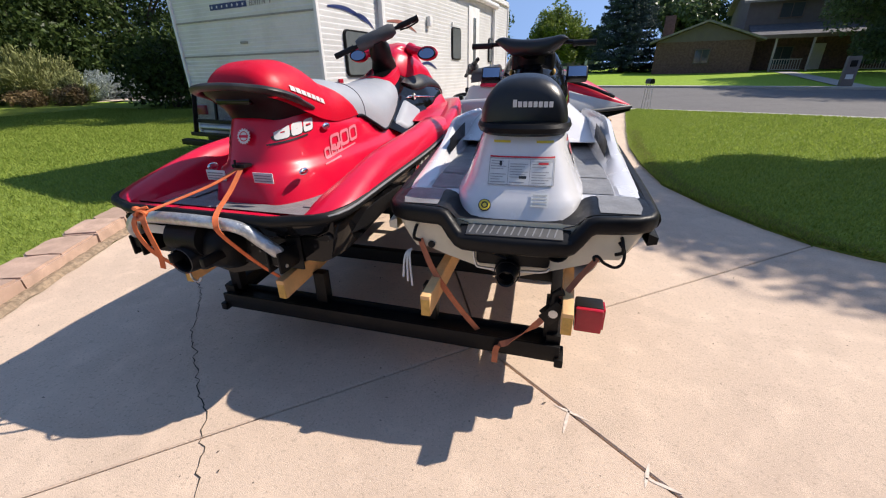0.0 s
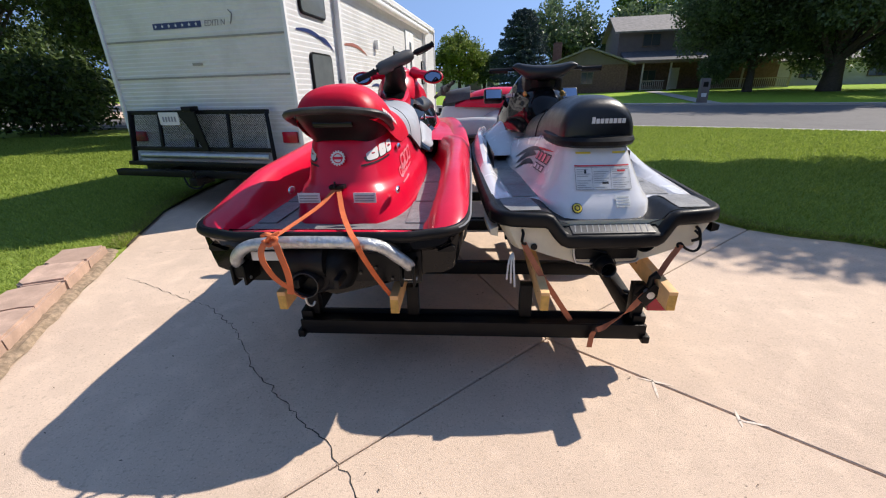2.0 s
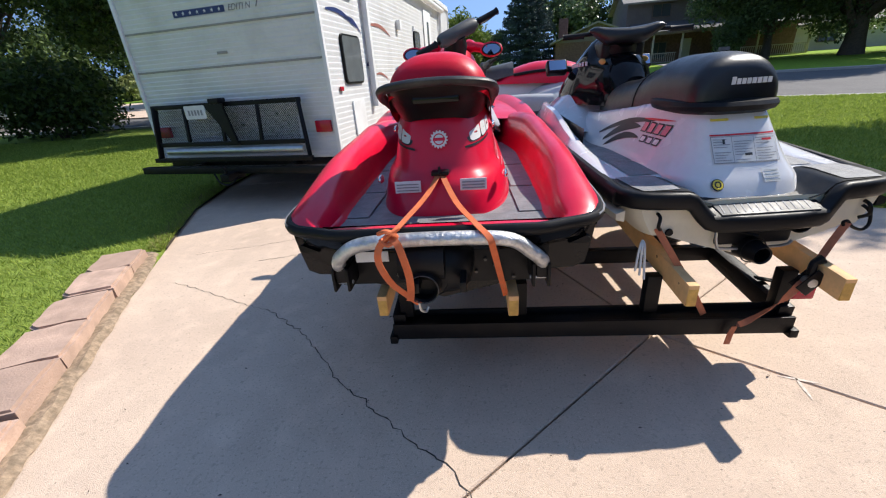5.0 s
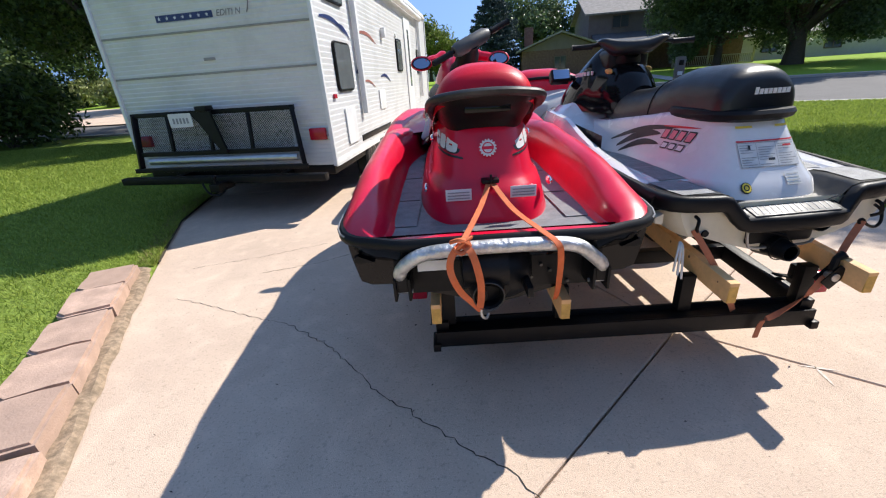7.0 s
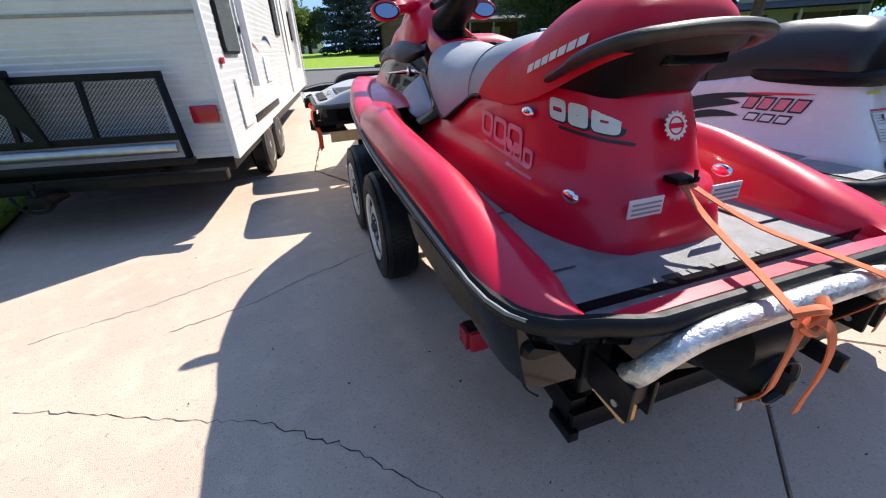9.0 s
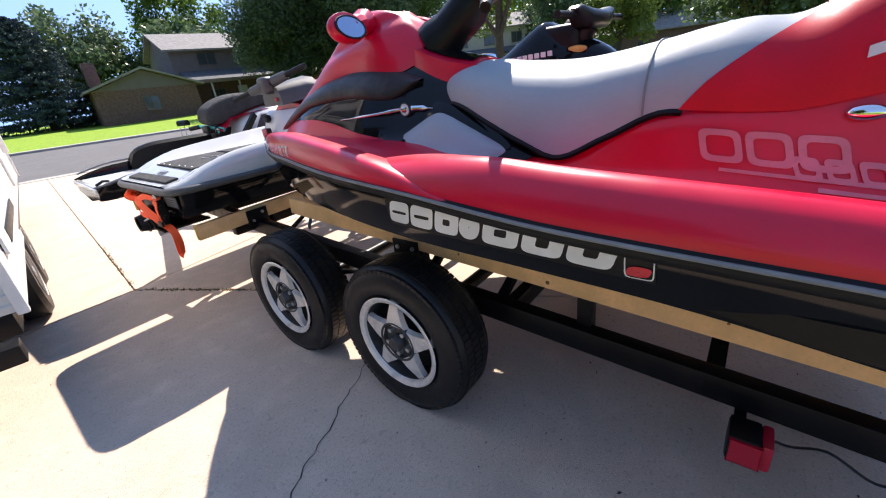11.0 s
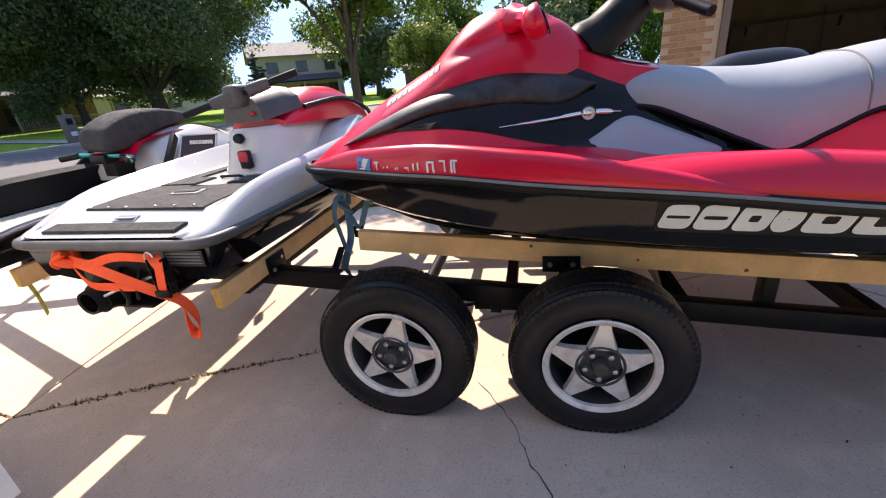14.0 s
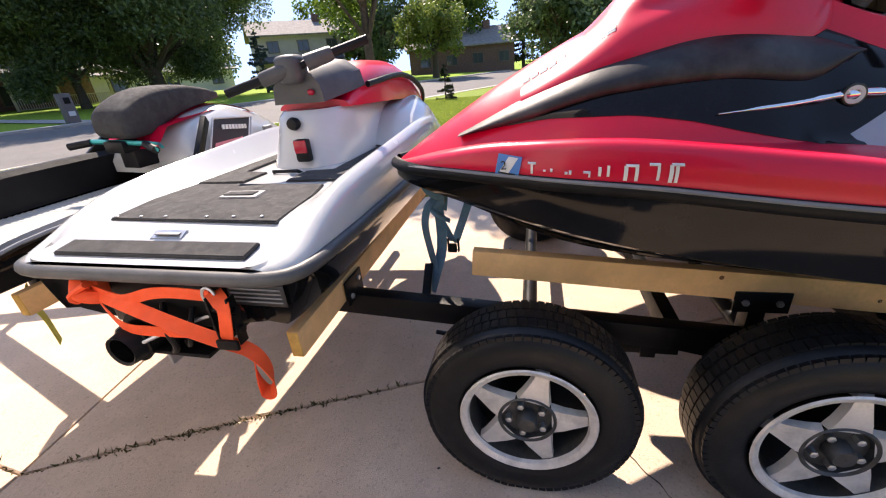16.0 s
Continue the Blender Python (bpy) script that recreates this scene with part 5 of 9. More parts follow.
    for a, b in ((0.38, 0.88), (0.92, 1.40), (1.44, 1.93), (1.97, 2.38)):
        bm = bmesh.new()
        w, h0, h1 = b - a, 0.80, 1.20
        n = int((w + 0.4) / 0.028)
        for s in (-1, 1):
            for i in range(n):
                o = i * 0.028
                x_lo, x_hi = (o, o - 0.4) if s > 0 else (o - 0.4, o)
                z_lo, z_hi = h0, h1
                pts = []
                for x, z in ((x_lo, z_lo), (x_hi, z_hi)):
                    pts.append([x, z])
                (xa, za), (xb, zb) = pts
                t0, t1 = 0.0, 1.0
                dx = xb - xa
                for lim, sg in ((0.0, 1), (w, -1)):
                    fa, fb = sg * (xa - lim), sg * (xb - lim)
                    if fa < 0 and fb < 0:
                        t0, t1 = 1, 0
                    elif fa < 0:
                        t0 = max(t0, fa / (fa - fb))
                    elif fb < 0:
                        t1 = min(t1, fa / (fa - fb))
                if t1 - t0 < 0.02:
                    continue
                q = []
                for tt in (t0, t1):
                    x, z = xa + dx * tt, za + (zb - za) * tt
                    y = -0.12 - 0.06 * (1.2 - z) / 0.4
                    q += [(-a - x - 0.0035, y, z), (-a - x + 0.0035, y, z)]
                v = [bm.verts.new(p) for p in (q[0], q[1], q[3], q[2])]
                bm.faces.new(v)
        part("wire_mesh", bm, M_STEEL, rk, "black expanded metal mesh", smooth=False)
    da = part("drop_arm", outline_bm([(-0.06, 0.19), (0.19, 0.21), (0.17, 0.13), (0.12, 0.08), (-0.09, -0.27), (-0.16, -0.27)], 0, 0.03, 0.004), M_BLACKP, rk, "black folded wedge-shaped bracket")
    da.data.transform(Matrix(((-1, 0, 0, -1.36), (0, 0, -1, -0.2), (0, 1, 0, 1.04), (0, 0, 0, 1))))
    part("clamp", box_bm(-1.47, -1.33, -0.24, -0.1, 1.23, 1.29, 0.01), M_BLACKP, rk)
    lp = part("licence_plate", outline_bm([(p[0] - 1.70, p[1] + 1.15) for p in rounded(0.30, 0.15, 0.015)], 0, 0.003), M_LABEL, t, "pale green and white licence plate")
    lp.data.transform(Matrix(((1, 0, 0, 0), (0, 0, -1, -0.22), (0, 1, 0, 0), (0, 0, 0, 1))))
    for k in range(5):
        part("plate_mark", box_bm(-1.80 + k * 0.045, -1.775 + k * 0.045, -0.226, -0.2235, 1.115, 1.175, 0), M_INK, lp, smooth=False)
    part("sill_tube", tube_bm([(-0.35, -0.2, 0.70), (-2.3, -0.2, 0.70)], 0.04, 10), M_GALV, rk)
    # running gear
    for y in (1.62, 2.46):
        w = part("wheel", lathe_bm([(-0.19, 0.2), (-0.19, 0.30), (-0.16, 0.335), (-0.03, 0.335), (0.0, 0.30), (0.0, 0.2)], 28, cap=True), M_TYRE, t)
        w.location = (0.0, y, 0.335)
        r = part("rim", lathe_bm([(0.004, 0.2), (-0.03, 0.18), (-0.06, 0.1), (-0.02, 0.07), (0.0, 0.04), (0.0, 0.001)], 24), M_RVTRIM, w, "white steel rim")
        w2 = part("wheel", lathe_bm([(-0.19, 0.2), (-0.19, 0.30), (-0.16, 0.335), (-0.03, 0.335), (0.0, 0.30), (0.0, 0.2)], 28, cap=True), M_TYRE, t)
        w2.location = (-RV_W + 0.2, y, 0.335)
    part("wheel_skirt", box_bm(-0.012, 0.012, 1.15, 2.95, 0.66, 0.74, 0.004), M_STEEL, t)
    part("axle_beam", box_bm(-RV_W + 0.1, -0.1, 1.58, 1.66, 0.30, 0.37, 0.01), M_STEEL, t)
    part("axle_beam", box_bm(-RV_W + 0.1, -0.1, 2.42, 2.50, 0.30, 0.37, 0.01), M_STEEL, t)
    part("jack", box_bm(-1.4, -1.3, RV_L + 0.3, RV_L + 0.4, 0.0, 0.7, 0.01), M_STEEL, t)
    # the long side runs a little off square to the rear wall
    skew = Matrix(((1, -0.072, 0, 0), (0, 1, 0, 0), (0, 0, 1, 0), (0, 0, 0, 1)))
    for ob in t.children_recursive:
        ob.data.transform(skew)
        ob.location.x -= 0.072 * ob.location.y


def lettering(text, mat, parent, m, size, depth=0.001, shear=0.0, align="LEFT"):
    cu = bpy.data.curves.new("lettering", "FONT")
    cu.body, cu.size, cu.extrude, cu.shear, cu.align_x = text, size, depth, shear, align
    ob = bpy.data.objects.new("lettering", cu)
    scene.collection.objects.link(ob)
    bpy.context.view_layer.update()
    me = bpy.data.meshes.new_from_object(ob.evaluated_get(bpy.context.evaluated_depsgraph_get()))
    bpy.data.objects.remove(ob)
    bpy.data.curves.remove(cu)
    me.transform(m)
    me.materials.clear()
    me.materials.append(mat)
    o = new("lettering", me)
    o.parent = parent
    return o


travel_trailer()

# ---- watercraft trailer ----
TILT = 0.075


def tz(y, z):
    """Height on the trailer, which stands a little nose-up."""
    return z + TILT * y


def wheel_parts(parent, at, face, spin=0.0):
    """A tyre on a five-spoke alloy rim; face is the side (-1 or 1) that looks outward along x."""
    R, r = 0.338, 0.212
    t = part("wheel", bmesh.new(), M_TYRE, parent)
    prof = [(0.19, r - 0.01), (0.2, r + 0.01), (0.205, r + 0.05), (0.2, R - 0.03), (0.18, R - 0.008), (0.15, R), (0.05, R), (0.024, R - 0.006), (0.008, R - 0.022), (-0.004, R - 0.05), (-0.006, r + 0.045), (0.004, r + 0.012), (0.015, r - 0.004), (0.03, r - 0.01)]
    tyre = lathe_bm(prof, 64)
    blocks = []
    for k in range(78):
        a = 2 * math.pi * k / 78
        for x0, x1, sh in ((0.006, 0.034, 0), (0.040, 0.074, 0.5), (0.080, 0.120, 0.2), (0.126, 0.160, 0.7), (0.166, 0.197, 0.5)):
            aa = a + sh * 2 * math.pi / 78
            rr = R if 0.02 < x0 < 0.16 else R - 0.015
            edge = not 0.02 < x0 < 0.16
            b = box_bm(x0, x1, -0.0108 if edge else -0.0118, 0.0108 if edge else 0.0118, rr - 0.012, rr + (0.003 if edge else 0.005), 0)
            b.transform(Matrix.Rotation(aa, 4, "X"))
            blocks.append(b)
    tread = join_bm(*blocks)
    for v in list(tyre.verts) + list(tread.verts):
        v.co.x *= -face
        low = R - 0.018
        if v.co.z < -low:
            v.co.z = -low - (-(v.co.z) - low) * 0.1
    bmesh.ops.recalc_face_normals(tyre, faces=tyre.faces)
    bmesh.ops.recalc_face_normals(tread, faces=tread.faces)
    t.data = mesh_from("wheel", tyre, M_TYRE)
    t.matrix_local = Matrix.Translation(at)
    tagged(part("tread", tread, M_TYRE, t, "chunky tread blocks", smooth=False), kind="stuff")
    rim = part("rim", lathe_bm([(0.0 * -face, r), (-0.004 * -face, r - 0.006), (0.0, r - 0.016), (0.004 * -face, r - 0.024), (0.016 * -face, r - 0.028)], 56), M_ALU, t, "machined silver rim lip")
    # shade between the spokes is put into colour: dark barrel, black disc behind
    part("rim_barrel", lathe_bm([(0.014 * -face, r - 0.026), (0.06 * -face, r - 0.034), (0.12 * -face, r - 0.04)], 48), M_HUB, rim, "inner rim barrel coloured dark as if shaded")
    well = part("rim_well", lathe_bm([(0.10 * -face, r - 0.03), (0.105 * -face, 0.02)], 40, cap=True), M_BLACKP, t, "black disc that darkens the gaps between spokes")
    for k in range(5):
        a0 = spin + 2 * math.pi * k / 5
        rows = []
        for rad, hw, x in ((0.075, 0.056, 0.012), (0.11, 0.044, 0.010), (0.15, 0.030, 0.014), (0.185, 0.021, 0.02), (0.202, 0.019, 0.026)):
            row = []
            for s, dx in ((-1, 0.022), (-0.85, 0.0), (0.85, 0.0), (1, 0.022)):
                y, z = s * hw, rad
                row.append(((x + dx) * -face, y * math.cos(a0) - z * math.sin(a0), y * math.sin(a0) + z * math.cos(a0)))
            rows.append(row)
        part("spoke", grid_bm(rows), M_ALU, t, "tapered silver spoke")
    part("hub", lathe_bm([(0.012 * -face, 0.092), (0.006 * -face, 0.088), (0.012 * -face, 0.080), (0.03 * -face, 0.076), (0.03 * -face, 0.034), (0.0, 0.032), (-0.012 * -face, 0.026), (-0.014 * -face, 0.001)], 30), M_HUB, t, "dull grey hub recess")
    for k in range(5):
        a = spin + 2 * math.pi * (k + 0.5) / 5
        n = part("lug_nut", lathe_bm([(0.03 * -face, 0.011), (0.008 * -face, 0.011), (0.006 * -face, 0.007), (0.006 * -face, 0.001)], 6), M_GALV, t)
        n.location = (0, 0.057 * -math.sin(a), 0.057 * math.cos(a))
    return t


def bunk(t, x, y0, y1, z0, z1, w=0.040, h=0.092, knots=True):
    b = part("bunk", beam_bm((x, y0, z0 - h / 2), (x, y1, z1 - h / 2), w, h, 0.004), M_WOOD, t, "pale treated timber bunk")
    part("bunk_end", beam_bm((x, y0 - 0.002, z0 - h / 2), (x, y0 + 0.004, z0 - h / 2), w - 0.004, h - 0.004, 0.001), M_WOODEND, b, "fresh sawn timber end")
    if knots:
        rnd = random.Random(int(x * 100))
        for _ in range(5):
            u = rnd.random()
            y, z = y0 + (y1 - y0) * u, z0 + (z1 - z0) * u - h * rnd.uniform(0.2, 0.8)
            k = part("knot", lathe_bm([(0, 0.004 + 0.005 * rnd.random()), (-0.001, 0.001)], 8), M_KNOT, b)
            k.location = (x - w / 2 - 0.0006, y, z)
    return b


def post(t, x, y, z0, z1, lean=0.0):
    p = part("bunk_post", beam_bm((x, y, z0), (x + lean, y, z1), 0.06, 0.05, 0.004, up=(0, 1, 0)), M_STEEL, t)
    return p


def bracket(t, x, y, z, face=-1, along="y"):
    if along == "y":
        b = part("bracket", box_bm(x - 0.004, x + 0.004, y - 0.075, y + 0.075, z - 0.035, z + 0.035, 0.002), M_STEEL, t)
        for s in (-0.045, 0.045):
            n = part("bolt", lathe_bm([(0, 0.011), (0.008 * face, 0.010), (0.009 * face, 0.001)], 6), M_GALV, b)
            n.location = (x + 0.004 * face, y + s, z)
    else:
        b = part("bracket", box_bm(x - 0.07, x + 0.07, y - 0.004, y + 0.004, z - 0.05, z + 0.05, 0.002), M_STEEL, t)
        for s in (-0.035, 0.035):
            n = part("bolt", lathe_bm([(0, 0.011), (-0.008, 0.010), (-0.009, 0.001)], 6, "y"), M_GALV, b)
            n.location = (x + s, y - 0.004, z + s * 0.6)


def watercraft_trailer():
    t = thing("watercraft_trailer", "black steel tandem-axle trailer with timber bunks carrying four watercraft", "trailer")
    XL, XR, YF = -0.92, 0.82, 4.9
    # rear cross member: channel with a shelf
    part("rear_beam", box_bm(XL, XR, -0.045, -0.030, 0.238, 0.318, 0.003), M_STEEL, t, "black steel channel cross member")
    part("beam_shelf", box_bm(XL, XR, -0.03, 0.06, 0.300, 0.312, 0.003), M_STEEL, t)
    part("beam_web", box_bm(XL, XR, 0.045, 0.06, 0.238, 0.335, 0.003), M_STEEL, t)
    for x in (XL, XR):
        part("beam_foot", box_bm(x - 0.018, x + 0.018, -0.06, 0.05, 0.222, 0.262, 0.006), M_STEEL, t)
    for x in (XL + 0.03, XR - 0.03):
        part("side_rail", beam_bm((x, -0.02, tz(-0.02, 0.315)), (x, YF - 0.3, tz(YF - 0.3, 0.315)), 0.06, 0.088, 0.004), M_STEEL, t)
    for y in (0.55, 1.25, 1.95, 3.72):
        part("cross_member", beam_bm((XL, y, tz(y, 0.315)), (XR, y, tz(y, 0.315)), 0.05, 0.08, 0.004), M_STEEL, t)
    part("front_beam", beam_bm((-1.02, 3.22, tz(3.22, 0.30)), (1.05, 3.22, tz(3.22, 0.30)), 0.06, 0.072, 0.004), M_STEEL, t)
    part("front_beam", beam_bm((-1.02, 4.55, tz(4.55, 0.30)), (1.05, 4.55, tz(4.55, 0.30)), 0.06, 0.09, 0.004), M_STEEL, t)
    for s in (-1, 1):
        part("tongue", beam_bm((s * 0.62 - 0.05, YF - 0.4, 0.66), (-0.05, 6.6, 0.62), 0.07, 0.10, 0.004), M_STEEL, t)
    # bunks for the rear pair
    for x, y0, y1, z0, z1 in ((-0.905, -0.21, 2.62, 0.569, 0.783), (-0.385, -0.21, 2.3, 0.556, 0.755), (0.285, -0.20, 2.25, 0.575, 0.74), (0.825, -0.20, 2.25, 0.585, 0.75)):
        bunk(t, x, y0, y1, z0, z1)
        for y in (0.02, 0.95, 1.72):
            zt = z0 + (z1 - z0) * (y - y0) / (y1 - y0) - 0.08
            post(t, x + (0.05 if x < 0 else -0.05), y, tz(y, 0.33), zt)
    bracket(t, -0.929, 1.74, 0.625)
    part("brace", beam_bm((-0.86, 1.68, tz(1.7, 0.34)), (-0.62, 1.7, 0.60), 0.035, 0.035), M_STEEL, t)
    part("brace", beam_bm((-0.86, 1.30, tz(1.3, 0.34)), (-0.55, 1.30, 0.58), 0.035, 0.035), M_STEEL, t)
    part("winch_post", tube_bm([(0.20, 2.46, 0.44), (0.20, 2.46, 0.80)], 0.028, 12), M_GALV, t, "grey galvanised tube post")
    # crosswise bunks for the front pair
    for y, x0, x1, z in ((3.12, -1.27, 1.25, 0.655), (3.86, -1.08, 1.25, 0.69), (4.25, -1.24, 1.3, 0.72), (4.75, -1.10, 1.3, 0.72)):
        b = part("bunk", beam_bm((x0, y, z - 0.03), (x1, y, z + 0.02), 0.040, 0.092, 0.004), M_WOOD, t, "pale treated timber bunk")
        part("bunk_end", beam_bm((x0 - 0.002, y, z - 0.03), (x0 + 0.004, y, z - 0.03), 0.036, 0.088, 0.001), M_WOODEND, b, "sawn timber end")
        for x in (-0.75, 0.7):
            part("bunk_post", beam_bm((x, y + 0.045, 0.52), (x, y + 0.045, z - 0.01), 0.05, 0.05, 0.004, up=(0, 1, 0)), M_STEEL, t)
    bracket(t, -0.90, 3.09, 0.615, along="x")
    # axles, springs and wheels
    for y in (1.61, 2.43):
        part("axle", tube_bm([(-0.98, y, 0.325), (0.88, y, 0.325)], 0.034, 12), M_STEEL, t)
        wheel_parts(t, (-1.205, y, 0.325), -1, 0.05 if y < 2 else 0.25)
        wheel_parts(t, (1.105, y, 0.325), 1, 0.4)
        for x in (-0.87, 0.77):
            for k in range(4):
                rows = tube_bm([(x, y - 0.36 + k * 0.06, 0.40 - k * 0.012), (x, y, 0.352 - k * 0.012), (x, y + 0.36 - k * 0.06, 0.40 - k * 0.012)], 0.014, 6, flat=0.4, smooth_steps=4)
                part("leaf_spring", rows, M_STEEL, t)
    for x in (-0.87, 0.77):
        part("equaliser", beam_bm((x, 1.92, 0.40), (x, 2.12, 0.40), 0.03, 0.06), M_STEEL, t)
        part("hanger", beam_bm((x, 2.02, 0.36), (x, 2.02, 0.46), 0.05, 0.05, up=(0, 1, 0)), M_STEEL, t)
    # lights
    for x, s in ((-1.02, -1), (0.93, 1)):
        y = 0.45 if s < 0 else 0.15
        z = 0.29 if s < 0 else 0.375
        k = 0.76 if s < 0 else 1.0
        l = part("tail_light", box_bm(x - 0.06 * k, x + 0.06 * k, y - 0.03, y + 0.06 * k, z - 0.06 * k, z + 0.06 * k, 0.012), M_BLACKP, t, "trailer light housing")
        part("lens", box_bm(x - 0.058 * k, x + 0.058 * k, y - 0.055, y - 0.028, z - 0.058 * k, z + 0.058 * k, 0.01), M_REDLENS, l, "red plastic lens")
        part("side_lens", box_bm(x + s * 0.059 * k, x + s * 0.067 * k, y - 0.03, y + 0.05 * k, z - 0.05 * k, z + 0.05 * k, 0.003), M_REDLENS, l, "red plastic lens")
        part("light_arm", beam_bm((x - s * 0.07, y + 0.02, z), (x - s * 0.16, y + 0.02, z + 0.02), 0.03, 0.01), M_STEEL, l)
    part("wire", tube_bm([(-0.95, 0.45, 0.28), (-0.94, 0.36, 0.25), (-0.95, 0.28, 0.285), (-0.95, 0.18, 0.235), (-0.95, 0.1, 0.27)], 0.004, 5, smooth_steps=5), M_RUBBER, t)
    part("jack_post", tube_bm([(-0.05, 6.2, 0.05), (-0.05, 6.2, 0.85)], 0.03, 10), M_GALV, t)
    part("coupler", box_bm(-0.11, 0.01, 6.5, 6.85, 0.58, 0.68, 0.02), M_STEEL, t)


watercraft_trailer()

# ---- red watercraft ----
RED_X = -0.655
RW = [(-0.26, 0.44), (-0.235, 0.52), (-0.18, 0.575), (-0.08, 0.60), (0.5, 0.605), (1.2, 0.60), (1.6, 0.58), (2.0, 0.52), (2.3, 0.44), (2.55, 0.335), (2.75, 0.22), (2.87, 0.12), (2.93, 0.03)]
RR = [(-0.26, 0.862), (0.35, 0.90), (0.9, 0.93), (1.4, 0.985), (1.86, 1.02), (2.2, 1.045), (2.6, 1.05), (2.93, 1.035)]
RC = [(-0.26, 0.675), (0.0, 0.70), (0.3, 0.74), (0.64, 0.782), (1.0, 0.802), (1.4, 0.82), (1.7, 0.842), (2.04, 0.87), (2.29, 0.90), (2.63, 0.965), (2.93, 1.01)]
RK = [(-0.26, 0.545), (1.0, 0.585), (1.7, 0.64), (2.04, 0.665), (2.29, 0.71), (2.63, 0.86), (2.93, 1.005)]
RG = [(-0.26, 0.0), (-0.2, 0.025), (-0.1, 0.055), (0.1, 0.09), (0.4, 0.115), (1.0, 0.125), (1.3, 0.108), (1.45, 0.092), (1.6, 0.068), (1.75, 0.04), (1.9, 0.005), (2.93, 0.0)]
RFLOOR = [(-0.3, 0.83), (0.5, 0.845), (1.5, 0.90)]
RHOOD = [(1.40, 1.30), (1.52, 1.36), (1.7, 1.43), (1.9, 1.485), (2.08, 1.485), (2.24, 1.43), (2.5, 1.305), (2.77, 1.145), (2.87, 1.08), (2.93, 1.04)]


RS = [(1.3, 0.055), (1.42, 0.07), (1.58, 0.09), (1.75, 0.095), (2.2, 0.085), (2.6, 0.06), (2.8, 0.03), (2.93, 0.004)]
RI = [(1.3, 0.272), (1.5, 0.262), (1.7, 0.278), (1.9, 0.325), (2.2, 0.325), (2.4, 0.28), (2.6, 0.195), (2.8, 0.09), (2.93, 0.012)]


RSH = [(1.05, 0.002), (1.2, 0.022), (1.4, 0.058), (1.6, 0.086), (1.85, 0.108), (2.2, 0.114), (2.5, 0.094), (2.7, 0.058), (2.84, 0.028), (2.93, 0.006)]


def shoulder_x(y, z):
    """Half-width of the bow shoulder's side at a height."""
    h = max(0.004, curve_at(RSH, y))
    u = max(0.0, min(1.0, (z - curve_at(RR, y) - 0.004) / h))
    return curve_at(RW, y) + curve_at([(0, 0.0), (0.22, 0.007), (0.5, 0.008), (0.78, 0.003), (0.93, -0.007), (1.0, -0.02)], u)


def red_hood_x(y, z):
    """Half-width of the hood's skin at a height: a round gunwale, then the narrower hood."""
    w, r, h, g, xi = (curve_at(q, y) for q in (RW, RR, RHOOD, RS, RI))
    w -= 0.008 * max(0.0, min(1.0, (1.62 - y) / 0.2))
    xi = min(xi, w * 0.95)
    if z <= r + g:
        t = max(0.0, (z - r) / g)
        return xi + (w - xi) * math.sqrt(max(0.0, 1 - t ** 2.4))
    v = min(1.0, (z - r - g) / max(0.01, h - r - g))
    return xi * (1 - v) ** 0.55


def cowl_x(y, z):
    if y <= 1.42:
        return 0.282 - max(0.0, z - 1.0) * 0.55
    return min(red_hood_x(y, z), curve_at(RI, y) + 0.025)


def band_bm(side, y0, y1, lo, hi, xfun, proud=0.008, ny=40, nz=8, swell=False):
    """A panel lying on a skin between two height curves, on one side."""
    rows = []
    for y in steps(y0, y1, ny):
        a, b = curve_at(lo, y), curve_at(hi, y)
        row = []
        for k in range(nz):
            z = a + (b - a) * k / (nz - 1)
            edge = min(1.0, 4.0 * min(k, nz - 1 - k) / (nz - 1) + 0.25)
            if swell:
                edge = 0.12 + 0.88 * math.sin(math.pi * k / (nz - 1)) ** 0.6
            row.append((side * (xfun(y, z) + proud * edge), y, z))
        rows.append(row)
    return grid_bm(rows)


def plan_ring(z, rear, front, hw, n=40, p=3.2):
    """A rounded plan outline at one height."""
    yc, hy = (rear + front) / 2, (front - rear) / 2
    out = []
    for k in range(n):
        a = 2 * math.pi * k / n
        c, s = math.cos(a), math.sin(a)
        out.append((hw * math.copysign(abs(c) ** (2 / p), c), yc + hy * math.copysign(abs(s) ** (2 / p), s), z))
    return out


def on_side(bm, xfun, proud, side=0):
    at = side
    for v in bm.verts:
        side = at or (-1 if v.co.x < 0 else 1)
        v.co.x = side * (xfun(v.co.y, v.co.z) + proud)
    return bm


def grown(quad, f):
    c = [sum(p[i] for p in quad) / 4 for i in range(3)]
    return [tuple(c[i] + (p[i] - c[i]) * f for i in range(3)) for p in quad]


def pad_bm(quad, side, proud, n=44):
    """A cushion-like four-cornered pad with rounded corners, bulging outward."""
    rows = []
    for r in (0.02, 0.3, 0.6, 0.8, 0.92, 0.98, 1.0, 0.99):
        row = []
        for k in range(n):
            a = 2 * math.pi * k / n
            c, sn = math.cos(a), math.sin(a)
            u = 0.5 + 0.5 * r * math.copysign(abs(c) ** 0.24, c)
            v = 0.5 + 0.5 * r * math.copysign(abs(sn) ** 0.24, sn)
            p = [quad[0][i] * (1 - u) * (1 - v) + quad[1][i] * u * (1 - v) + quad[2][i] * u * v + quad[3][i] * (1 - u) * v for i in range(3)]
            bulge = proud * (1 - r ** 7) if len(rows) < 7 else -0.03
            row.append((side * (p[0] + bulge), p[1], p[2]))
        rows.append(row)
    return grid_bm(rows, closed=True, cap0=True)


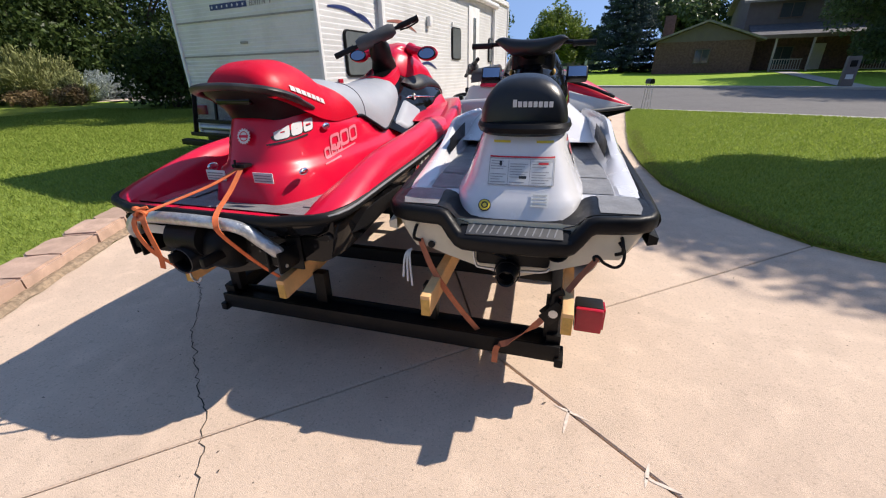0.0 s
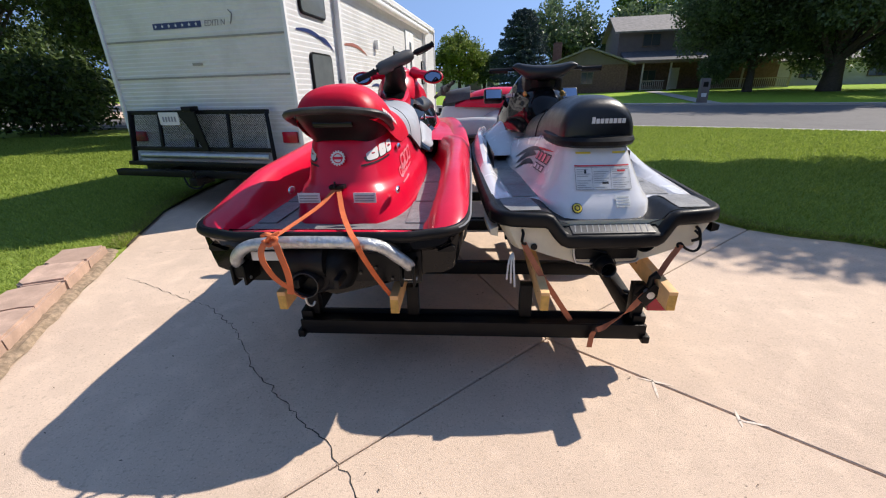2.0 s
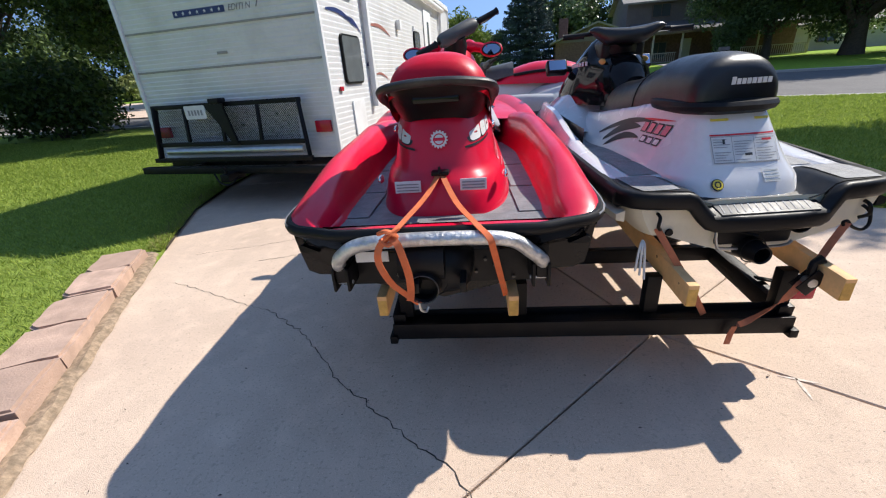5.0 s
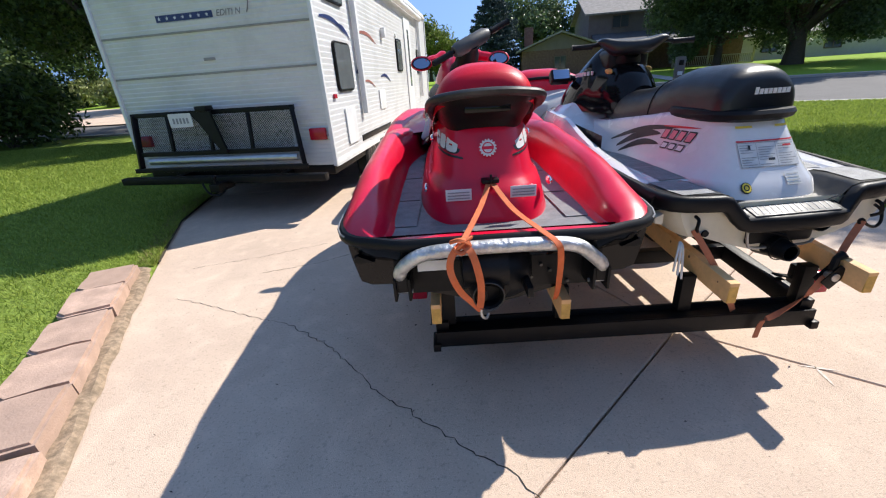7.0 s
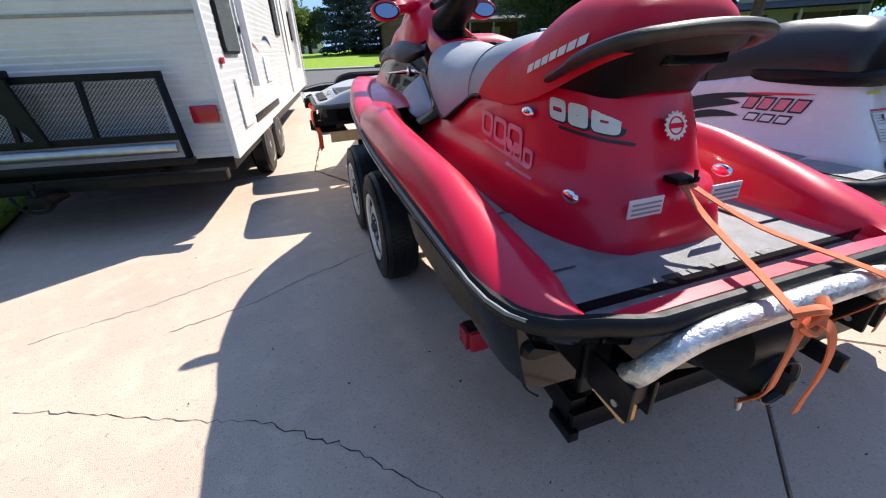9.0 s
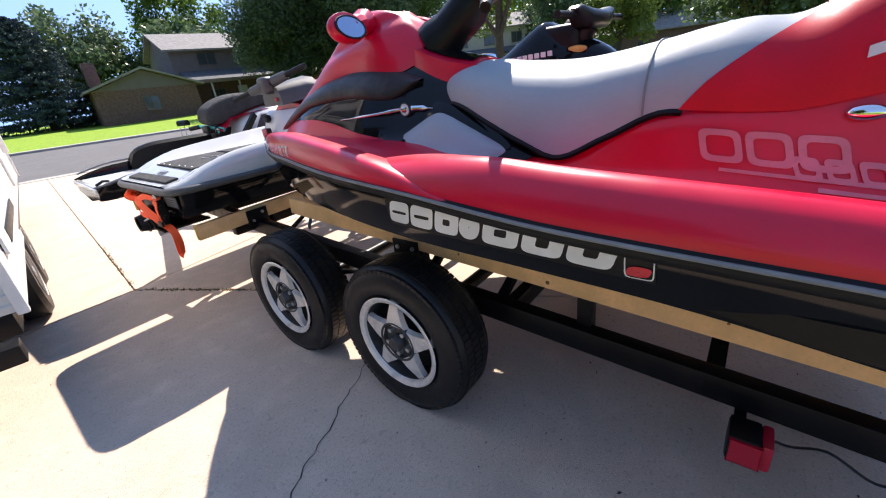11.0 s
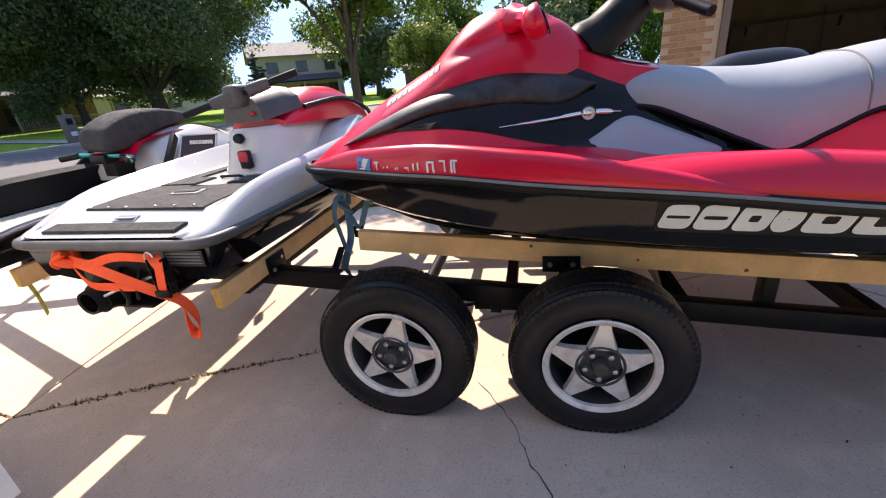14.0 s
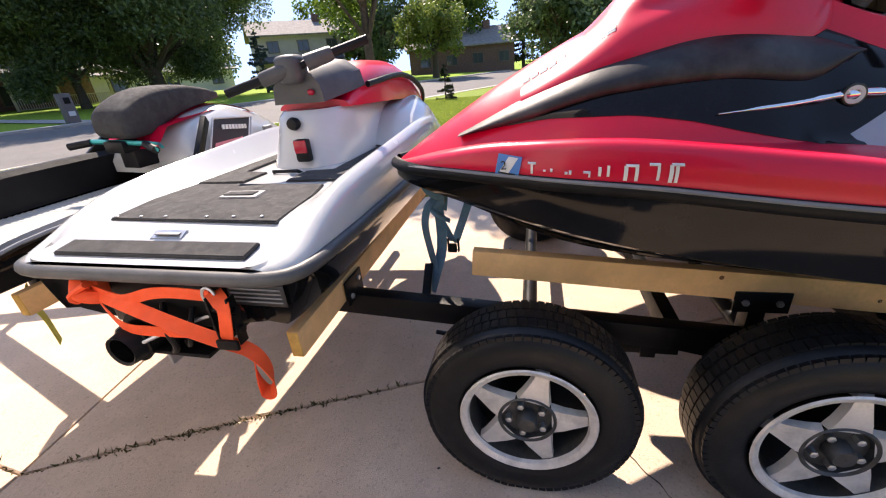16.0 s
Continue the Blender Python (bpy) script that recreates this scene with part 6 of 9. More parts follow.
def ring_bm(place, hole=0.34, n=36, p=4.0, slot=None):
    """A flat rounded block with a slot in it; place maps the unit square to the skin."""
    sw, sh = slot or (hole, hole * 0.8)
    rows = []
    for r in steps(0, 1, 6):
        row = []
        for k in range(n):
            a = 2 * math.pi * k / n
            c, sn = math.cos(a), math.sin(a)
            ex, ez = math.copysign(abs(c) ** (2 / p), c), math.copysign(abs(sn) ** (2 / p), sn)
            row.append(place(0.5 + 0.5 * ex * (sw + (1 - sw) * r), 0.5 + 0.5 * ez * (sh + (1 - sh) * r)))
        rows.append(row)
    return grid_bm(rows, closed=True)


def red_watercraft():
    s = thing("red_watercraft", "red and black three-seat personal watercraft with a silver seat", "watercraft", (RED_X, 0, 0))
    ys = [-0.26, -0.25, -0.235, -0.21, -0.18, -0.13, -0.06] + steps(0.0, 2.8, 57) + [2.83, 2.86, 2.89, 2.915, 2.93]
    # hull
    rows = []
    for y in [-0.185] + [q for q in ys if q > -0.17]:
        w, r, c, k = (curve_at(q, y) for q in (RW, RR, RC, RK))
        half = []
        for u in steps(0, 1, 9):
            x = w * (0.985 - 0.055 * u ** 1.5)
            half.append((x, r - 0.004 + (c - r + 0.004) * u))
        half.append((w * 0.86, c - 0.018))
        half.append((w * 0.72, c - 0.005 - (c - k) * 0.12))
        for u in steps(0, 1, 7):
            half.append((w * 0.72 * (1 - u), c - (c - k) * (0.18 + 0.82 * u ** 0.9)))
        rows.append([(x, y, z) for x, z in half] + [(-x, y, z) for x, z in half[::-1][1:]])
    hull = part("hull", grid_bm(rows, cap0=True), M_BLACKG, s, "glossy black lower hull")
    for side in (-1, 1):
        for f in (0.34, 0.58):
            part("hull_strake", tube_bm([(side * curve_at(RW, y) * f, y, curve_at(RC, y) - (curve_at(RC, y) - curve_at(RK, y)) * (0.18 + 0.82 * (1 - f / 0.72) ** 0.9) - 0.003) for y in steps(0.4, 2.72, 30)], 0.010, 6), M_BLACKG, hull, "raised spray rail")
    # rub rail with a pale insert line
    def rail_line(dx, dz, y_from=-0.26):
        left = [(-(curve_at(RW, y) + dx), y, curve_at(RR, y) + dz) for y in ys]
        return left[::-1] + [(-(curve_at(RW, -0.26) - 0.06), -0.285, curve_at(RR, -0.26) + dz)] + [(x, -0.295, curve_at(RR, -0.26) + dz) for x in steps(-0.34, 0.34, 9)] + [((curve_at(RW, -0.26) - 0.06), -0.285, curve_at(RR, -0.26) + dz)] + [(-p[0], p[1], p[2]) for p in left]
    skirt = [p for p in rail_line(-0.006, -0.004) if p[1] < 0.02]
    part("stern_skirt", grid_bm([skirt, [(p[0] * 0.97, p[1] + 0.02, p[2] - 0.055) for p in skirt], [(p[0] * 0.93, p[1] + 0.05, p[2] - 0.085) for p in skirt], [(p[0] * 0.86, max(p[1], -0.2) + 0.1, p[2] - 0.095) for p in skirt]]), M_BLACKG, s, "black underside of the stern deck")
    part("rub_rail", tube_bm(rail_line(-0.006, 0.004), 0.0205, 10, cap=False, flat=1.1), M_RUBBER, s, "black rubber rub rail")
    part("rail_trim", tube_bm([(p[0], p[1] - 0.0, p[2]) for p in rail_line(0.010, 0.014)], 0.006, 6, cap=False), M_GREYP, s, "thin grey rail insert")
    # side tubes of the deck with the footwells between
    for side in (-1, 1):
        rows = []
        for y in [q for q in ys if q < 1.92]:
            w, r, g = curve_at(RW, y), curve_at(RR, y), curve_at(RG, y)
            fl = curve_at(RFLOOR, y)
            tw = curve_at([(-0.26, 0.05), (-0.2, 0.13), (-0.08, 0.195), (0.1, 0.185), (0.5, 0.185), (1.0, 0.19), (1.5, 0.27), (1.95, 0.2)], y)
            tail = max(0.0, min(1.0, (y + 0.26) / 0.2))
            g *= 1.0 + 0.16 * max(0.0, min(1.0, y / 0.3)) * max(0.0, min(1.0, (1.5 - y) / 0.4))
            row = [(w - 0.004, r), (w + 0.002, r + g * 0.28), (w - tw * 0.06, r + g * 0.56), (w - tw * 0.17, r + g * 0.80), (w - tw * 0.30, r + g * 0.94), (w - tw * 0.45, r + g), (w - tw * 0.60, r + g * 0.95), (w - tw * 0.75, r + g * 0.74), (w - tw * 0.87, r + g * 0.36)]
            fl2 = min(fl, r + g * 0.1)
            row += [(w - tw * 0.93, fl2 + (r + g * 0.3 - fl2) * 0.35), (w - tw * 1.0, fl2 + 0.012), (w - tw * 1.06, fl2)]
            rows.append([(side * x, y, z) for x, z in row])
        part("side_deck", grid_bm(rows), M_RED, s, "red rounded side deck")
    # floor with mats
    rows = []
    for y in [q for q in ys if -0.26 <= q < 1.72]:
        w = curve_at(RW, y) - 0.1
        fl = min(curve_at(RFLOOR, y), curve_at(RR, y) + 0.004)
        rows.append([(x, y, fl - 0.004) for x in steps(-w, w, 9)])
    part("deck_floor", grid_bm(rows), M_MAT, s, "dark grey floor mat")
    def mat_piece(poly, name="traction_mat"):
        bm = outline_bm(poly, 0.0, 0.004, 0.001)
        for v in bm.verts:
            v.co.z += min(curve_at(RFLOOR, v.co.y), curve_at(RR, v.co.y) + 0.004)
        part(name, bm, M_MAT, s, "dark grey textured rubber mat")
    mat_piece([(-0.40, -0.215), (0.40, -0.215), (0.44, -0.10), (0.40, -0.035), (-0.40, -0.035), (-0.44, -0.10)])
    part("stern_rim", grid_bm([[(x, y, z - 0.02 * (abs(x) / 0.5) ** 6) for x in steps(-0.41, 0.41, 15)] for y, z in ((-0.29, 0.864), (-0.278, 0.880), (-0.245, 0.880), (-0.220, 0.842))]), M_RED, s, "red stern lip")
    for side in (-1, 1):
        for a, b in ((-0.02, 0.33), (0.345, 0.75), (0.765, 1.35)):
            mat_piece([(side * 0.31, a), (side * 0.42, a), (side * 0.425, b), (side * 0.30, b)])
    for k in range(5):
        part("mat_mark", box_bm(-0.17 + k * 0.075, -0.115 + k * 0.075, -0.175, -0.14, 0.8375, 0.839, 0), M_FADED, s, smooth=False)
    # seat base
    rings = []
    for z, rear, hw in ((0.825, -0.045, 0.315), (0.85, -0.04, 0.308), (0.90, -0.028, 0.297), (0.945, -0.012, 0.286), (0.975, 0.005, 0.275), (0.99, 0.03, 0.258), (1.02, 0.045, 0.247), (1.10, 0.07, 0.232), (1.18, 0.10, 0.222), (1.24, 0.14, 0.21)):
        rings.append(plan_ring(z, rear, 1.62, hw, 160, 3.4))
    bm = grid_bm(rings, closed=True, cap1=True)
    for v in bm.verts:
        lim = curve_at([(0.0, 1.30), (0.26, 1.25), (0.52, 1.19), (0.75, 1.17), (1.04, 1.03), (1.3, 1.05), (1.62, 1.1)], v.co.y)
        v.co.z = min(v.co.z, lim)
    part("seat_base", bm, M_RED, s, "red moulded seat base")
    # seat
    T = [(0.045, 1.36), (0.07, 1.40), (0.14, 1.432), (0.27, 1.442), (0.36, 1.424), (0.43, 1.392), (0.485, 1.358), (0.53, 1.348), (0.61, 1.356), (0.7, 1.348), (0.8, 1.332), (1.04, 1.31), (1.25, 1.325), (1.4, 1.345), (1.5, 1.335), (1.56, 1.29), (1.59, 1.24)]
    B = [(0.045, 0.12), (0.07, 0.165), (0.14, 0.198), (0.27, 0.214), (0.5, 0.222), (0.75, 0.23), (1.04, 0.262), (1.2, 0.25), (1.4, 0.205), (1.55, 0.13), (1.59, 0.05)]
    S = [(0.045, 1.30), (0.14, 1.262), (0.26, 1.212), (0.40, 1.166), (0.52, 1.146), (0.62, 1.15), (0.75, 1.16), (0.9, 1.10), (1.04, 1.044), (1.15, 1.085), (1.3, 1.155), (1.45, 1.215), (1.59, 1.228)]
    def seat_point(y, k, n=32, grow=0.0):
        t_, b_, s_ = curve_at(T, y), curve_at(B, y), curve_at(S, y)
        a = math.pi * k / n
        c, sn = math.cos(a), math.sin(a)
        return ((b_ + grow) * math.copysign(abs(c) ** (2 / 2.6), c), y, s_ + (t_ + grow - s_) * abs(sn) ** (2 / 2.3))
    def split(k):
        y = 0.5
        for _ in range(12):
            y = 0.6 * y + 0.4 * curve_at([(1.15, 0.735), (1.22, 0.675), (1.27, 0.61), (1.32, 0.53), (1.35, 0.475)], seat_point(y, k)[2])
        return min(y, 0.735)
    cut = [split(k) for k in range(33)]
    part("seat", grid_bm([[seat_point(cut[k] + (1.59 - cut[k]) * u, k) for k in range(33)] for u in steps(0, 1, 60)]), M_SEAT, s, "silver grey vinyl saddle")
    part("seat_back", grid_bm([[seat_point(0.045 + (cut[k] - 0.045) * u, k, grow=0.004) for k in range(33)] for u in steps(0, 1, 40)], cap0=True), M_REDSEAT, s, "red vinyl rear bolster")
    seat_rows = {44: [seat_point(0.81, k) for k in range(33)]}
    seam = [(x * 1.003, y, z + 0.002) for x, y, z in seat_rows[44]]
    part("seat_seam", tube_bm(seam, 0.003, 5, cap=False), M_GREYP, s)
    for side in (-1, 1):
        edge = [(side * (curve_at(B, y) - 0.004), y, curve_at(S, y) - 0.006) for y in steps(0.72, 1.56, 34)]
        part("seat_edge", tube_bm(edge, 0.010, 6), M_BLACKP, s)
    # grab handle and its dark tray
    path = [(sx * x, y, z) for sx, x, y, z in ((-1, 0.206, 0.36, 1.212), (-1, 0.218, 0.25, 1.25), (-1, 0.224, 0.14, 1.29), (-1, 0.20, 0.04, 1.318), (-1, 0.115, -0.012, 1.333), (1, 0, -0.025, 1.338), (1, 0.115, -0.012, 1.333), (1, 0.20, 0.04, 1.318), (1, 0.224, 0.14, 1.29), (1, 0.218, 0.25, 1.25), (1, 0.206, 0.36, 1.212))]
    part("grab_handle", tube_bm(path, [0.006, 0.016, 0.021, 0.021, 0.02, 0.02, 0.02, 0.021, 0.021, 0.016, 0.006], 10, flat=0.8, smooth_steps=5), M_FADED, s, "black moulded grab handle")
    rings = [plan_ring(z, rear, 0.42, hw, 44, 2.9) for z, rear, hw in ((1.325, 0.0, 0.212), (1.30, 0.01, 0.205), (1.265, 0.05, 0.185), (1.235, 0.085, 0.165), (1.20, 0.10, 0.15))]
    bm = grid_bm(rings, closed=True)
    for v in bm.verts:
        if v.co.y > 0.1:
            v.co.z -= (v.co.y - 0.1) * 0.32
    part("handle_tray", bm, M_BLACKP, s, "black plastic tray under the grab handle")
    part("tray_slot", box_bm(-0.09, 0.09, 0.03, 0.06, 1.262, 1.292, 0.008), M_BLACKG, s)
    # hood
    rows = []
    for y in [q for q in steps(1.40, 2.8, 44)] + [2.83, 2.86, 2.89, 2.915, 2.93]:
        r, h, g = curve_at(RR, y), curve_at(RHOOD, y), curve_at(RS, y)
        row = []
        for z in [r + g * math.sin(math.pi / 2 * k / 9) for k in range(10)] + [r + g + (h - r - g) * (1 - (1 - k / 16) ** 1.6) for k in range(1, 17)]:
            row.append((red_hood_x(y, z), y, z))
        rows.append([(-x, y_, z) for x, y_, z in row] + [(x, y_, z) for x, y_, z in row[::-1][1:]])
    part("hood", grid_bm(rows, keep=lambda c: c.y > 1.62 or c.z < 1.36), M_RED, s, "red tapering hood")
    for side in (-1, 1):
        rows = []
        for y in steps(1.05, 2.8, 60) + [2.84, 2.88, 2.91]:
            w, r, h = curve_at(RW, y), curve_at(RR, y), curve_at(RSH, y)
            wide = min(1.0, w / 0.25)
            rows.append([(side * (w + dx * wide), y, r + h * f + 0.004) for dx, f in ((0.000, 0.0), (0.007, 0.22), (0.008, 0.5), (0.003, 0.78), (-0.007, 0.93), (-0.020, 1.0), (-0.05, 0.985), (-0.10, 0.90), (-0.14, 0.55))])
        part("bow_shoulder", grid_bm(rows), M_RED, s, "red creased bow shoulder")
        part("side_cowl", band_bm(side, 1.20, 2.62, [(1.20, 1.06), (1.30, 1.02), (1.5, 1.085), (1.70, 1.10), (1.89, 1.14), (2.05, 1.178), (2.2, 1.196), (2.35, 1.194), (2.5, 1.174), (2.62, 1.150)],
                                  [(1.20, 1.075), (1.42, 1.32), (1.55, 1.395), (1.62, 1.39), (1.75, 1.34), (1.95, 1.36), (2.2, 1.32), (2.4, 1.25), (2.62, 1.156)], cowl_x, 0.008, 70, 14), M_BLACKG, s, "glossy black side cowl")
        part("cowl_fin", band_bm(side, 1.62, 2.66, [(1.62, 1.30), (1.75, 1.245), (1.95, 1.265), (2.2, 1.25), (2.45, 1.188), (2.66, 1.140)],
                                 [(1.62, 1.31), (1.75, 1.35), (1.95, 1.372), (2.2, 1.33), (2.4, 1.266), (2.66, 1.148)], cowl_x, 0.036, 56, 15, True), M_FADED, s, "faded matt black cowl fin")
        quad = [(0.274, 1.733, 1.078), (0.208, 1.505, 1.187), (0.238, 1.216, 1.061), (0.306, 1.296, 1.012)]
        part("knee_surround", pad_bm([(x - 0.002, y, z) for x, y, z in grown(quad, 1.5)], side, 0.014), M_BLACKG, s, "glossy black panel round the knee pad")
        part("knee_panel", pad_bm(grown(quad, 1.13), side, 0.034), M_SEAT, s, "silver grey knee panel")
        spear = [(1.97, 1.188), (1.80, 1.198), (1.70, 1.206), (1.655, 1.208), (1.61, 1.208), (1.54, 1.203)]
        em = part("side_badge", tube_bm([(side * (cowl_x(y, z) + 0.014), y, z) for y, z in spear], [0.002, 0.006, 0.009, 0.016, 0.011, 0.002], 10, smooth_steps=5), M_CHROME, s, "chrome spear-shaped side badge")
        b2 = part("badge_disc", lathe_bm([(0, 0.027), (0.011, 0.0265), (0.0125, 0.025), (0.0125, 0.001)], 24), M_INKB, em)
        b2.matrix_local = Matrix.Translation((side * (cowl_x(1.655, 1.207) + 0.014), 1.655, 1.207)) @ (Matrix.Rotation(math.pi, 4, "Z") if side < 0 else Matrix.Identity(4))
        part("badge_gear", lathe_bm([(0.0125, 0.022), (0.0140, 0.021), (0.0140, 0.012), (0.0125, 0.011)], 20), M_DECAL, b2, "pale gear ring")
    # cowl, mirrors, console
    rows = []
    CB = [(1.60, 1.385), (1.66, 1.37), (1.75, 1.34), (1.95, 1.355), (2.2, 1.315), (2.4, 1.245), (2.46, 1.225)]
    CH = [(1.60, 1.43), (1.67, 1.515), (1.76, 1.585), (1.86, 1.625), (1.95, 1.63), (2.05, 1.60), (2.15, 1.53), (2.25, 1.435), (2.33, 1.375), (2.46, 1.30)]
    for y in steps(1.60, 2.46, 50):
        zb, h = curve_at(CB, y), curve_at(CH, y)
        xb = red_hood_x(y, zb) + 0.006
        half = []
        for u in steps(0, 1, 26):
            x = xb * (1 - u ** 2.0) ** 0.75
            dip = 0.045 * math.exp(-(x / 0.05) ** 2) * max(0.0, min(1.0, (2.10 - y) / 0.25))
            zz = zb + (h - zb) * u - dip
            run = max(0.0, min(1.0, (2.20 - y) / 0.12)) * max(0.0, min(1.0, (y - 1.70) / 0.08))
            x -= 0.026 * run * math.exp(-((zz - (1.452 + 0.30 * (2.12 - y))) / 0.026) ** 2) * min(1.0, x / 0.08)
            half.append((x, y, zz))
        rows.append([(-x, y_, z) for x, y_, z in half] + [(x, y_, z) for x, y_, z in half[::-1][1:]])
    part("front_cowl", grid_bm(rows, cap0=True), M_RED, s, "red raised front cowl")
    def console_z(x, y):
        return curve_at([(1.40, 1.352), (1.5, 1.376), (1.6, 1.408), (1.72, 1.458)], y) - 1.6 * x * x
    CW = [(1.40, 0.112), (1.5, 0.122), (1.6, 0.12), (1.72, 0.10)]
    rows = []
    for y in steps(1.40, 1.72, 10):
        w = curve_at(CW, y)
        top = [(x, y, console_z(x, y)) for x in steps(-w, w, 11)]
        rows.append([(-w - 0.012, y, console_z(w, y) - 0.07)] + top + [(w + 0.012, y, console_z(w, y) - 0.07)])
    cs = part("console", grid_bm(rows, cap0=True), M_RED, s, "red-edged console ahead of the saddle")
    part("console_panel", grid_bm([[(x, y, console_z(x, y) + 0.005) for x in steps(-curve_at(CW, y) + 0.026, curve_at(CW, y) - 0.026, 9)] for y in steps(1.425, 1.70, 10)]), M_BLACKG, cs, "dark glossy instrument panel")
    part("console_gauge", lathe_bm([(0.0, 0.034), (0.006, 0.033), (0.008, 0.028), (0.006, 0.001)], 20, "z"), M_BLACKP, cs).location = (0, 1.62, console_z(0, 1.62) + 0.004)
    for side in (-1, 1):
        part("mirror_arm", tube_bm([(side * 0.12, 1.92, 1.55), (side * 0.2, 1.87, 1.535), (side * 0.27, 1.84, 1.52)], [0.05, 0.035, 0.03], 9, smooth_steps=3), M_RED, s)
        shell = ball_bm((side * 0.298, 1.835, 1.512), (0.086, 0.05, 0.054), 22)
        for v in shell.verts:
            v.co.y = max(v.co.y, 1.815 + (v.co.z - 1.512) * 0.40)
        mr = part("mirror", shell, M_RED, s, "red oval mirror housing")
        g = part("mirror_glass", lathe_bm([(0, 0.5), (-0.04, 0.48), (-0.05, 0.001)], 28, "y"), M_MIRROR, mr, "mirror glass")
        seat_of_glass = Matrix.Translation((side * 0.298, 1.811, 1.512)) @ Matrix.Rotation(radians(-22), 4, "X") @ Matrix.Diagonal((0.132, 0.06, 0.082, 1))
        g.matrix_local = seat_of_glass
        rim = part("mirror_rim", lathe_bm([(0.02, 0.54), (-0.02, 0.56), (-0.06, 0.54), (-0.06, 0.48), (-0.01, 0.47)], 28, "y"), M_BLACKP, mr, "black mirror rim")
        rim.matrix_local = seat_of_glass
    # steering
    L, Rr = Vector((-0.205, 1.29, 1.487)), Vector((0.325, 1.555, 1.728))
    d = (Rr - L)
    part("handlebar", tube_bm([L, L + d * 0.5, Rr], 0.013, 8), M_BLACKP, s)
    part("bar_pad", tube_bm([L + d * 0.27, L + d * 0.32, L + d * 0.66, L + d * 0.72], [0.034, 0.047, 0.047, 0.032], 14), M_CHAR, s, "charcoal padded handlebar cover")
    for a, b in ((0.0, 0.23), (0.76, 1.0)):
        part("grip", tube_bm([L + d * a, L + d * (a + 0.02), L + d * (b - 0.02), L + d * b], [0.018, 0.02, 0.019, 0.024], 10), M_RUBBER, s, "black rubber grip")
    part("brake_lever", tube_bm([L + d * 0.78 + Vector((0, 0.02, -0.02)), L + d * 0.86 + Vector((0.0, 0.05, -0.02)), L + d * 0.97 + Vector((0, 0.06, -0.01))], 0.006, 6), M_BLACKP, s)
    part("steering_neck", tube_bm([L + d * 0.49, (0.03, 1.55, 1.50), (0.0, 1.66, 1.42)], [0.058, 0.08, 0.095], 12, smooth_steps=3), M_BLACKP, s)
    # labels, cleat and buttons on the seat base
    for side in (-1, 1):
        lb = part("warning_label", box_bm(side * 0.13 - 0.052, side * 0.13 + 0.052, -0.030, -0.026, 0.935, 0.982, 0.001), M_LABEL, s, "white warning label with printed lines")
        lb.matrix_local = Matrix.Translation((0, 0.004, 0))
        for k in range(3):
            part("print_line", box_bm(side * 0.13 - 0.044, side * 0.13 + 0.044, -0.0325, -0.0305, 0.943 + k * 0.012, 0.947 + k * 0.012, 0), M_INK, lb, smooth=False)
    part("tow_cleat", join_bm(box_bm(-0.035, 0.035, -0.02, 0.03, 0.995, 1.012, 0.005), tube_bm([(0, -0.015, 1.0), (0, -0.035, 1.01), (0, -0.03, 1.035)], 0.005, 6)), M_BLACKP, s, "small black tow cleat")
    bd = part("round_badge", outline_bm([((0.036 if (k // 2) % 2 else 0.030) * math.cos(math.pi * k / 32), (0.036 if (k // 2) % 2 else 0.030) * math.sin(math.pi * k / 32)) for k in range(64)], -0.001, 0.002), M_DECAL, s, "pale gear-shaped badge")
    bd.matrix_local = Matrix.Translation((0.0, 0.055, 1.125)) @ Matrix.Rotation(radians(73), 4, "X")
    part("badge_bar", box_bm(-0.024, 0.024, -0.006, 0.006, 0.002, 0.0035, 0), M_RED, bd, smooth=False)
    part("badge_ring", lathe_bm([(0.002, 0.023), (0.0032, 0.022), (0.0032, 0.0195), (0.002, 0.0185)], 24, "z"), M_RED, bd)
    for side in (-1, 1):
        for y, z, x in ((0.093, 0.969, 0.262), (0.382, 1.136, 0.226)):
            b3 = part("chrome_button", ball_bm((0, 0, 0), (0.012, 0.034, 0.018), 14), M_CHROME, s, "oval chrome button")
            b3.matrix_local = Matrix.Translation((side * x, y, z))
    # wordmark blocks
    cells = ((1.475, 1.388), (1.38, 1.288), (1.28, 1.192), (1.19, 1.12), (1.11, 1.0), (0.99, 0.88), (0.87, 0.76))
    for side in (-1, 1):
        def hx(y, z):
            w, r, c = curve_at(RW, y), curve_at(RR, y), curve_at(RC, y)
            u = max(0, min(1, (r - 0.004 - z) / (r - 0.004 - c)))
            return w * (0.985 - 0.055 * u ** 1.5)
        lo = lambda y: 0.885 - 0.045 * (1.46 - y)
        hi = lambda y: 0.964 - 0.03 * (1.46 - y)
        plate = part("decal_plate", on_side(grid_bm([[(side, y, lo(y) - 0.012 + (hi(y) - lo(y) + 0.024) * u) for u in steps(0, 1, 8)] for y in steps(0.68, 1.49, 40)]), hx, 0.0025), M_BLACKP, s, "dark decal panel along the hull")
        for k, (y1, y0) in enumerate(cells):
            def spot(u, v):
                y = y1 + (y0 - y1) * u + 0.026 * (v - 0.5) * (-1)
                z = lo(y) + (hi(y) - lo(y)) * v
                return (side * (hx(y, z) + 0.005), y, z)
            part("decal_block", ring_bm(spot, slot=((0.72, 0.13), (0.66, 0.15), (0.3, 0.26), (0.05, 0.05), (0.34, 0.28), (0.32, 0.42), (0.32, 0.42))[k], p=(5 if k != 3 else 2.2)), M_DECAL, plate, smooth=False)
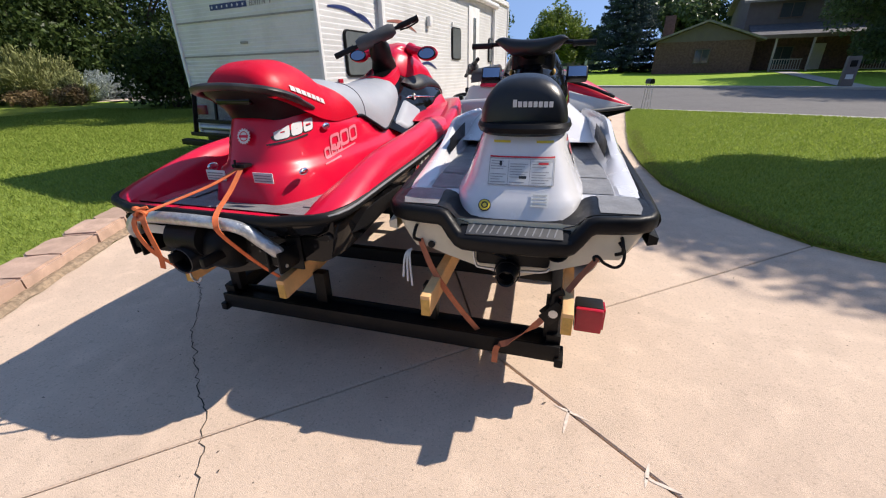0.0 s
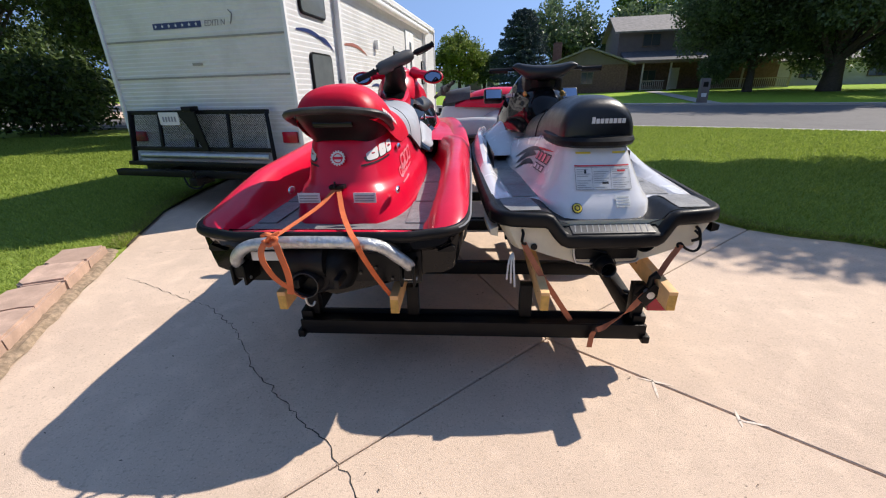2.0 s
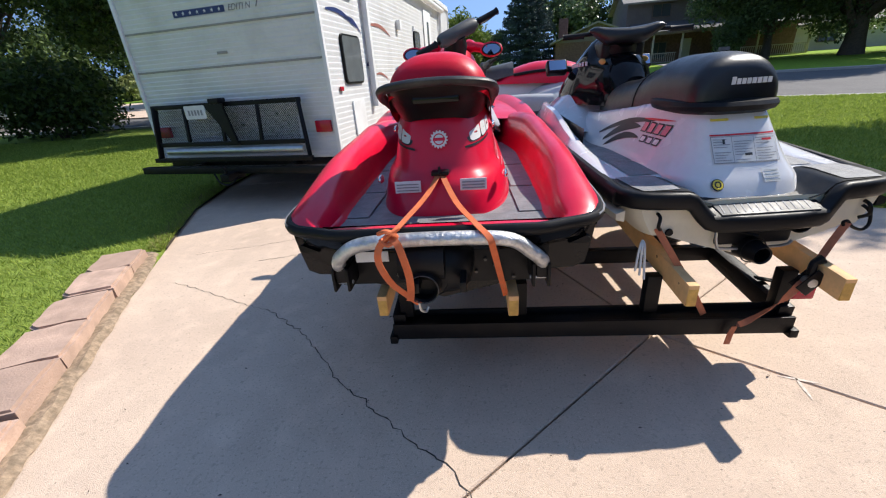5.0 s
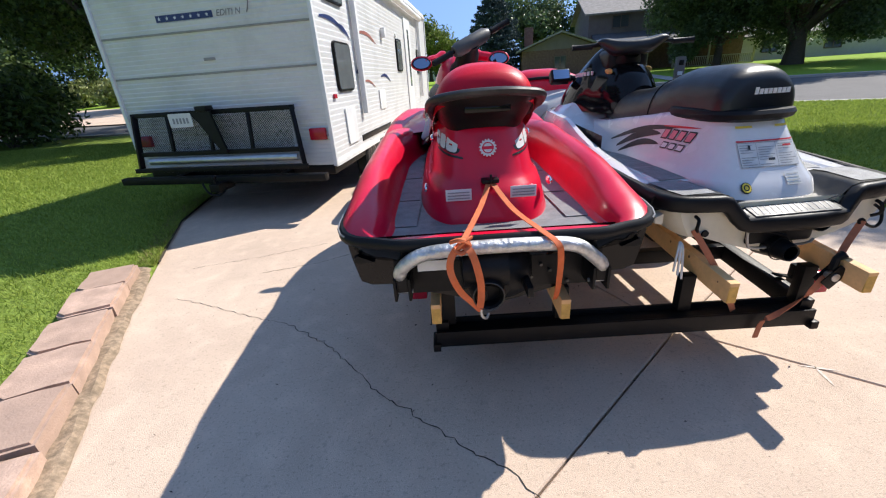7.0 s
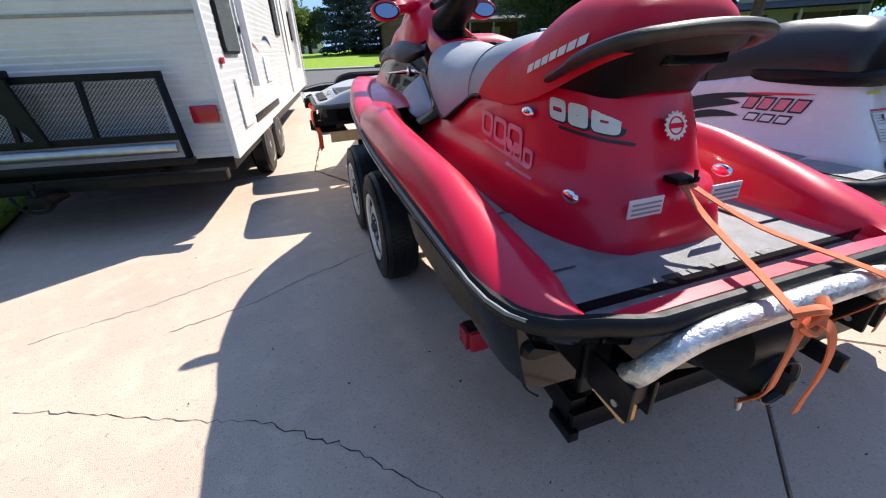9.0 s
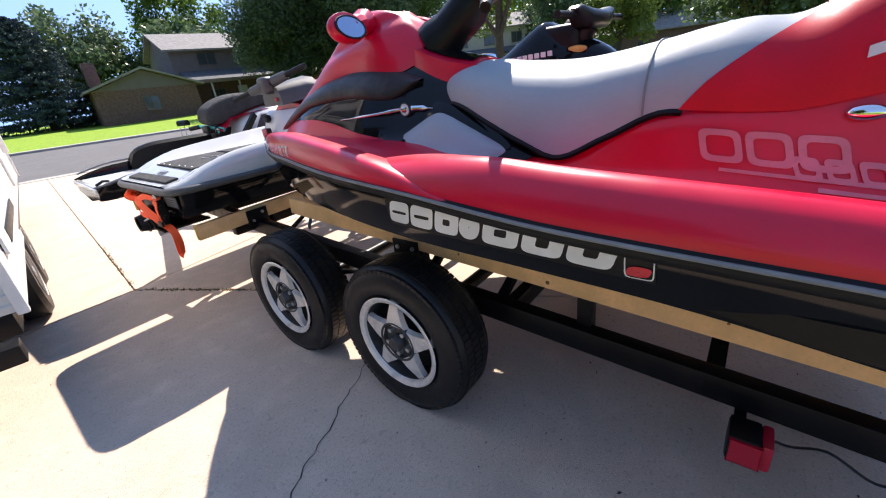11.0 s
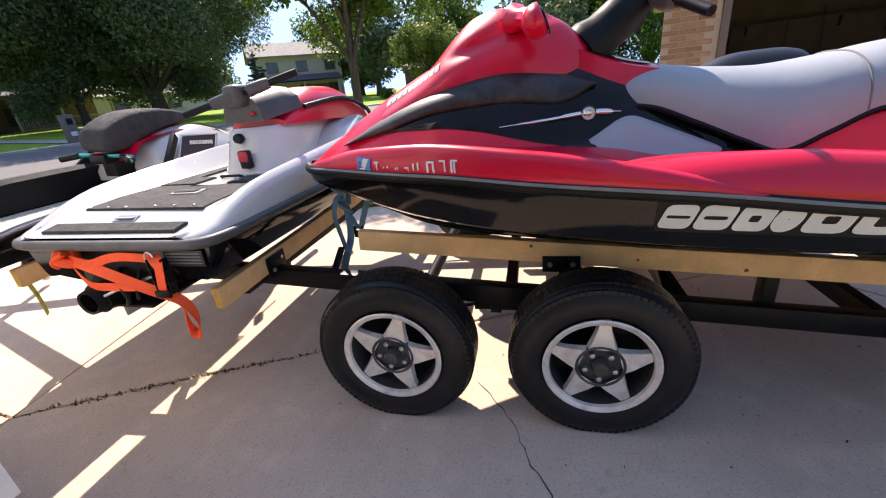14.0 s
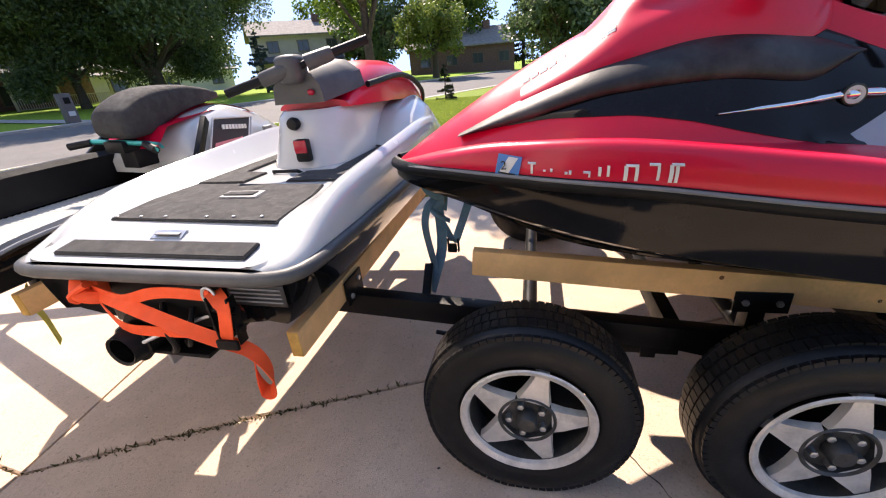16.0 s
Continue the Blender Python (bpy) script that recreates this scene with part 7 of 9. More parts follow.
        part("decal_frame", ring_bm(lambda u, v: (side * (hx(0.745 - 0.062 * u, lo(0.745) - 0.006 + 0.08 * v) + 0.005), 0.745 - 0.062 * u, lo(0.745) - 0.006 + 0.08 * v), slot=(0.9, 0.93), p=7), M_DECAL, plate, smooth=False)
        part("decal_tip", ring_bm(lambda u, v: (side * (hx(0.745 - 0.05 * u, lo(0.745) + 0.028 * v) + 0.0055), 0.745 - 0.05 * u - 0.01 * v, lo(0.745) + 0.028 * v), slot=(0.05, 0.05), p=3), M_INKR, plate, smooth=False)
        # hood wordmark
        def cowl_skin(y, z):
            if y > 2.455:
                return red_hood_x(y, z)
            zb, h = curve_at(CB, y), curve_at(CH, y)
            u = max(0.0, min(0.98, (z - zb) / (h - zb)))
            return max(red_hood_x(y, z), (red_hood_x(y, zb) + 0.006) * (1 - u * u) ** 0.75)

        for k in range(10):
            a = 2.205 + k * 0.0255
            lo_ = [(y, 1.372 - 0.476 * (y - 2.27)) for y in (2.1, 2.6)]
            hi_ = [(y, 1.400 - 0.476 * (y - 2.27)) for y in (2.1, 2.6)]
            part("decal_block", band_bm(side, a, a + 0.021, lo_, hi_, cowl_skin, 0.006, 4, 4), M_DECAL, s, smooth=False)
        # registration sticker and peeling marks
        gx = lambda y, z: max(red_hood_x(y, z) + 0.004, shoulder_x(y, z)) + 0.001
        lean = lambda y: 0.10 * (y - 2.5)

        def patch(y0, y1, z0, z1, slant, lift, mat, name, parent, label="", n=6):
            rows = []
            for u in steps(0, 1, n):
                row = []
                for v in steps(0, 1, n):
                    z = z0 + (z1 - z0) * v
                    y = y0 + (y1 - y0) * u - slant * v
                    z += lean(y)
                    row.append((side * (gx(y, z) + lift), y, z))
                rows.append(row)
            return part(name, grid_bm(rows), mat, parent, label, smooth=False)

        st = patch(2.46, 2.525, 1.066, 1.124, 0.012, 0.003, M_BLUE, "registration_sticker", s, "blue and white registration sticker")
        rows = []
        for u in steps(0, 1, 7):
            y0, z0 = 2.523 - 0.03 * u, 1.070 + 0.05 * u
            rows.append([(side * (gx(y, z0 + lean(y)) + 0.0042), y, z0 + lean(y)) for y in steps(y0 - 0.008, y0 - 0.034, 4)])
        part("sticker_band", grid_bm(rows), M_LABEL, st, "white slanting band", smooth=False)
        patch(2.468, 2.515, 1.070, 1.075, 0.0, 0.0046, M_INKB, "print_line", st)
        if side < 0:
            lettering("21", M_INKB, st, Matrix(((0, 0, -1, -(gx(2.49, 1.095) + 0.006)), (-1, 0, 0, 2.508), (0, 1, 0, 1.084), (0, 0, 0, 1))), 0.034, 0.0005)
        y = 2.44
        for k, (w, h, dz) in enumerate(((0.03, 0.04, 0), (0.028, 0.012, 0.008), (0, 0, 0), (0.03, 0.014, 0.004), (0.022, 0.02, 0), (0.03, 0.034, 0.004), (0, 0, 0), (0.036, 0.05, -0.004), (0.03, 0.05, 0), (0.034, 0.056, -0.004))):
            if w:
                base, top = 1.076 + dz, 1.076 + dz + h * 0.80
                part("peeling_mark", band_bm(side, y - w * (0.95 - 0.3 * (k % 3 == 0)), y - w * (0.75 - 0.3 * (k % 3 == 0)), [(0, base), (3, base)], [(0, top), (3, top)], gx, 0.004, 4, 4), M_DECAL, s, "peeling silver registration mark")
                if k % 2 == 0 or h > 0.045:
                    part("peeling_mark", band_bm(side, y - w * 0.9, y - w * 0.2, [(0, top - 0.007), (3, top - 0.007)], [(0, top), (3, top)], gx, 0.005, 4, 4), M_DECAL, s)
                if k % 2 == 1:
                    part("peeling_mark", band_bm(side, y - w * 0.35, y - w * 0.12, [(0, base), (3, base)], [(0, top - 0.004), (3, top - 0.004)], gx, 0.004, 4, 4), M_DECAL, s)
            y -= w + 0.012
    # model decals on the seat base and seat back
    def base_x(y, z):
        hw = curve_at([(0.825, 0.315), (0.90, 0.297), (0.975, 0.275), (0.99, 0.258), (1.10, 0.232), (1.24, 0.21)], z)
        rr = curve_at([(0.825, -0.045), (0.945, -0.012), (0.99, 0.03), (1.10, 0.07), (1.24, 0.14)], z)
        q = min(0.985, abs(y - (rr + 1.62) / 2) / ((1.62 - rr) / 2))
        return hw * (1 - q ** 3.4) ** (1 / 3.4)
    for side in (-1, 1):
        for y0, z0, w, h, mt, fall, slot in ((0.295, 1.158, 0.205, 0.052, M_DECAL, 0.14, (0.36, 0.28)), (0.66, 1.075, 0.29, 0.076, M_PINK, 0.10, (0.66, 0.62)), (0.47, 1.022, 0.17, 0.05, M_PINK, 0.10, (0.6, 0.5))):
            d0 = part("side_decal", on_side(grid_bm([[(side, y, z0 - h * 0.62 + zz + (y - y0) * fall) for zz in (-0.012, -0.004)] for y in steps(y0 - w - 0.02, y0 - 0.04, 10)]), base_x, 0.004), M_INKB if mt is M_DECAL else M_PINK, s)
            for k in range(3):
                a = y0 - k * w / 3
                def spot(u, v):
                    y = a - (w / 3 - 0.008) * u + 0.02 * v
                    z = z0 + (v - 0.5) * h + (y - y0) * fall
                    return (side * (base_x(y, z) + 0.005), y, z)
                part("decal_block", ring_bm(spot, slot=(slot if mt is M_PINK else ((0.55, 0.2), (0.05, 0.05), (0.3, 0.12))[k]), p=5), mt, d0, smooth=False)
                if mt is M_DECAL:
                    def spot2(u, v):
                        x, y, z = spot(-0.12 + 1.24 * u, -0.1 + 1.2 * v)
                        return (x - side * 0.002, y, z)
                    part("decal_shade", ring_bm(spot2, slot=(0.05, 0.05), p=4), M_INKB, d0, smooth=False)
        def seat_x(y, z):
            t_, b_, s_ = curve_at(T, y), curve_at(B, y), curve_at(S, y)
            q = max(0.0, min(0.98, (z - s_) / (t_ - s_)))
            sn = q ** (2.3 / 2)
            return b_ * math.sqrt(max(0.0, 1 - sn * sn)) ** (2 / 2.6)
        for k in range(7):
            a = 0.405 - k * 0.034
            part("decal_block", on_side(grid_bm([[(side, y, 1.243 + zz - (y - 0.40) * 0.32) for zz in steps(0, 0.022, 3)] for y in steps(a - 0.028, a, 4)]), seat_x, 0.009), M_DECAL, s, smooth=False)
    # sponsons
    for side in (-1, 1):
        rows = []
        for u in steps(0, 1, 18):
            y = 0.72 - u * 0.92
            hgt = 0.075 * math.sin(math.pi * min(1, 0.1 + 1.2 * u) / 2)
            zc = 0.815 - 0.035 * u
            end = 1 - 0.8 * max(0.0, (u - 0.68) / 0.32) ** 1.6
            hgt *= end
            ex = 0.045 * min(1, u * 3) - 0.06 * (1 - end)
            rows.append([(side * (0.53 + ex * 0.2), y, zc + hgt), (side * (0.545 + ex), y, zc + hgt * 0.5), (side * (0.55 + ex), y, zc - hgt * 0.5), (side * (0.53 + ex * 0.4), y, zc - hgt), (side * 0.47, y, zc - hgt * 0.9)])
        part("sponson", grid_bm(rows, cap1=True), M_BLACKP, s, "dark blue-black side sponson")
    # stern: pump, nozzle, ride plate, reboarding bar
    ph = part("pump_housing", lathe_bm([(-0.32, 0.07), (-0.30, 0.085), (-0.2, 0.095), (-0.02, 0.10)], 20, "y", True), M_BLACKP, s)
    ph.location = (-0.04, 0, 0.70)
    nz = part("jet_nozzle", lathe_bm([(-0.32, 0.06), (-0.40, 0.055), (-0.41, 0.062), (-0.40, 0.068), (-0.30, 0.085)], 20, "y"), M_BLACKP, s, "black jet nozzle")
    nz.location = (-0.055, 0.04, 0.685)
    nz.scale = (0.84, 1.0, 0.84)
    nr = part("nozzle_ring", tube_bm([(0.054 * math.cos(a), 0, 0.054 * math.sin(a)) for a in steps(0, 6.2832, 24)], 0.002, 6, cap=False), M_HUB, s, "bare metal nozzle ring")
    nr.location = (-0.055, -0.372, 0.685)
    rb = part("reverse_bucket", lathe_bm([(-0.085, 0.03), (-0.08, 0.075), (0.08, 0.075), (0.085, 0.03)], 18, "x", True), M_BLACKP, s, "black reverse bucket")
    rb.location = (-0.06, -0.28, 0.76)
    for x in (-0.36, 0.36):
        part("bar_mount", box_bm(x - 0.022, x + 0.022, -0.31, -0.24, 0.685, 0.75, 0.01), M_BLACKP, s)
    # added black sheet stands in for the shaded gap round the pump
    part("transom_plate", box_bm(-0.40, 0.40, -0.197, -0.189, 0.62, 0.83, 0.003), M_RUBBER, s)
    part("makers_label", box_bm(-0.30, -0.18, -0.292, -0.288, 0.76, 0.80, 0.001), M_LABEL, s)
    for x, z in ((0.13, 0.665), (0.165, 0.715), (0.20, 0.69), (0.27, 0.64), (-0.17, 0.66)):
        bo = part("bolt", lathe_bm([(-0.01, 0.001), (-0.01, 0.006), (0.0, 0.007)], 8, "y"), M_HUB, s)
        bo.location = (x, -0.20, z)
    part("pump_shroud", grid_bm([plan_ring(z, rear, -0.1, hw, 32, 2.6) for z, rear, hw in ((0.60, -0.24, 0.085), (0.65, -0.31, 0.11), (0.72, -0.33, 0.125), (0.78, -0.31, 0.12), (0.82, -0.26, 0.10))], closed=True, cap0=True, cap1=True), M_BLACKP, s, "rounded black pump shroud")
    for x in (-0.075, 0.085):
        part("shroud_arm", box_bm(x - 0.012, x + 0.012, -0.40, -0.26, 0.685, 0.725, 0.008), M_BLACKP, s)
    for x in (-0.36, 0.355):
        for dx in (-0.026, 0.026):
            part("bar_bracket", box_bm(x + dx - 0.006, x + dx + 0.006, -0.32, -0.20, 0.655, 0.745, 0.006), M_STEEL, s)
        part("bracket_pin", tube_bm([(x - 0.036, -0.285, 0.68), (x + 0.036, -0.285, 0.68)], 0.008, 8), M_GALV, s)
    part("reboarding_bar", tube_bm([(-0.36, -0.26, 0.72), (-0.365, -0.295, 0.755), (-0.34, -0.315, 0.80), (-0.27, -0.328, 0.842), (-0.12, -0.336, 0.858), (0.12, -0.336, 0.858), (0.25, -0.328, 0.842), (0.32, -0.315, 0.79), (0.36, -0.295, 0.745), (0.355, -0.26, 0.71)], 0.025, 12, smooth_steps=5), M_FOIL, s, "foil-wrapped rear step bar")
    return s


red_watercraft()


def strap(label, pts, w, side, mat, name="strap"):
    t = thing(name, label, "strap", pts[0])
    off = Vector(pts[0])
    part("webbing", ribbon_bm([Vector(p) - off for p in pts], w, side), mat, t)
    return t


strap("faded orange tie-down strap over the red watercraft's stern", [(-0.66, 0.0, 1.0), (-0.70, -0.12, 0.95), (-0.765, -0.30, 0.912), (-0.80, -0.385, 0.895)], 0.020, (1, 0.2, 0), M_ORANGE)
strap("faded orange strap drawn down from the knot to its hook", [(-0.80, -0.40, 0.90), (-0.832, -0.415, 0.865), (-0.838, -0.415, 0.81), (-0.81, -0.40, 0.73), (-0.765, -0.36, 0.655), (-0.735, -0.33, 0.605)], 0.023, (1, 0.1, 0.25), M_ORANGE)
strap("faded orange strap end hanging from the step bar", [(-0.80, -0.40, 0.90), (-0.772, -0.422, 0.885), (-0.755, -0.432, 0.84), (-0.742, -0.43, 0.77), (-0.742, -0.425, 0.71), (-0.748, -0.425, 0.675)], 0.024, (1, 0.1, 0), M_ORANGE)
kn = thing("strap_knot", "knotted faded orange strap on the step bar", "strap", (-0.80, -0.395, 0.90))
part("knot", join_bm(tube_bm([(-0.03, 0.0, 0.008), (0.0, -0.02, 0.022), (0.028, -0.01, 0.0), (0.0, -0.02, -0.024), (-0.025, -0.01, -0.008)], 0.012, 7, flat=0.6, smooth_steps=4), tube_bm([(-0.02, -0.01, -0.02), (0.01, -0.02, 0.012), (0.035, 0.0, 0.022)], 0.010, 7, flat=0.6, smooth_steps=4)), M_ORANGE, kn)
strap("faded orange tie-down strap over the red watercraft's stern", [(-0.65, 0.0, 1.0), (-0.59, -0.16, 0.93), (-0.52, -0.31, 0.897), (-0.48, -0.37, 0.872), (-0.465, -0.366, 0.82), (-0.435, -0.26, 0.66), (-0.41, -0.15, 0.525)], 0.022, (1, 0.2, 0), M_ORANGE)
hk = thing("strap_hook", "small steel hook at the strap's end", "hook", (-0.735, -0.33, 0.60))
part("rod", tube_bm([(0, 0, 0.01), (0.004, 0.0, -0.02), (0.02, 0.01, -0.035), (0.03, 0.02, -0.02)], 0.005, 7, smooth_steps=4), M_GALV, hk)

# ---- white and black watercraft beside the red one ----


def hull_rows(ys, W, R, C, K, drop=0.02):
    rows = []
    for y in ys:
        w, r, c, k = (curve_at(q, y) for q in (W, R, C, K))
        half = [(w * (0.985 - 0.10 * u ** 1.5), r - drop + (c - r + drop) * u) for u in steps(0, 1, 8)]
        half += [(w * 0.86, c - 0.018), (w * 0.72, c - (c - k) * 0.16)]
        half += [(w * 0.72 * (1 - u), c - (c - k) * (0.2 + 0.8 * u ** 0.9)) for u in steps(0, 1, 6)]
        rows.append([(x, y, z) for x, z in half] + [(-x, y, z) for x, z in half[::-1][1:]])
    return rows


def saddle(T, B, S, y0, y1, n=60, m=29, p=2.6, q=2.3):
    rows = []
    for y in steps(y0, y1, n):
        t_, b_, s_ = curve_at(T, y), curve_at(B, y), curve_at(S, y)
        rows.append([(b_ * math.copysign(abs(math.cos(a)) ** (2 / p), math.cos(a)), y, s_ + (t_ - s_) * abs(math.sin(a)) ** (2 / q)) for a in (math.pi * k / (m - 1) for k in range(m))])
    return rows


def sweep_bm(path, depth, height, r=0.018):
    """A rounded-rectangle moulding swept along a path in plan, standing upright."""
    pts = [Vector(p) for p in path]
    ring = rounded(depth, height, min(r, depth * 0.45, height * 0.45), 4)
    rows = []
    for i, p in enumerate(pts):
        d = pts[min(i + 1, len(pts) - 1)] - pts[max(i - 1, 0)]
        d.z *= 0.35
        d.normalize()
        out = Vector((d.y, -d.x, 0)).normalized()
        up = out.cross(d) * -1
        if up.z < 0:
            up.negate()
        rows.append([p + out * a + up * b for a, b in ring])
    return grid_bm(rows, closed=True, cap0=True, cap1=True)


def black_seat_watercraft():
    s = thing("white_watercraft", "pearl white personal watercraft with a long black seat", "watercraft", (0.595, 0, 0), 3.8)
    W = [(0.02, 0.47), (0.05, 0.495), (0.1, 0.51), (0.5, 0.525), (1.2, 0.53), (1.7, 0.49), (2.1, 0.39), (2.4, 0.26), (2.6, 0.12), (2.68, 0.02)]
    R = [(0.0, 0.855), (1.0, 0.925), (2.0, 1.0), (2.68, 1.06)]
    C = [(0.0, 0.72), (1.0, 0.78), (2.0, 0.86), (2.4, 0.93), (2.68, 1.02)]
    K = [(0.0, 0.585), (1.0, 0.65), (1.8, 0.70), (2.3, 0.82), (2.68, 1.01)]
    ys = [0.02, 0.035, 0.05, 0.075, 0.1] + steps(0.15, 2.55, 40) + [2.6, 2.64, 2.66, 2.68]
    part("hull", grid_bm(hull_rows(ys, W, R, C, K), cap0=True), M_CREAM, s, "cream lower hull")
    # side decks, rising to white gunwales with the footwell inside
    FL = [(0.02, -0.03), (0.25, -0.03), (0.262, 0.010), (0.30, 0.010), (0.8, -0.012), (1.2, -0.05), (1.9, -0.06)]
    for side in (-1, 1):
        rows = []
        for y in [q for q in ys if q < 1.9]:
            w, r = curve_at(W, y), curve_at(R, y)
            g = curve_at([(0.02, 0.012), (0.3, 0.02), (0.7, 0.04), (1.0, 0.085), (1.3, 0.15), (1.9, 0.12)], y)
            fl = r + curve_at(FL, y)
            row = [(w, r - 0.01), (w - 0.004, r + g * 0.5), (w - 0.03, r + g * 0.95), (w - 0.055, r + g), (w - 0.075, r + g * 0.85), (w - 0.10, fl + 0.01), (w - 0.112, fl), (0.24, fl)]
            rows.append([(side * x, y, z) for x, z in row])
        part("side_deck", grid_bm(rows), M_PEARL, s, "pearl white side deck")
        for a, b in ((0.285, 0.52), (0.534, 0.98), (0.994, 1.42)):
            mat_rows = []
            for y in steps(a, b, 8):
                w, r = curve_at(W, y), curve_at(R, y)
                fl = r + curve_at(FL, y) + 0.004
                x0 = curve_at([(0.0, 0.28), (0.2, 0.255), (1.4, 0.235)], y)
                mat_rows.append([(side * x, y, fl) for x in (x0 - 0.02, x0 + 0.05, w - 0.116)])
            part("traction_mat", grid_bm(mat_rows), M_MAT, s, "dark grey footwell mat")
        part("side_pad", grid_bm([[(side * (curve_at(W, y) - 0.10 + 0.004), y, curve_at(R, y) + dz) for dz in (0.02, 0.06, 0.11)] for y in steps(0.85, 1.35, 9)]), M_BLACKP, s, "black pad on the gunwale's inner side")
        part("bumper", tube_bm([(side * (curve_at(W, y) + 0.004), y, curve_at(R, y) - 0.016) for y in ys if y > 0.09], [0.034] * 30 + [0.026] * 20, 10, flat=1.2), M_RUBBER, s, "black rubber side bumper")
        part("corner_pad", grid_bm([[(side * x, y, z) for x, y, z in r_] for r_ in (
            ((0.495, 0.045, 0.886), (0.40, 0.022, 0.887), (0.30, 0.012, 0.886), (0.268, 0.012, 0.876), (0.225, 0.01, 0.834), (0.185, 0.01, 0.822)),
            ((0.505, 0.12, 0.890), (0.40, 0.10, 0.889), (0.30, 0.09, 0.888), (0.272, 0.08, 0.878), (0.232, 0.07, 0.838), (0.185, 0.07, 0.826)),
            ((0.505, 0.20, 0.893), (0.40, 0.185, 0.891), (0.31, 0.175, 0.890), (0.285, 0.165, 0.880), (0.25, 0.14, 0.852), (0.19, 0.13, 0.836)),
            ((0.495, 0.265, 0.888), (0.40, 0.262, 0.887), (0.31, 0.262, 0.886), (0.28, 0.25, 0.880), (0.25, 0.22, 0.866), (0.19, 0.20, 0.85)))]), M_BLACKP, s, "black moulded stern corner pad")
        part("traction_mat", grid_bm([[(side * x, y, z) for x in (x0, (x0 + x1) / 2, x1)] for y, z, x0, x1 in ((0.03, 0.8895, 0.315, 0.455), (0.10, 0.8925, 0.315, 0.475), (0.19, 0.8945, 0.325, 0.48), (0.258, 0.8905, 0.322, 0.478))]), M_MAT, s, "grey traction mat on the stern corner")
        rows = []
        for u in steps(0, 1, 10):
            rows.append([(side * (0.505 + 0.045 * math.sin(math.pi * u * 0.7) * f), 0.62 - 0.56 * u, 0.80 - 0.015 * u + dz) for f, dz in ((0.0, 0.018), (1.0, 0.004), (0.95, -0.022), (0.0, -0.03))])
        part("sponson", grid_bm(rows, cap0=True, cap1=True), M_CREAM if side < 0 else M_BLACKP, s, "narrow side sponson")
        part("transom_hook", tube_bm([(side * 0.40, 0.01, 0.80), (side * 0.40, -0.015, 0.79), (side * 0.405, -0.02, 0.755), (side * 0.385, 0.0, 0.735)], 0.007, 7, smooth_steps=4), M_STEEL, s, "black tie-down hook")
    half = [(0.517, 0.32, 0.862), (0.518, 0.16, 0.856), (0.508, 0.085, 0.853), (0.485, 0.045, 0.852), (0.44, 0.02, 0.851), (0.37, 0.008, 0.850), (0.30, 0.0, 0.849), (0.276, -0.004, 0.840), (0.245, -0.014, 0.800), (0.218, -0.026, 0.770), (0.195, -0.034, 0.761), (0.10, -0.044, 0.759)]
    part("stern_bumper", sweep_bm([(-x, y, z) for x, y, z in half] + [(0.0, -0.046, 0.759)] + half[::-1], 0.052, 0.070, 0.020), M_BLACKP, s, "moulded black stern bumper stepping down in the middle")
    part("stern_step", grid_bm([[(x, y, z) for x in steps(-0.215, 0.215, 9)] for y, z in ((-0.06, 0.786), (-0.05, 0.796), (0.05, 0.822), (0.085, 0.83))]), M_BLACKP, s, "black stern step")
    grip = part("step_grip", beam_bm((0, -0.05, 0.797), (0, 0.055, 0.8245), 0.37, 0.007, 0.002), M_CHAR, s, "grey textured step pad")
    for k_ in range(13):
        x = -0.162 + 0.027 * k_
        part("grip_rib", beam_bm((x - 0.010, -0.042, 0.8025), (x + 0.010, 0.046, 0.8255), 0.005, 0.003, 0), M_GREYP, grip, smooth=False)
    part("deck", grid_bm([[(x, y, z) for x in steps(-0.42, 0.42, 7)] for y, z in ((0.15, 0.852), (0.5, 0.86), (1.6, 0.9))]), M_MAT, s)
    # seat pedestal
    PR = [(0.80, 0.055), (0.84, 0.075), (0.885, 0.10), (0.92, 0.127), (0.98, 0.165), (1.06, 0.21), (1.13, 0.25)]
    PH = [(0.80, 0.27), (0.84, 0.282), (0.885, 0.29), (0.92, 0.268), (0.98, 0.242), (1.06, 0.213), (1.13, 0.192)]
    rings = [plan_ring(z, curve_at(PR, z), 1.62, curve_at(PH, z), 220, 5.0) for z in (0.80, 0.84, 0.865, 0.885, 0.90, 0.92, 0.95, 0.98, 1.02, 1.06, 1.10, 1.13)] + [plan_ring(1.165, 0.28, 1.62, 0.178, 220, 5.0), plan_ring(1.18, 0.33, 1.62, 0.16, 220, 5.0)]
    bm = grid_bm(rings, closed=True, cap1=True)
    for v in bm.verts:
        v.co.z = min(v.co.z, curve_at([(0.2, 1.2), (0.6, 1.165), (0.81, 1.13), (1.1, 1.09), (1.34, 1.06), (1.6, 1.05)], v.co.y))
    part("pedestal", bm, M_PEARL, s, "pearl white seat pedestal with graphics")
    T = [(0.262, 1.30), (0.275, 1.325), (0.32, 1.355), (0.42, 1.37), (0.6, 1.366), (0.7, 1.35), (0.82, 1.312), (0.96, 1.278), (1.1, 1.256), (1.3, 1.245), (1.45, 1.25)]
    B = [(0.262, 0.14), (0.275, 0.162), (0.33, 0.182), (0.6, 0.18), (1.0, 0.178), (1.25, 0.165), (1.45, 0.13)]
    S = [(0.262, 1.185), (0.36, 1.165), (0.6, 1.14), (0.81, 1.105), (1.1, 1.062), (1.34, 1.035), (1.45, 1.03)]
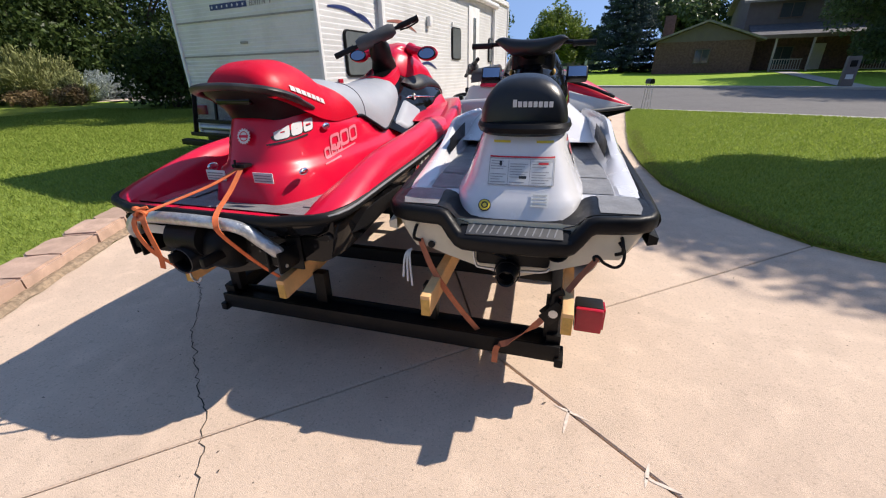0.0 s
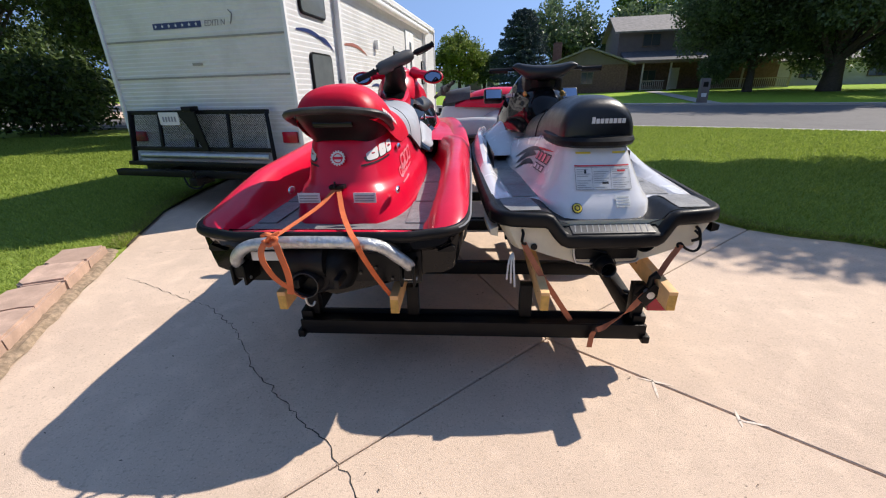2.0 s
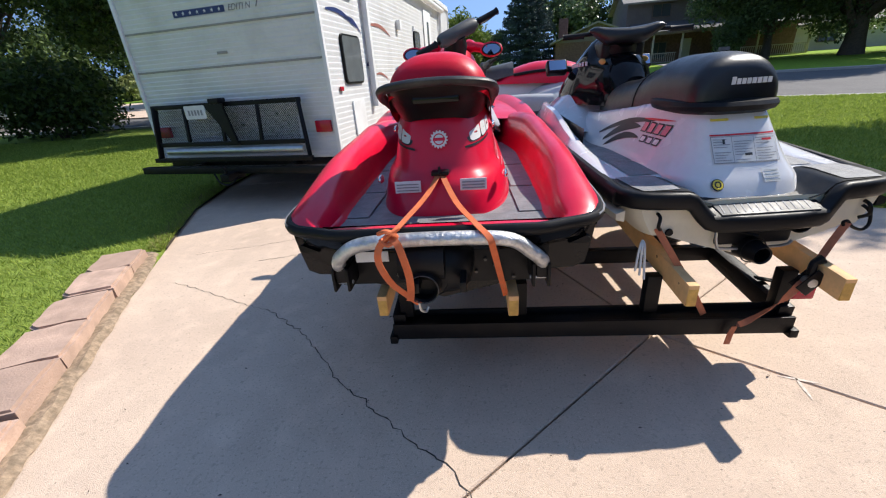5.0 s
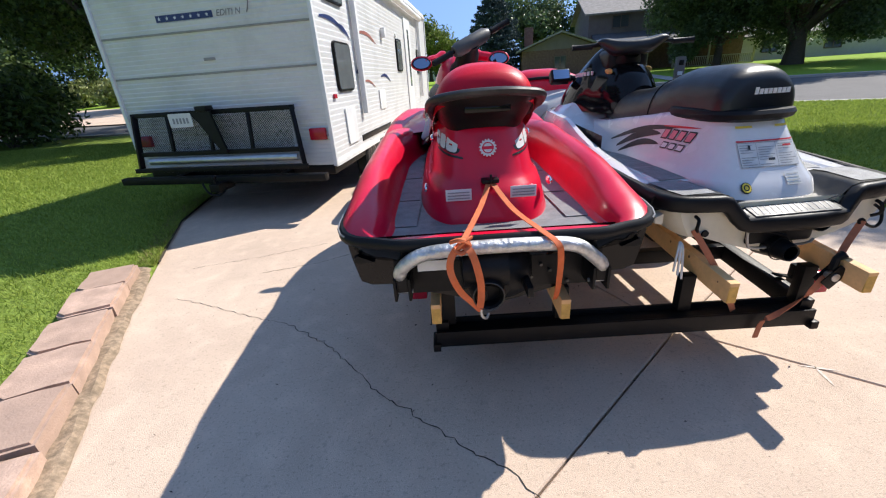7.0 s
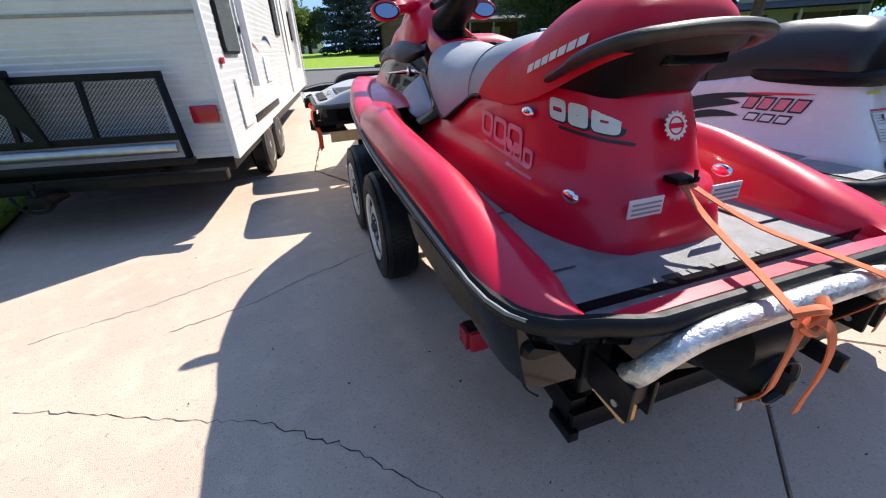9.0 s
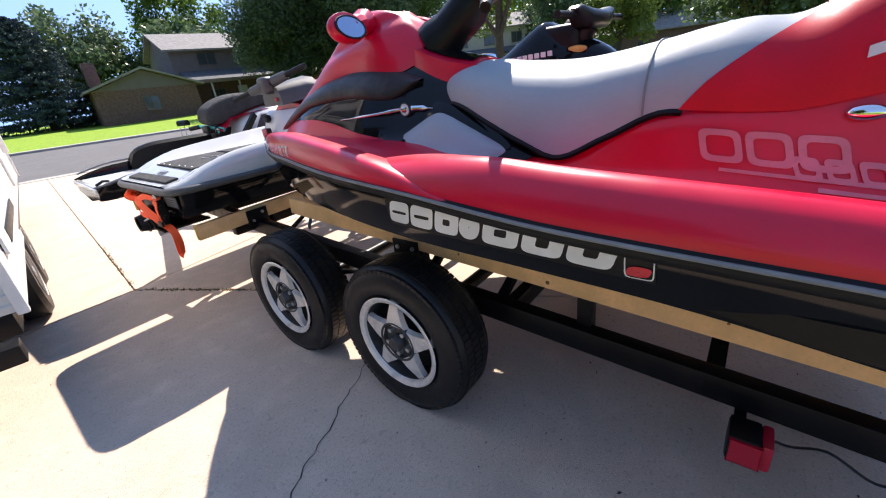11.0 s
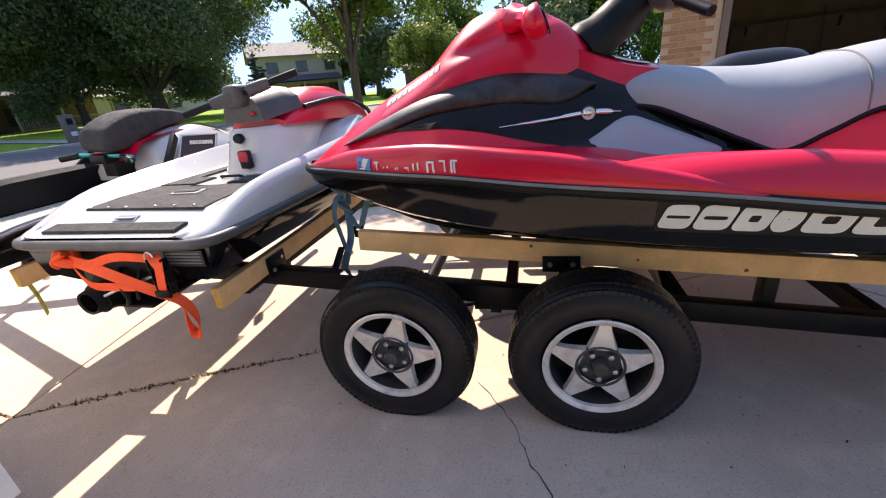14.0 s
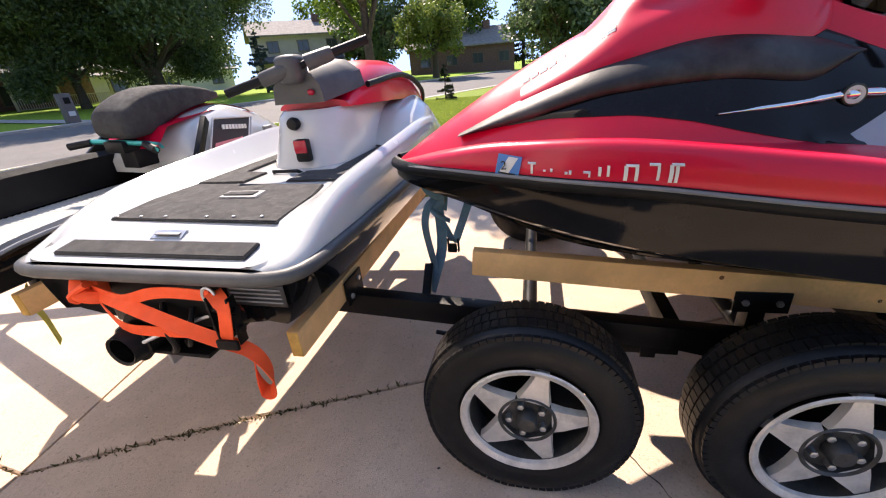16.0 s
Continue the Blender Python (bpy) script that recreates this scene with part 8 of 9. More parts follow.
    part("seat", grid_bm(saddle(T, B, S, 0.262, 1.45, 80), cap0=True), M_BLACKSEAT, s, "black vinyl bench seat")
    part("seat_seam", tube_bm([(x * 1.004, y, z + 0.002) for x, y, z in saddle(T, B, S, 0.84, 0.85, 2)[0]], 0.004, 5, cap=False), M_BLACKP, s)
    part("grab_rail", grid_bm([plan_ring(z, rear, 0.72, hw, 44, 3.0) for z, rear, hw in ((1.13, 0.24, 0.18), (1.145, 0.205, 0.198), (1.165, 0.195, 0.205), (1.18, 0.205, 0.2), (1.187, 0.25, 0.185))], closed=True, cap1=True), M_BLACKP, s, "black moulded rear grab rail")
    for k_ in range(8):
        x = -0.045 + k_ * 0.0205
        part("seat_print", box_bm(x, x + 0.0155, 0.2585, 0.2635, 1.243, 1.265 if k_ else 1.272, 0.0005), M_LABEL, s, smooth=False)
    def tilt_bm(bm, side):
        bm.transform(Matrix.Translation((side * 0.32, 1.92, 1.352)) @ Matrix.Rotation(radians(-29), 4, "X"))
        return bm
    # hood and black cowl
    H = [(1.3, 0.94), (1.45, 1.02), (1.58, 1.15), (1.75, 1.30), (1.95, 1.29), (2.2, 1.22), (2.5, 1.11), (2.68, 1.06)]
    rows = []
    for y in steps(1.3, 2.68, 38):
        w, r, h = curve_at(W, y), curve_at(R, y), curve_at(H, y)
        half = [(w * (1 - u) ** 0.7, r + (h - r) * u) for u in steps(0, 1, 14)]
        rows.append([(-x, y, z) for x, z in half] + [(x, y, z) for x, z in half[::-1][1:]])
    part("hood", grid_bm(rows, cap0=True), M_PEARL, s, "pearl white hood")
    rows = []
    CT = [(1.22, 1.27), (1.3, 1.355), (1.42, 1.42), (1.55, 1.455), (1.62, 1.525), (1.67, 1.545), (1.74, 1.515), (1.93, 1.395), (2.05, 1.34), (2.2, 1.265), (2.3, 1.20)]
    CB = [(1.22, 0.09), (1.34, 0.14), (1.6, 0.2), (1.9, 0.235), (2.1, 0.2), (2.3, 0.06)]
    for y in steps(1.22, 2.3, 40):
        t_, b_ = curve_at(CT, y), curve_at(CB, y)
        z0 = 1.10
        rows.append([(b_ * math.copysign(abs(math.cos(a)) ** 0.7, math.cos(a)) * (1.25 - 0.25 * math.sin(a)), y, z0 + (t_ - z0) * math.sin(a) ** 0.75) for a in steps(0, math.pi, 19)])
    def cowl_half(y, z):
        s_ = max(0.0, min(1.0, (z - 1.10) / (curve_at(CT, y) - 1.10))) ** (1 / 0.75)
        return curve_at(CB, y) * math.sqrt(1 - s_ * s_) ** 0.7 * (1.25 - 0.25 * s_)
    part("cowl", grid_bm(rows, cap0=True), M_BLACKG, s, "glossy black front cowl")
    for side in (-1, 1):
        for k_ in range(8):
            y = 1.85 - k_ * 0.035
            lx = side * (cowl_half(y - 0.014, 1.35) + 0.003)
            part("cowl_print", box_bm(lx - 0.004, lx + 0.004, y - 0.027, y, 1.335 + 0.002 * k_, 1.362 + 0.002 * k_, 0.0005), M_LABEL, s, smooth=False)
        part("cowl_badge", ball_bm((side * cowl_half(1.46, 1.365), 1.46, 1.367), (0.012, 0.06, 0.020), 14), M_WOODEND, s, "brass-toned oval vent")
        part("mirror_arm", tube_bm([(side * 0.2, 1.92, 1.33), (side * 0.27, 1.93, 1.345)], 0.022, 8), M_BLACKP, s)
        mr = part("mirror", tilt_bm(box_bm(-0.078, 0.078, -0.03, 0.045, -0.052, 0.052, 0.02, 3), side), M_BLACKP, s, "black rectangular mirror housing")
        part("mirror_glass", tilt_bm(box_bm(-0.064, 0.064, -0.034, -0.029, -0.038, 0.038, 0.002), side), M_MIRROR, mr, "mirror glass")
    part("gauge_pod", box_bm(-0.14, 0.14, 1.45, 1.68, 1.36, 1.505, 0.045, 3), M_BLACKP, s)
    part("steering_neck", tube_bm([(0.0, 1.58, 1.36), (-0.01, 1.50, 1.44), (-0.015, 1.43, 1.50)], [0.13, 0.10, 0.075], 12, smooth_steps=3), M_BLACKP, s)
    # handlebar with its wide padded cover
    A, Bv = Vector((-0.403, 1.48, 1.529)), Vector((0.367, 1.344, 1.528))
    d = Bv - A
    fwd = Vector((0, 0, 1)).cross(d).normalized()
    part("handlebar", tube_bm([A, A + d * 0.3 + Vector((0, 0, 0.01)), A + d * 0.7 + Vector((0, 0, 0.01)), Bv], 0.013, 8), M_BLACKP, s)
    rows = []
    for u in steps(0.21, 0.79, 19):
        c = abs(u - 0.5) / 0.29
        p = A + d * u
        top = 1.588 - 0.03 * (1 - c ** 2) - 0.03 * max(0.0, c - 0.85) / 0.15
        low = 1.462 + 0.085 * max(0.0, (c - 0.5) / 0.5)
        dep = 0.035 + 0.045 * (1 - c ** 2)
        rows.append([Vector((p.x, p.y, 0)) + fwd * dep * math.copysign(abs(math.cos(a)) ** 0.7, math.cos(a)) + Vector((0, 0, (top + low) / 2 + (top - low) / 2 * math.copysign(abs(math.sin(a)) ** 0.7, math.sin(a)))) for a in steps(0, 2 * math.pi * 19 / 20, 20)])
    part("bar_pad", grid_bm(rows, closed=True, cap0=True, cap1=True), M_BLACKSEAT, s, "wide black padded handlebar cover")
    for a, b in ((0.0, 0.17), (0.83, 1.0)):
        part("grip", tube_bm([A + d * a, A + d * (a + 0.01), A + d * (b - 0.01), A + d * b], [0.02, 0.018, 0.018, 0.021], 10), M_RUBBER, s)
    part("lever", tube_bm([A + d * 0.16 + Vector((0, 0.04, 0)), A + d * 0.08 + Vector((0, 0.06, 0))], 0.006, 6), M_STEEL, s)

    # pedestal graphics: warning label, round sticker, swept stripes, model blocks
    def rear_y(z):
        return curve_at(PR, z)

    def rear_patch(x0, x1, z0, z1, mat, name, lift=0.003, label="", parent=s):
        rows = []
        for z in steps(z0, z1, 6):
            row = []
            for x in steps(x0, x1, 15):
                q = min(0.995, abs(x) / curve_at(PH, z))
                yc, hy = (rear_y(z) + 1.62) / 2, (1.62 - rear_y(z)) / 2
                row.append((x, yc - hy * (1 - q ** 5) ** 0.2 - lift, z + lift * 0.5))
            rows.append(row)
        return part(name, grid_bm(rows), mat, parent, label)

    lb = rear_patch(-0.125, 0.14, 0.948, 1.048, M_LABEL, "warning_label", 0.003, "pale printed warning label")
    rear_patch(-0.125, 0.14, 1.049, 1.055, M_INKR, "label_rule", 0.003, "", lb)
    for a, b, z0, z1 in ((-0.125, 0.14, 0.948, 0.950), (-0.125, 0.14, 1.044, 1.046), (-0.125, -0.123, 0.95, 1.044), (0.138, 0.14, 0.95, 1.044), (-0.046, -0.0445, 0.95, 1.044), (0.042, 0.0435, 0.95, 1.044)):
        rear_patch(a, b, z0, z1, M_INK, "label_border", 0.005, "", lb)
    for k_ in range(9):
        for i_, (a, b) in enumerate(((-0.118, -0.054), (-0.038, 0.034), (0.051, 0.131))):
            if (k_ * 3 + i_ * 2) % 7 not in (5,):
                rear_patch(a, b - 0.012 * ((k_ * 5 + i_) % 3), 0.957 + k_ * 0.0096, 0.9592 + k_ * 0.0096, M_INK, "print_line", 0.0052, "", lb)
    rear_patch(-0.083, -0.073, 1.018, 1.036, M_INKB, "label_mark", 0.0058, "", lb)
    rear_patch(0.0, 0.03, 0.972, 0.982, M_INKB, "label_mark", 0.0058, "", lb)
    rear_patch(0.075, 0.115, 1.024, 1.032, M_INKR, "label_mark", 0.0058, "", lb)
    for a in (-0.115, 0.06):
        rear_patch(a, a + 0.07, 1.105, 1.114, M_YELLOW, "caution_strip", 0.003)
    st = rear_patch(0.055, 0.125, 0.875, 0.925, M_DECAL, "worn_label", 0.004, "worn grey label")
    for k_ in range(4):
        rear_patch(0.062, 0.118, 0.880 + 0.011 * k_, 0.884 + 0.011 * k_, M_RIB, "print_line", 0.0055, "", st)
    rs = part("round_sticker", lathe_bm([(0, 0.026), (-0.002, 0.025), (-0.002, 0.001)], 24, "y"), M_INKB, s, "round black and yellow sticker")
    rs.matrix_local = Matrix.Translation((-0.13, rear_y(0.875) - 0.001, 0.875)) @ Matrix.Rotation(radians(-32), 4, "X") @ Matrix.Rotation(radians(4), 4, "Z")
    part("sticker_ring", lathe_bm([(-0.003, 0.022), (-0.0035, 0.021), (-0.0035, 0.015), (-0.003, 0.0145)], 24, "y"), M_YELLOW, rs)
    part("sticker_mark", lathe_bm([(-0.003, 0.009), (-0.0035, 0.001)], 10, "y"), M_YELLOW, rs)

    def ped_x(y, z):
        hw = curve_at(PH, z)
        r = rear_y(z)
        yc, hy = (r + 1.62) / 2, (1.62 - r) / 2
        q = min(0.99, abs(y - yc) / hy)
        return hw * (1 - q ** 5) ** 0.2

    def swoosh(side, y0, z0, y1, z1, h, mat, bow=0.03):
        rows = []
        for u in steps(0, 1, 22):
            w = h * math.sin(math.pi * min(1, 0.06 + 0.94 * u)) ** 0.7
            y, z = y0 + (y1 - y0) * u, z0 + (z1 - z0) * u + bow * math.sin(math.pi * u)
            rows.append([(side, y, z - w / 2), (side, y, z), (side, y, z + w / 2)])
        bm = grid_bm(rows)
        for v in bm.verts:
            v.co.x = side * (ped_x(v.co.y, v.co.z) + 0.003)
        part("side_graphic", bm, mat, s, "swept black and pink graphic")

    for side in (-1, 1):
        swoosh(side, 1.10, 0.965, 0.50, 1.09, 0.028, M_INKB)
        swoosh(side, 1.00, 0.94, 0.62, 1.05, 0.045, M_INKB)
        swoosh(side, 0.95, 0.915, 0.60, 1.0, 0.035, M_INKB)
        swoosh(side, 0.62, 1.09, 0.36, 1.10, 0.010, M_INKR, 0.0)
        for row, (n, w, h, z) in enumerate(((4, 0.05, 0.052, 1.03), (3, 0.05, 0.034, 0.985))):
            for k_ in range(n):
                a = 0.61 - 0.03 * row - k_ * (w + 0.010)
                for lift, sh, mt in ((0.0035, 0.0, M_INKB), (0.005, 0.006, M_DECAL if row else M_PINK)):
                    bm = grid_bm([[(side, y - 0.3 * zz, z + zz) for zz in steps(sh, h - sh, 3)] for y in steps(a - w + sh, a - sh, 3)])
                    for v in bm.verts:
                        v.co.x = side * (ped_x(v.co.y, v.co.z) + lift)
                    part("decal_block", bm, mt, s, smooth=False)
    # stern machinery
    part("pump_tunnel", box_bm(-0.15, 0.15, 0.002, 0.4, 0.645, 0.745, 0.02), M_BLACKP, s, "dark pump tunnel")
    part("tunnel_rim", tube_bm([(-0.16, 0.0, 0.73), (-0.15, -0.004, 0.655), (-0.11, -0.006, 0.635), (0.11, -0.006, 0.635), (0.15, -0.004, 0.655)], 0.006, 6, smooth_steps=3), M_GALV, s, "bare metal tunnel rim")
    nz = part("jet_nozzle", lathe_bm([(-0.05, 0.044), (-0.055, 0.052), (-0.04, 0.058), (0.02, 0.07), (0.1, 0.09)], 20, "y"), M_BLACKP, s, "black steering nozzle")
    nz.matrix_local = Matrix.Translation((-0.017, -0.03, 0.632)) @ Matrix.Diagonal((0.68, 1, 0.68, 1))
    part("nozzle_bore", lathe_bm([(0, 0.055), (0.001, 0.001)], 16, "y"), M_BLACKG, nz)
    part("nozzle_clamp", tube_bm([(0.075 * math.cos(a), 0.0, 0.075 * math.sin(a)) for a in steps(0, 6.283, 20)], 0.004, 5, cap=False), M_BLACKP, nz)
    part("steering_rod", tube_bm([(-0.12, 0.0, 0.72), (-0.02, -0.04, 0.70)], 0.006, 6), M_STEEL, s)
    ex = part("exhaust_outlet", lathe_bm([(0.005, 0.001), (0.004, 0.038), (-0.01, 0.042), (-0.012, 0.047), (0.02, 0.05)], 18, "y"), M_BLACKP, s)
    ex.location = (0.172, 0.005, 0.732)
    for v in ((-0.34, 0.715),):
        dp = part("drain_plug", lathe_bm([(-0.008, 0.014), (0, 0.016)], 12, "y", True), M_RUBBER, s)
        dp.location = (v[0], 0.015, v[1])
    return s


black_seat_watercraft()
# tie-downs at its stern
strap("faded rust-coloured tie-down strap to the trailer beam", [(0.205, -0.01, 0.735), (0.27, -0.05, 0.62), (0.36, -0.05, 0.48), (0.46, -0.01, 0.32)], 0.026, (0.8, 0, 0.6), M_RUST)
strap("faded rust-coloured ratchet strap to the trailer beam", [(0.915, -0.01, 0.728), (0.86, -0.035, 0.655), (0.79, -0.07, 0.55), (0.71, -0.09, 0.44), (0.61, -0.075, 0.33), (0.56, -0.07, 0.29), (0.55, -0.065, 0.20)], 0.026, (0.7, 0, 0.7), M_RUST)
hk = thing("strap_hook", "long black coated steel strap hook", "hook", (0.96, 0.0, 0.74))
part("rod", tube_bm([(0.025, 0.03, 0.045), (0.045, 0.012, 0.02), (0.045, 0.0, -0.025), (0.02, -0.005, -0.045), (-0.02, -0.008, -0.03), (-0.045, -0.01, -0.005), (-0.06, -0.01, -0.01), (-0.05, -0.01, -0.03)], 0.006, 8, smooth_steps=4), M_STEEL, hk)
rt = thing("ratchet", "dark steel ratchet buckle on the strap", "ratchet", (0.775, -0.09, 0.52))
part("frame", join_bm(box_bm(-0.05, 0.05, -0.022, -0.016, -0.03, 0.03, 0.004), box_bm(-0.05, 0.05, 0.016, 0.022, -0.03, 0.03, 0.004)), M_STEEL, rt)
part("spool", tube_bm([(0, -0.025, 0), (0, 0.025, 0)], 0.018, 10), M_GALV, rt)
part("handle", tube_bm([(0.02, 0, 0.02), (0.06, 0, 0.05), (0.09, 0, 0.04)], [0.016, 0.014, 0.02], 8), M_STEEL, rt)
rt.matrix_world = Matrix.Translation((0.775, -0.09, 0.52)) @ Matrix.Rotation(radians(-50), 4, "Y")
for k in range(3):
    fr = thing("strap_end", "frayed pale strap threads hanging at the bunk", "strap", (0.16, 0.0, 0.62), group="frayed threads")
    part("thread", tube_bm([(0, 0, 0.06), (0.01 * k - 0.02, -0.03, 0.04), (0.02 * k - 0.03, -0.04, -0.06 - 0.02 * k)], 0.005, 5, smooth_steps=4), M_LABEL, fr)

# ---- the pair carried crosswise ahead ----


def seatless_watercraft():
    s = thing("white_red_watercraft", "white and red watercraft with its seat removed, loaded crosswise", "watercraft", (-1.345, 3.50, 0), -91)
    W = [(0.0, 0.43), (0.015, 0.465), (0.05, 0.49), (0.12, 0.505), (0.6, 0.515), (1.4, 0.51), (1.8, 0.46), (2.15, 0.36), (2.45, 0.22), (2.65, 0.10), (2.74, 0.02)]
    R = [(0.0, 0.905), (1.0, 0.905), (1.8, 0.94), (2.74, 1.01)]
    C = [(0.0, 0.755), (1.5, 0.77), (2.2, 0.86), (2.74, 0.98)]
    K = [(0.0, 0.69), (1.5, 0.70), (2.2, 0.81), (2.74, 0.975)]
    ys = [0.0, 0.008, 0.02, 0.05, 0.09] + steps(0.14, 2.6, 42) + [2.65, 2.7, 2.74]
    part("hull", grid_bm(hull_rows([0.035] + ys[3:], W, R, C, K, 0.012), cap0=True), M_BLACKG, s, "glossy black lower hull")
    part("stern_lip", grid_bm([[(x, y, z) for x in steps(-0.43, 0.43, 5)] for y, z in ((0.0, 0.895), (0.06, 0.893))]), M_BLACKP, s)
    line = [(-curve_at(W, y) - 0.002, y, curve_at(R, y) - 0.004) for y in ys]
    part("rub_rail", tube_bm(line[::-1] + [(x, -0.012, 0.901) for x in steps(-0.36, 0.36, 7)] + [(-p[0], p[1], p[2]) for p in line], 0.021, 10, cap=False), M_CHAR, s, "dark grey rubber rub rail")
    def fl_at(y):
        return curve_at(R, y) + curve_at([(0.0, 0.024), (0.09, 0.036), (0.2, 0.075), (0.6, 0.08), (1.75, 0.07)], y)

    # deck tub: flat stern, walls rising to the gunwales
    rows = []
    for y in [q for q in ys if q < 1.75]:
        w, r = curve_at(W, y), curve_at(R, y)
        g = curve_at([(0.0, 0.022), (0.1, 0.05), (0.22, 0.10), (0.4, 0.145), (0.7, 0.17), (1.3, 0.20), (1.75, 0.16)], y)
        fl = fl_at(y)
        tw = curve_at([(0.0, 0.05), (0.12, 0.11), (0.35, 0.165), (1.75, 0.17)], y)
        half = [(w - 0.002, r + 0.008), (w - 0.006, r + g * 0.5), (w - 0.018, r + g * 0.8), (w - 0.036, r + g * 0.96), (w - 0.055, r + g), (w - 0.078, r + g - (r + g - fl) * 0.12), (w - tw * 0.85, fl + (r + g - fl) * 0.16), (w - tw, fl + 0.006), (w - tw - 0.03, fl)]
        half += [(x, fl) for x in steps(w - tw - 0.07, 0, 5)]
        rows.append([(x, y, z) for x, z in half] + [(-x, y, z) for x, z in half[::-1][1:]])
    part("deck", grid_bm(rows), M_WHITEG, s, "white moulded deck")

    def pad(poly, mat, name, label, lift=0.009):
        bm = outline_bm(poly, 0.0, lift, 0.003)
        for v in bm.verts:
            v.co.z += fl_at(v.co.y)
        return part(name, bm, mat, s, label)

    pad([(-0.30, 0.205), (0.35, 0.185), (0.335, 0.42), (0.30, 0.56), (-0.31, 0.60), (-0.33, 0.40)], M_MATB, "traction_mat", "dark grey deck mat")
    for side in (-1, 1):
        pad([(side * 0.10, 0.62), (side * 0.325, 0.62), (side * 0.32, 1.30), (side * 0.235, 1.30), (side * 0.22, 0.80), (side * 0.10, 0.78)], M_MATB, "traction_mat", "dark grey footwell mat")
        for k in range(3):
            part("mat_snap", ball_bm((side * (0.08 + 0.1 * k), 0.215, fl_at(0.215) + 0.011), (0.006, 0.006, 0.003), 8), M_GALV, s)
    pad([(-0.34, 0.035), (0.34, 0.035), (0.34, 0.105), (-0.34, 0.105)], M_MATB, "stern_pad", "long dark grey stern grip pad", 0.012)
    h1 = pad([(-0.06, 0.118), (0.06, 0.118), (0.06, 0.155), (-0.06, 0.155)], M_GALV, "latch_plate", "small metal latch plate", 0.005)
    part("latch_slot", box_bm(-0.045, 0.045, 0.126, 0.147, fl_at(0.137) + 0.0055, fl_at(0.137) + 0.008, 0.001), M_GREYP, h1)
    h2 = pad([(-0.03, 0.39), (0.13, 0.39), (0.12, 0.47), (-0.04, 0.47)], M_GREYP, "floor_latch", "grey recessed floor latch", 0.014)
    part("latch_lever", box_bm(-0.02, 0.10, 0.41, 0.45, fl_at(0.43) + 0.014, fl_at(0.43) + 0.018, 0.002), M_MATB, h2)
    # pedestal left bare by the missing seat
    rings = [plan_ring(z, rear, 2.0, hw, 48, 3.4) for z, rear, hw in ((0.88, 0.82, 0.235), (0.95, 0.85, 0.225), (1.05, 0.895, 0.205), (1.14, 0.93, 0.19), (1.20, 0.95, 0.18), (1.225, 0.98, 0.165))]
    part("pedestal", grid_bm(rings, closed=True, cap1=True), M_WHITEG, s, "bare white pedestal")
    lamp = part("fuel_switch", box_bm(0.018, 0.085, 0.845, 0.885, 1.015, 1.115, 0.012), M_BLACKP, s, "black and red switch plate")
    part("switch_lens", box_bm(0.022, 0.081, 0.838, 0.856, 1.055, 1.112, 0.008), M_REDLENS, lamp, "red upper half")
    kb = part("knob", lathe_bm([(-0.03, 0.001), (-0.028, 0.024), (-0.01, 0.03), (0.01, 0.026)], 16, "y"), M_RUBBER, s, "round black knob")
    kb.location = (-0.005, 0.93, 1.175)
    part("lift_handle", tube_bm([(-0.07, 0.80, 0.975), (-0.06, 0.77, 0.995), (0.06, 0.77, 0.995), (0.07, 0.80, 0.975)], 0.008, 7), M_BLACKP, s)
    # hood
    Hc = [(1.15, 1.26), (1.25, 1.34), (1.4, 1.40), (1.6, 1.432), (1.8, 1.43), (2.0, 1.385), (2.2, 1.30), (2.4, 1.20), (2.6, 1.09), (2.74, 1.02)]
    HW = [(1.15, 0.19), (1.5, 0.25), (1.9, 0.26), (2.2, 0.235), (2.5, 0.16), (2.74, 0.02)]
    rows, base = [], []
    for y in steps(1.12, 2.74, 40):
        h, w = curve_at(Hc, y), curve_at(HW, y)
        z0 = curve_at([(1.12, 1.22), (1.7, 1.20), (2.3, 1.10), (2.74, 1.0)], y)
        rows.append([(w * math.copysign(abs(math.cos(a)) ** 0.65, math.cos(a)), y, z0 + (h - z0) * math.sin(a) ** 0.8) for a in steps(0, math.pi, 23)])
    part("hood", grid_bm(rows, cap0=True), M_RED, s, "red upper hood")
    part("hood_groove", tube_bm([(sx * (curve_at(HW, y) + 0.004), y, curve_at([(1.12, 1.29), (1.7, 1.335), (2.2, 1.24), (2.6, 1.09)], y)) for sx in (-1,) for y in steps(1.3, 2.55, 18)], 0.016, 7), M_BLACKP, s, "black hood groove")
    part("hood_groove", tube_bm([(curve_at(HW, y) + 0.004, y, curve_at([(1.12, 1.29), (1.7, 1.335), (2.2, 1.24), (2.6, 1.09)], y)) for y in steps(1.3, 2.55, 18)], 0.016, 7), M_BLACKP, s, "black hood groove")
    rows = []
    for y in steps(1.3, 2.74, 30):
        w, r = curve_at(W, y), curve_at(R, y)
        z1 = curve_at([(1.3, 1.0), (1.6, 1.17), (1.9, 1.205), (2.3, 1.12), (2.74, 1.012)], y)
        ww = min(w, curve_at(HW, y) + 0.01)
        half = [(w, r), (w - 0.01, r + (z1 - r) * 0.3), (w + (ww - w) * 0.5, r + (z1 - r) * 0.72), (ww, z1), (0, z1 + 0.01)]
        rows.append([(-x, y, z) for x, z in half] + [(x, y, z) for x, z in half[::-1][1:]])
    part("bow_deck", grid_bm(rows), M_WHITEG, s, "white bow deck")
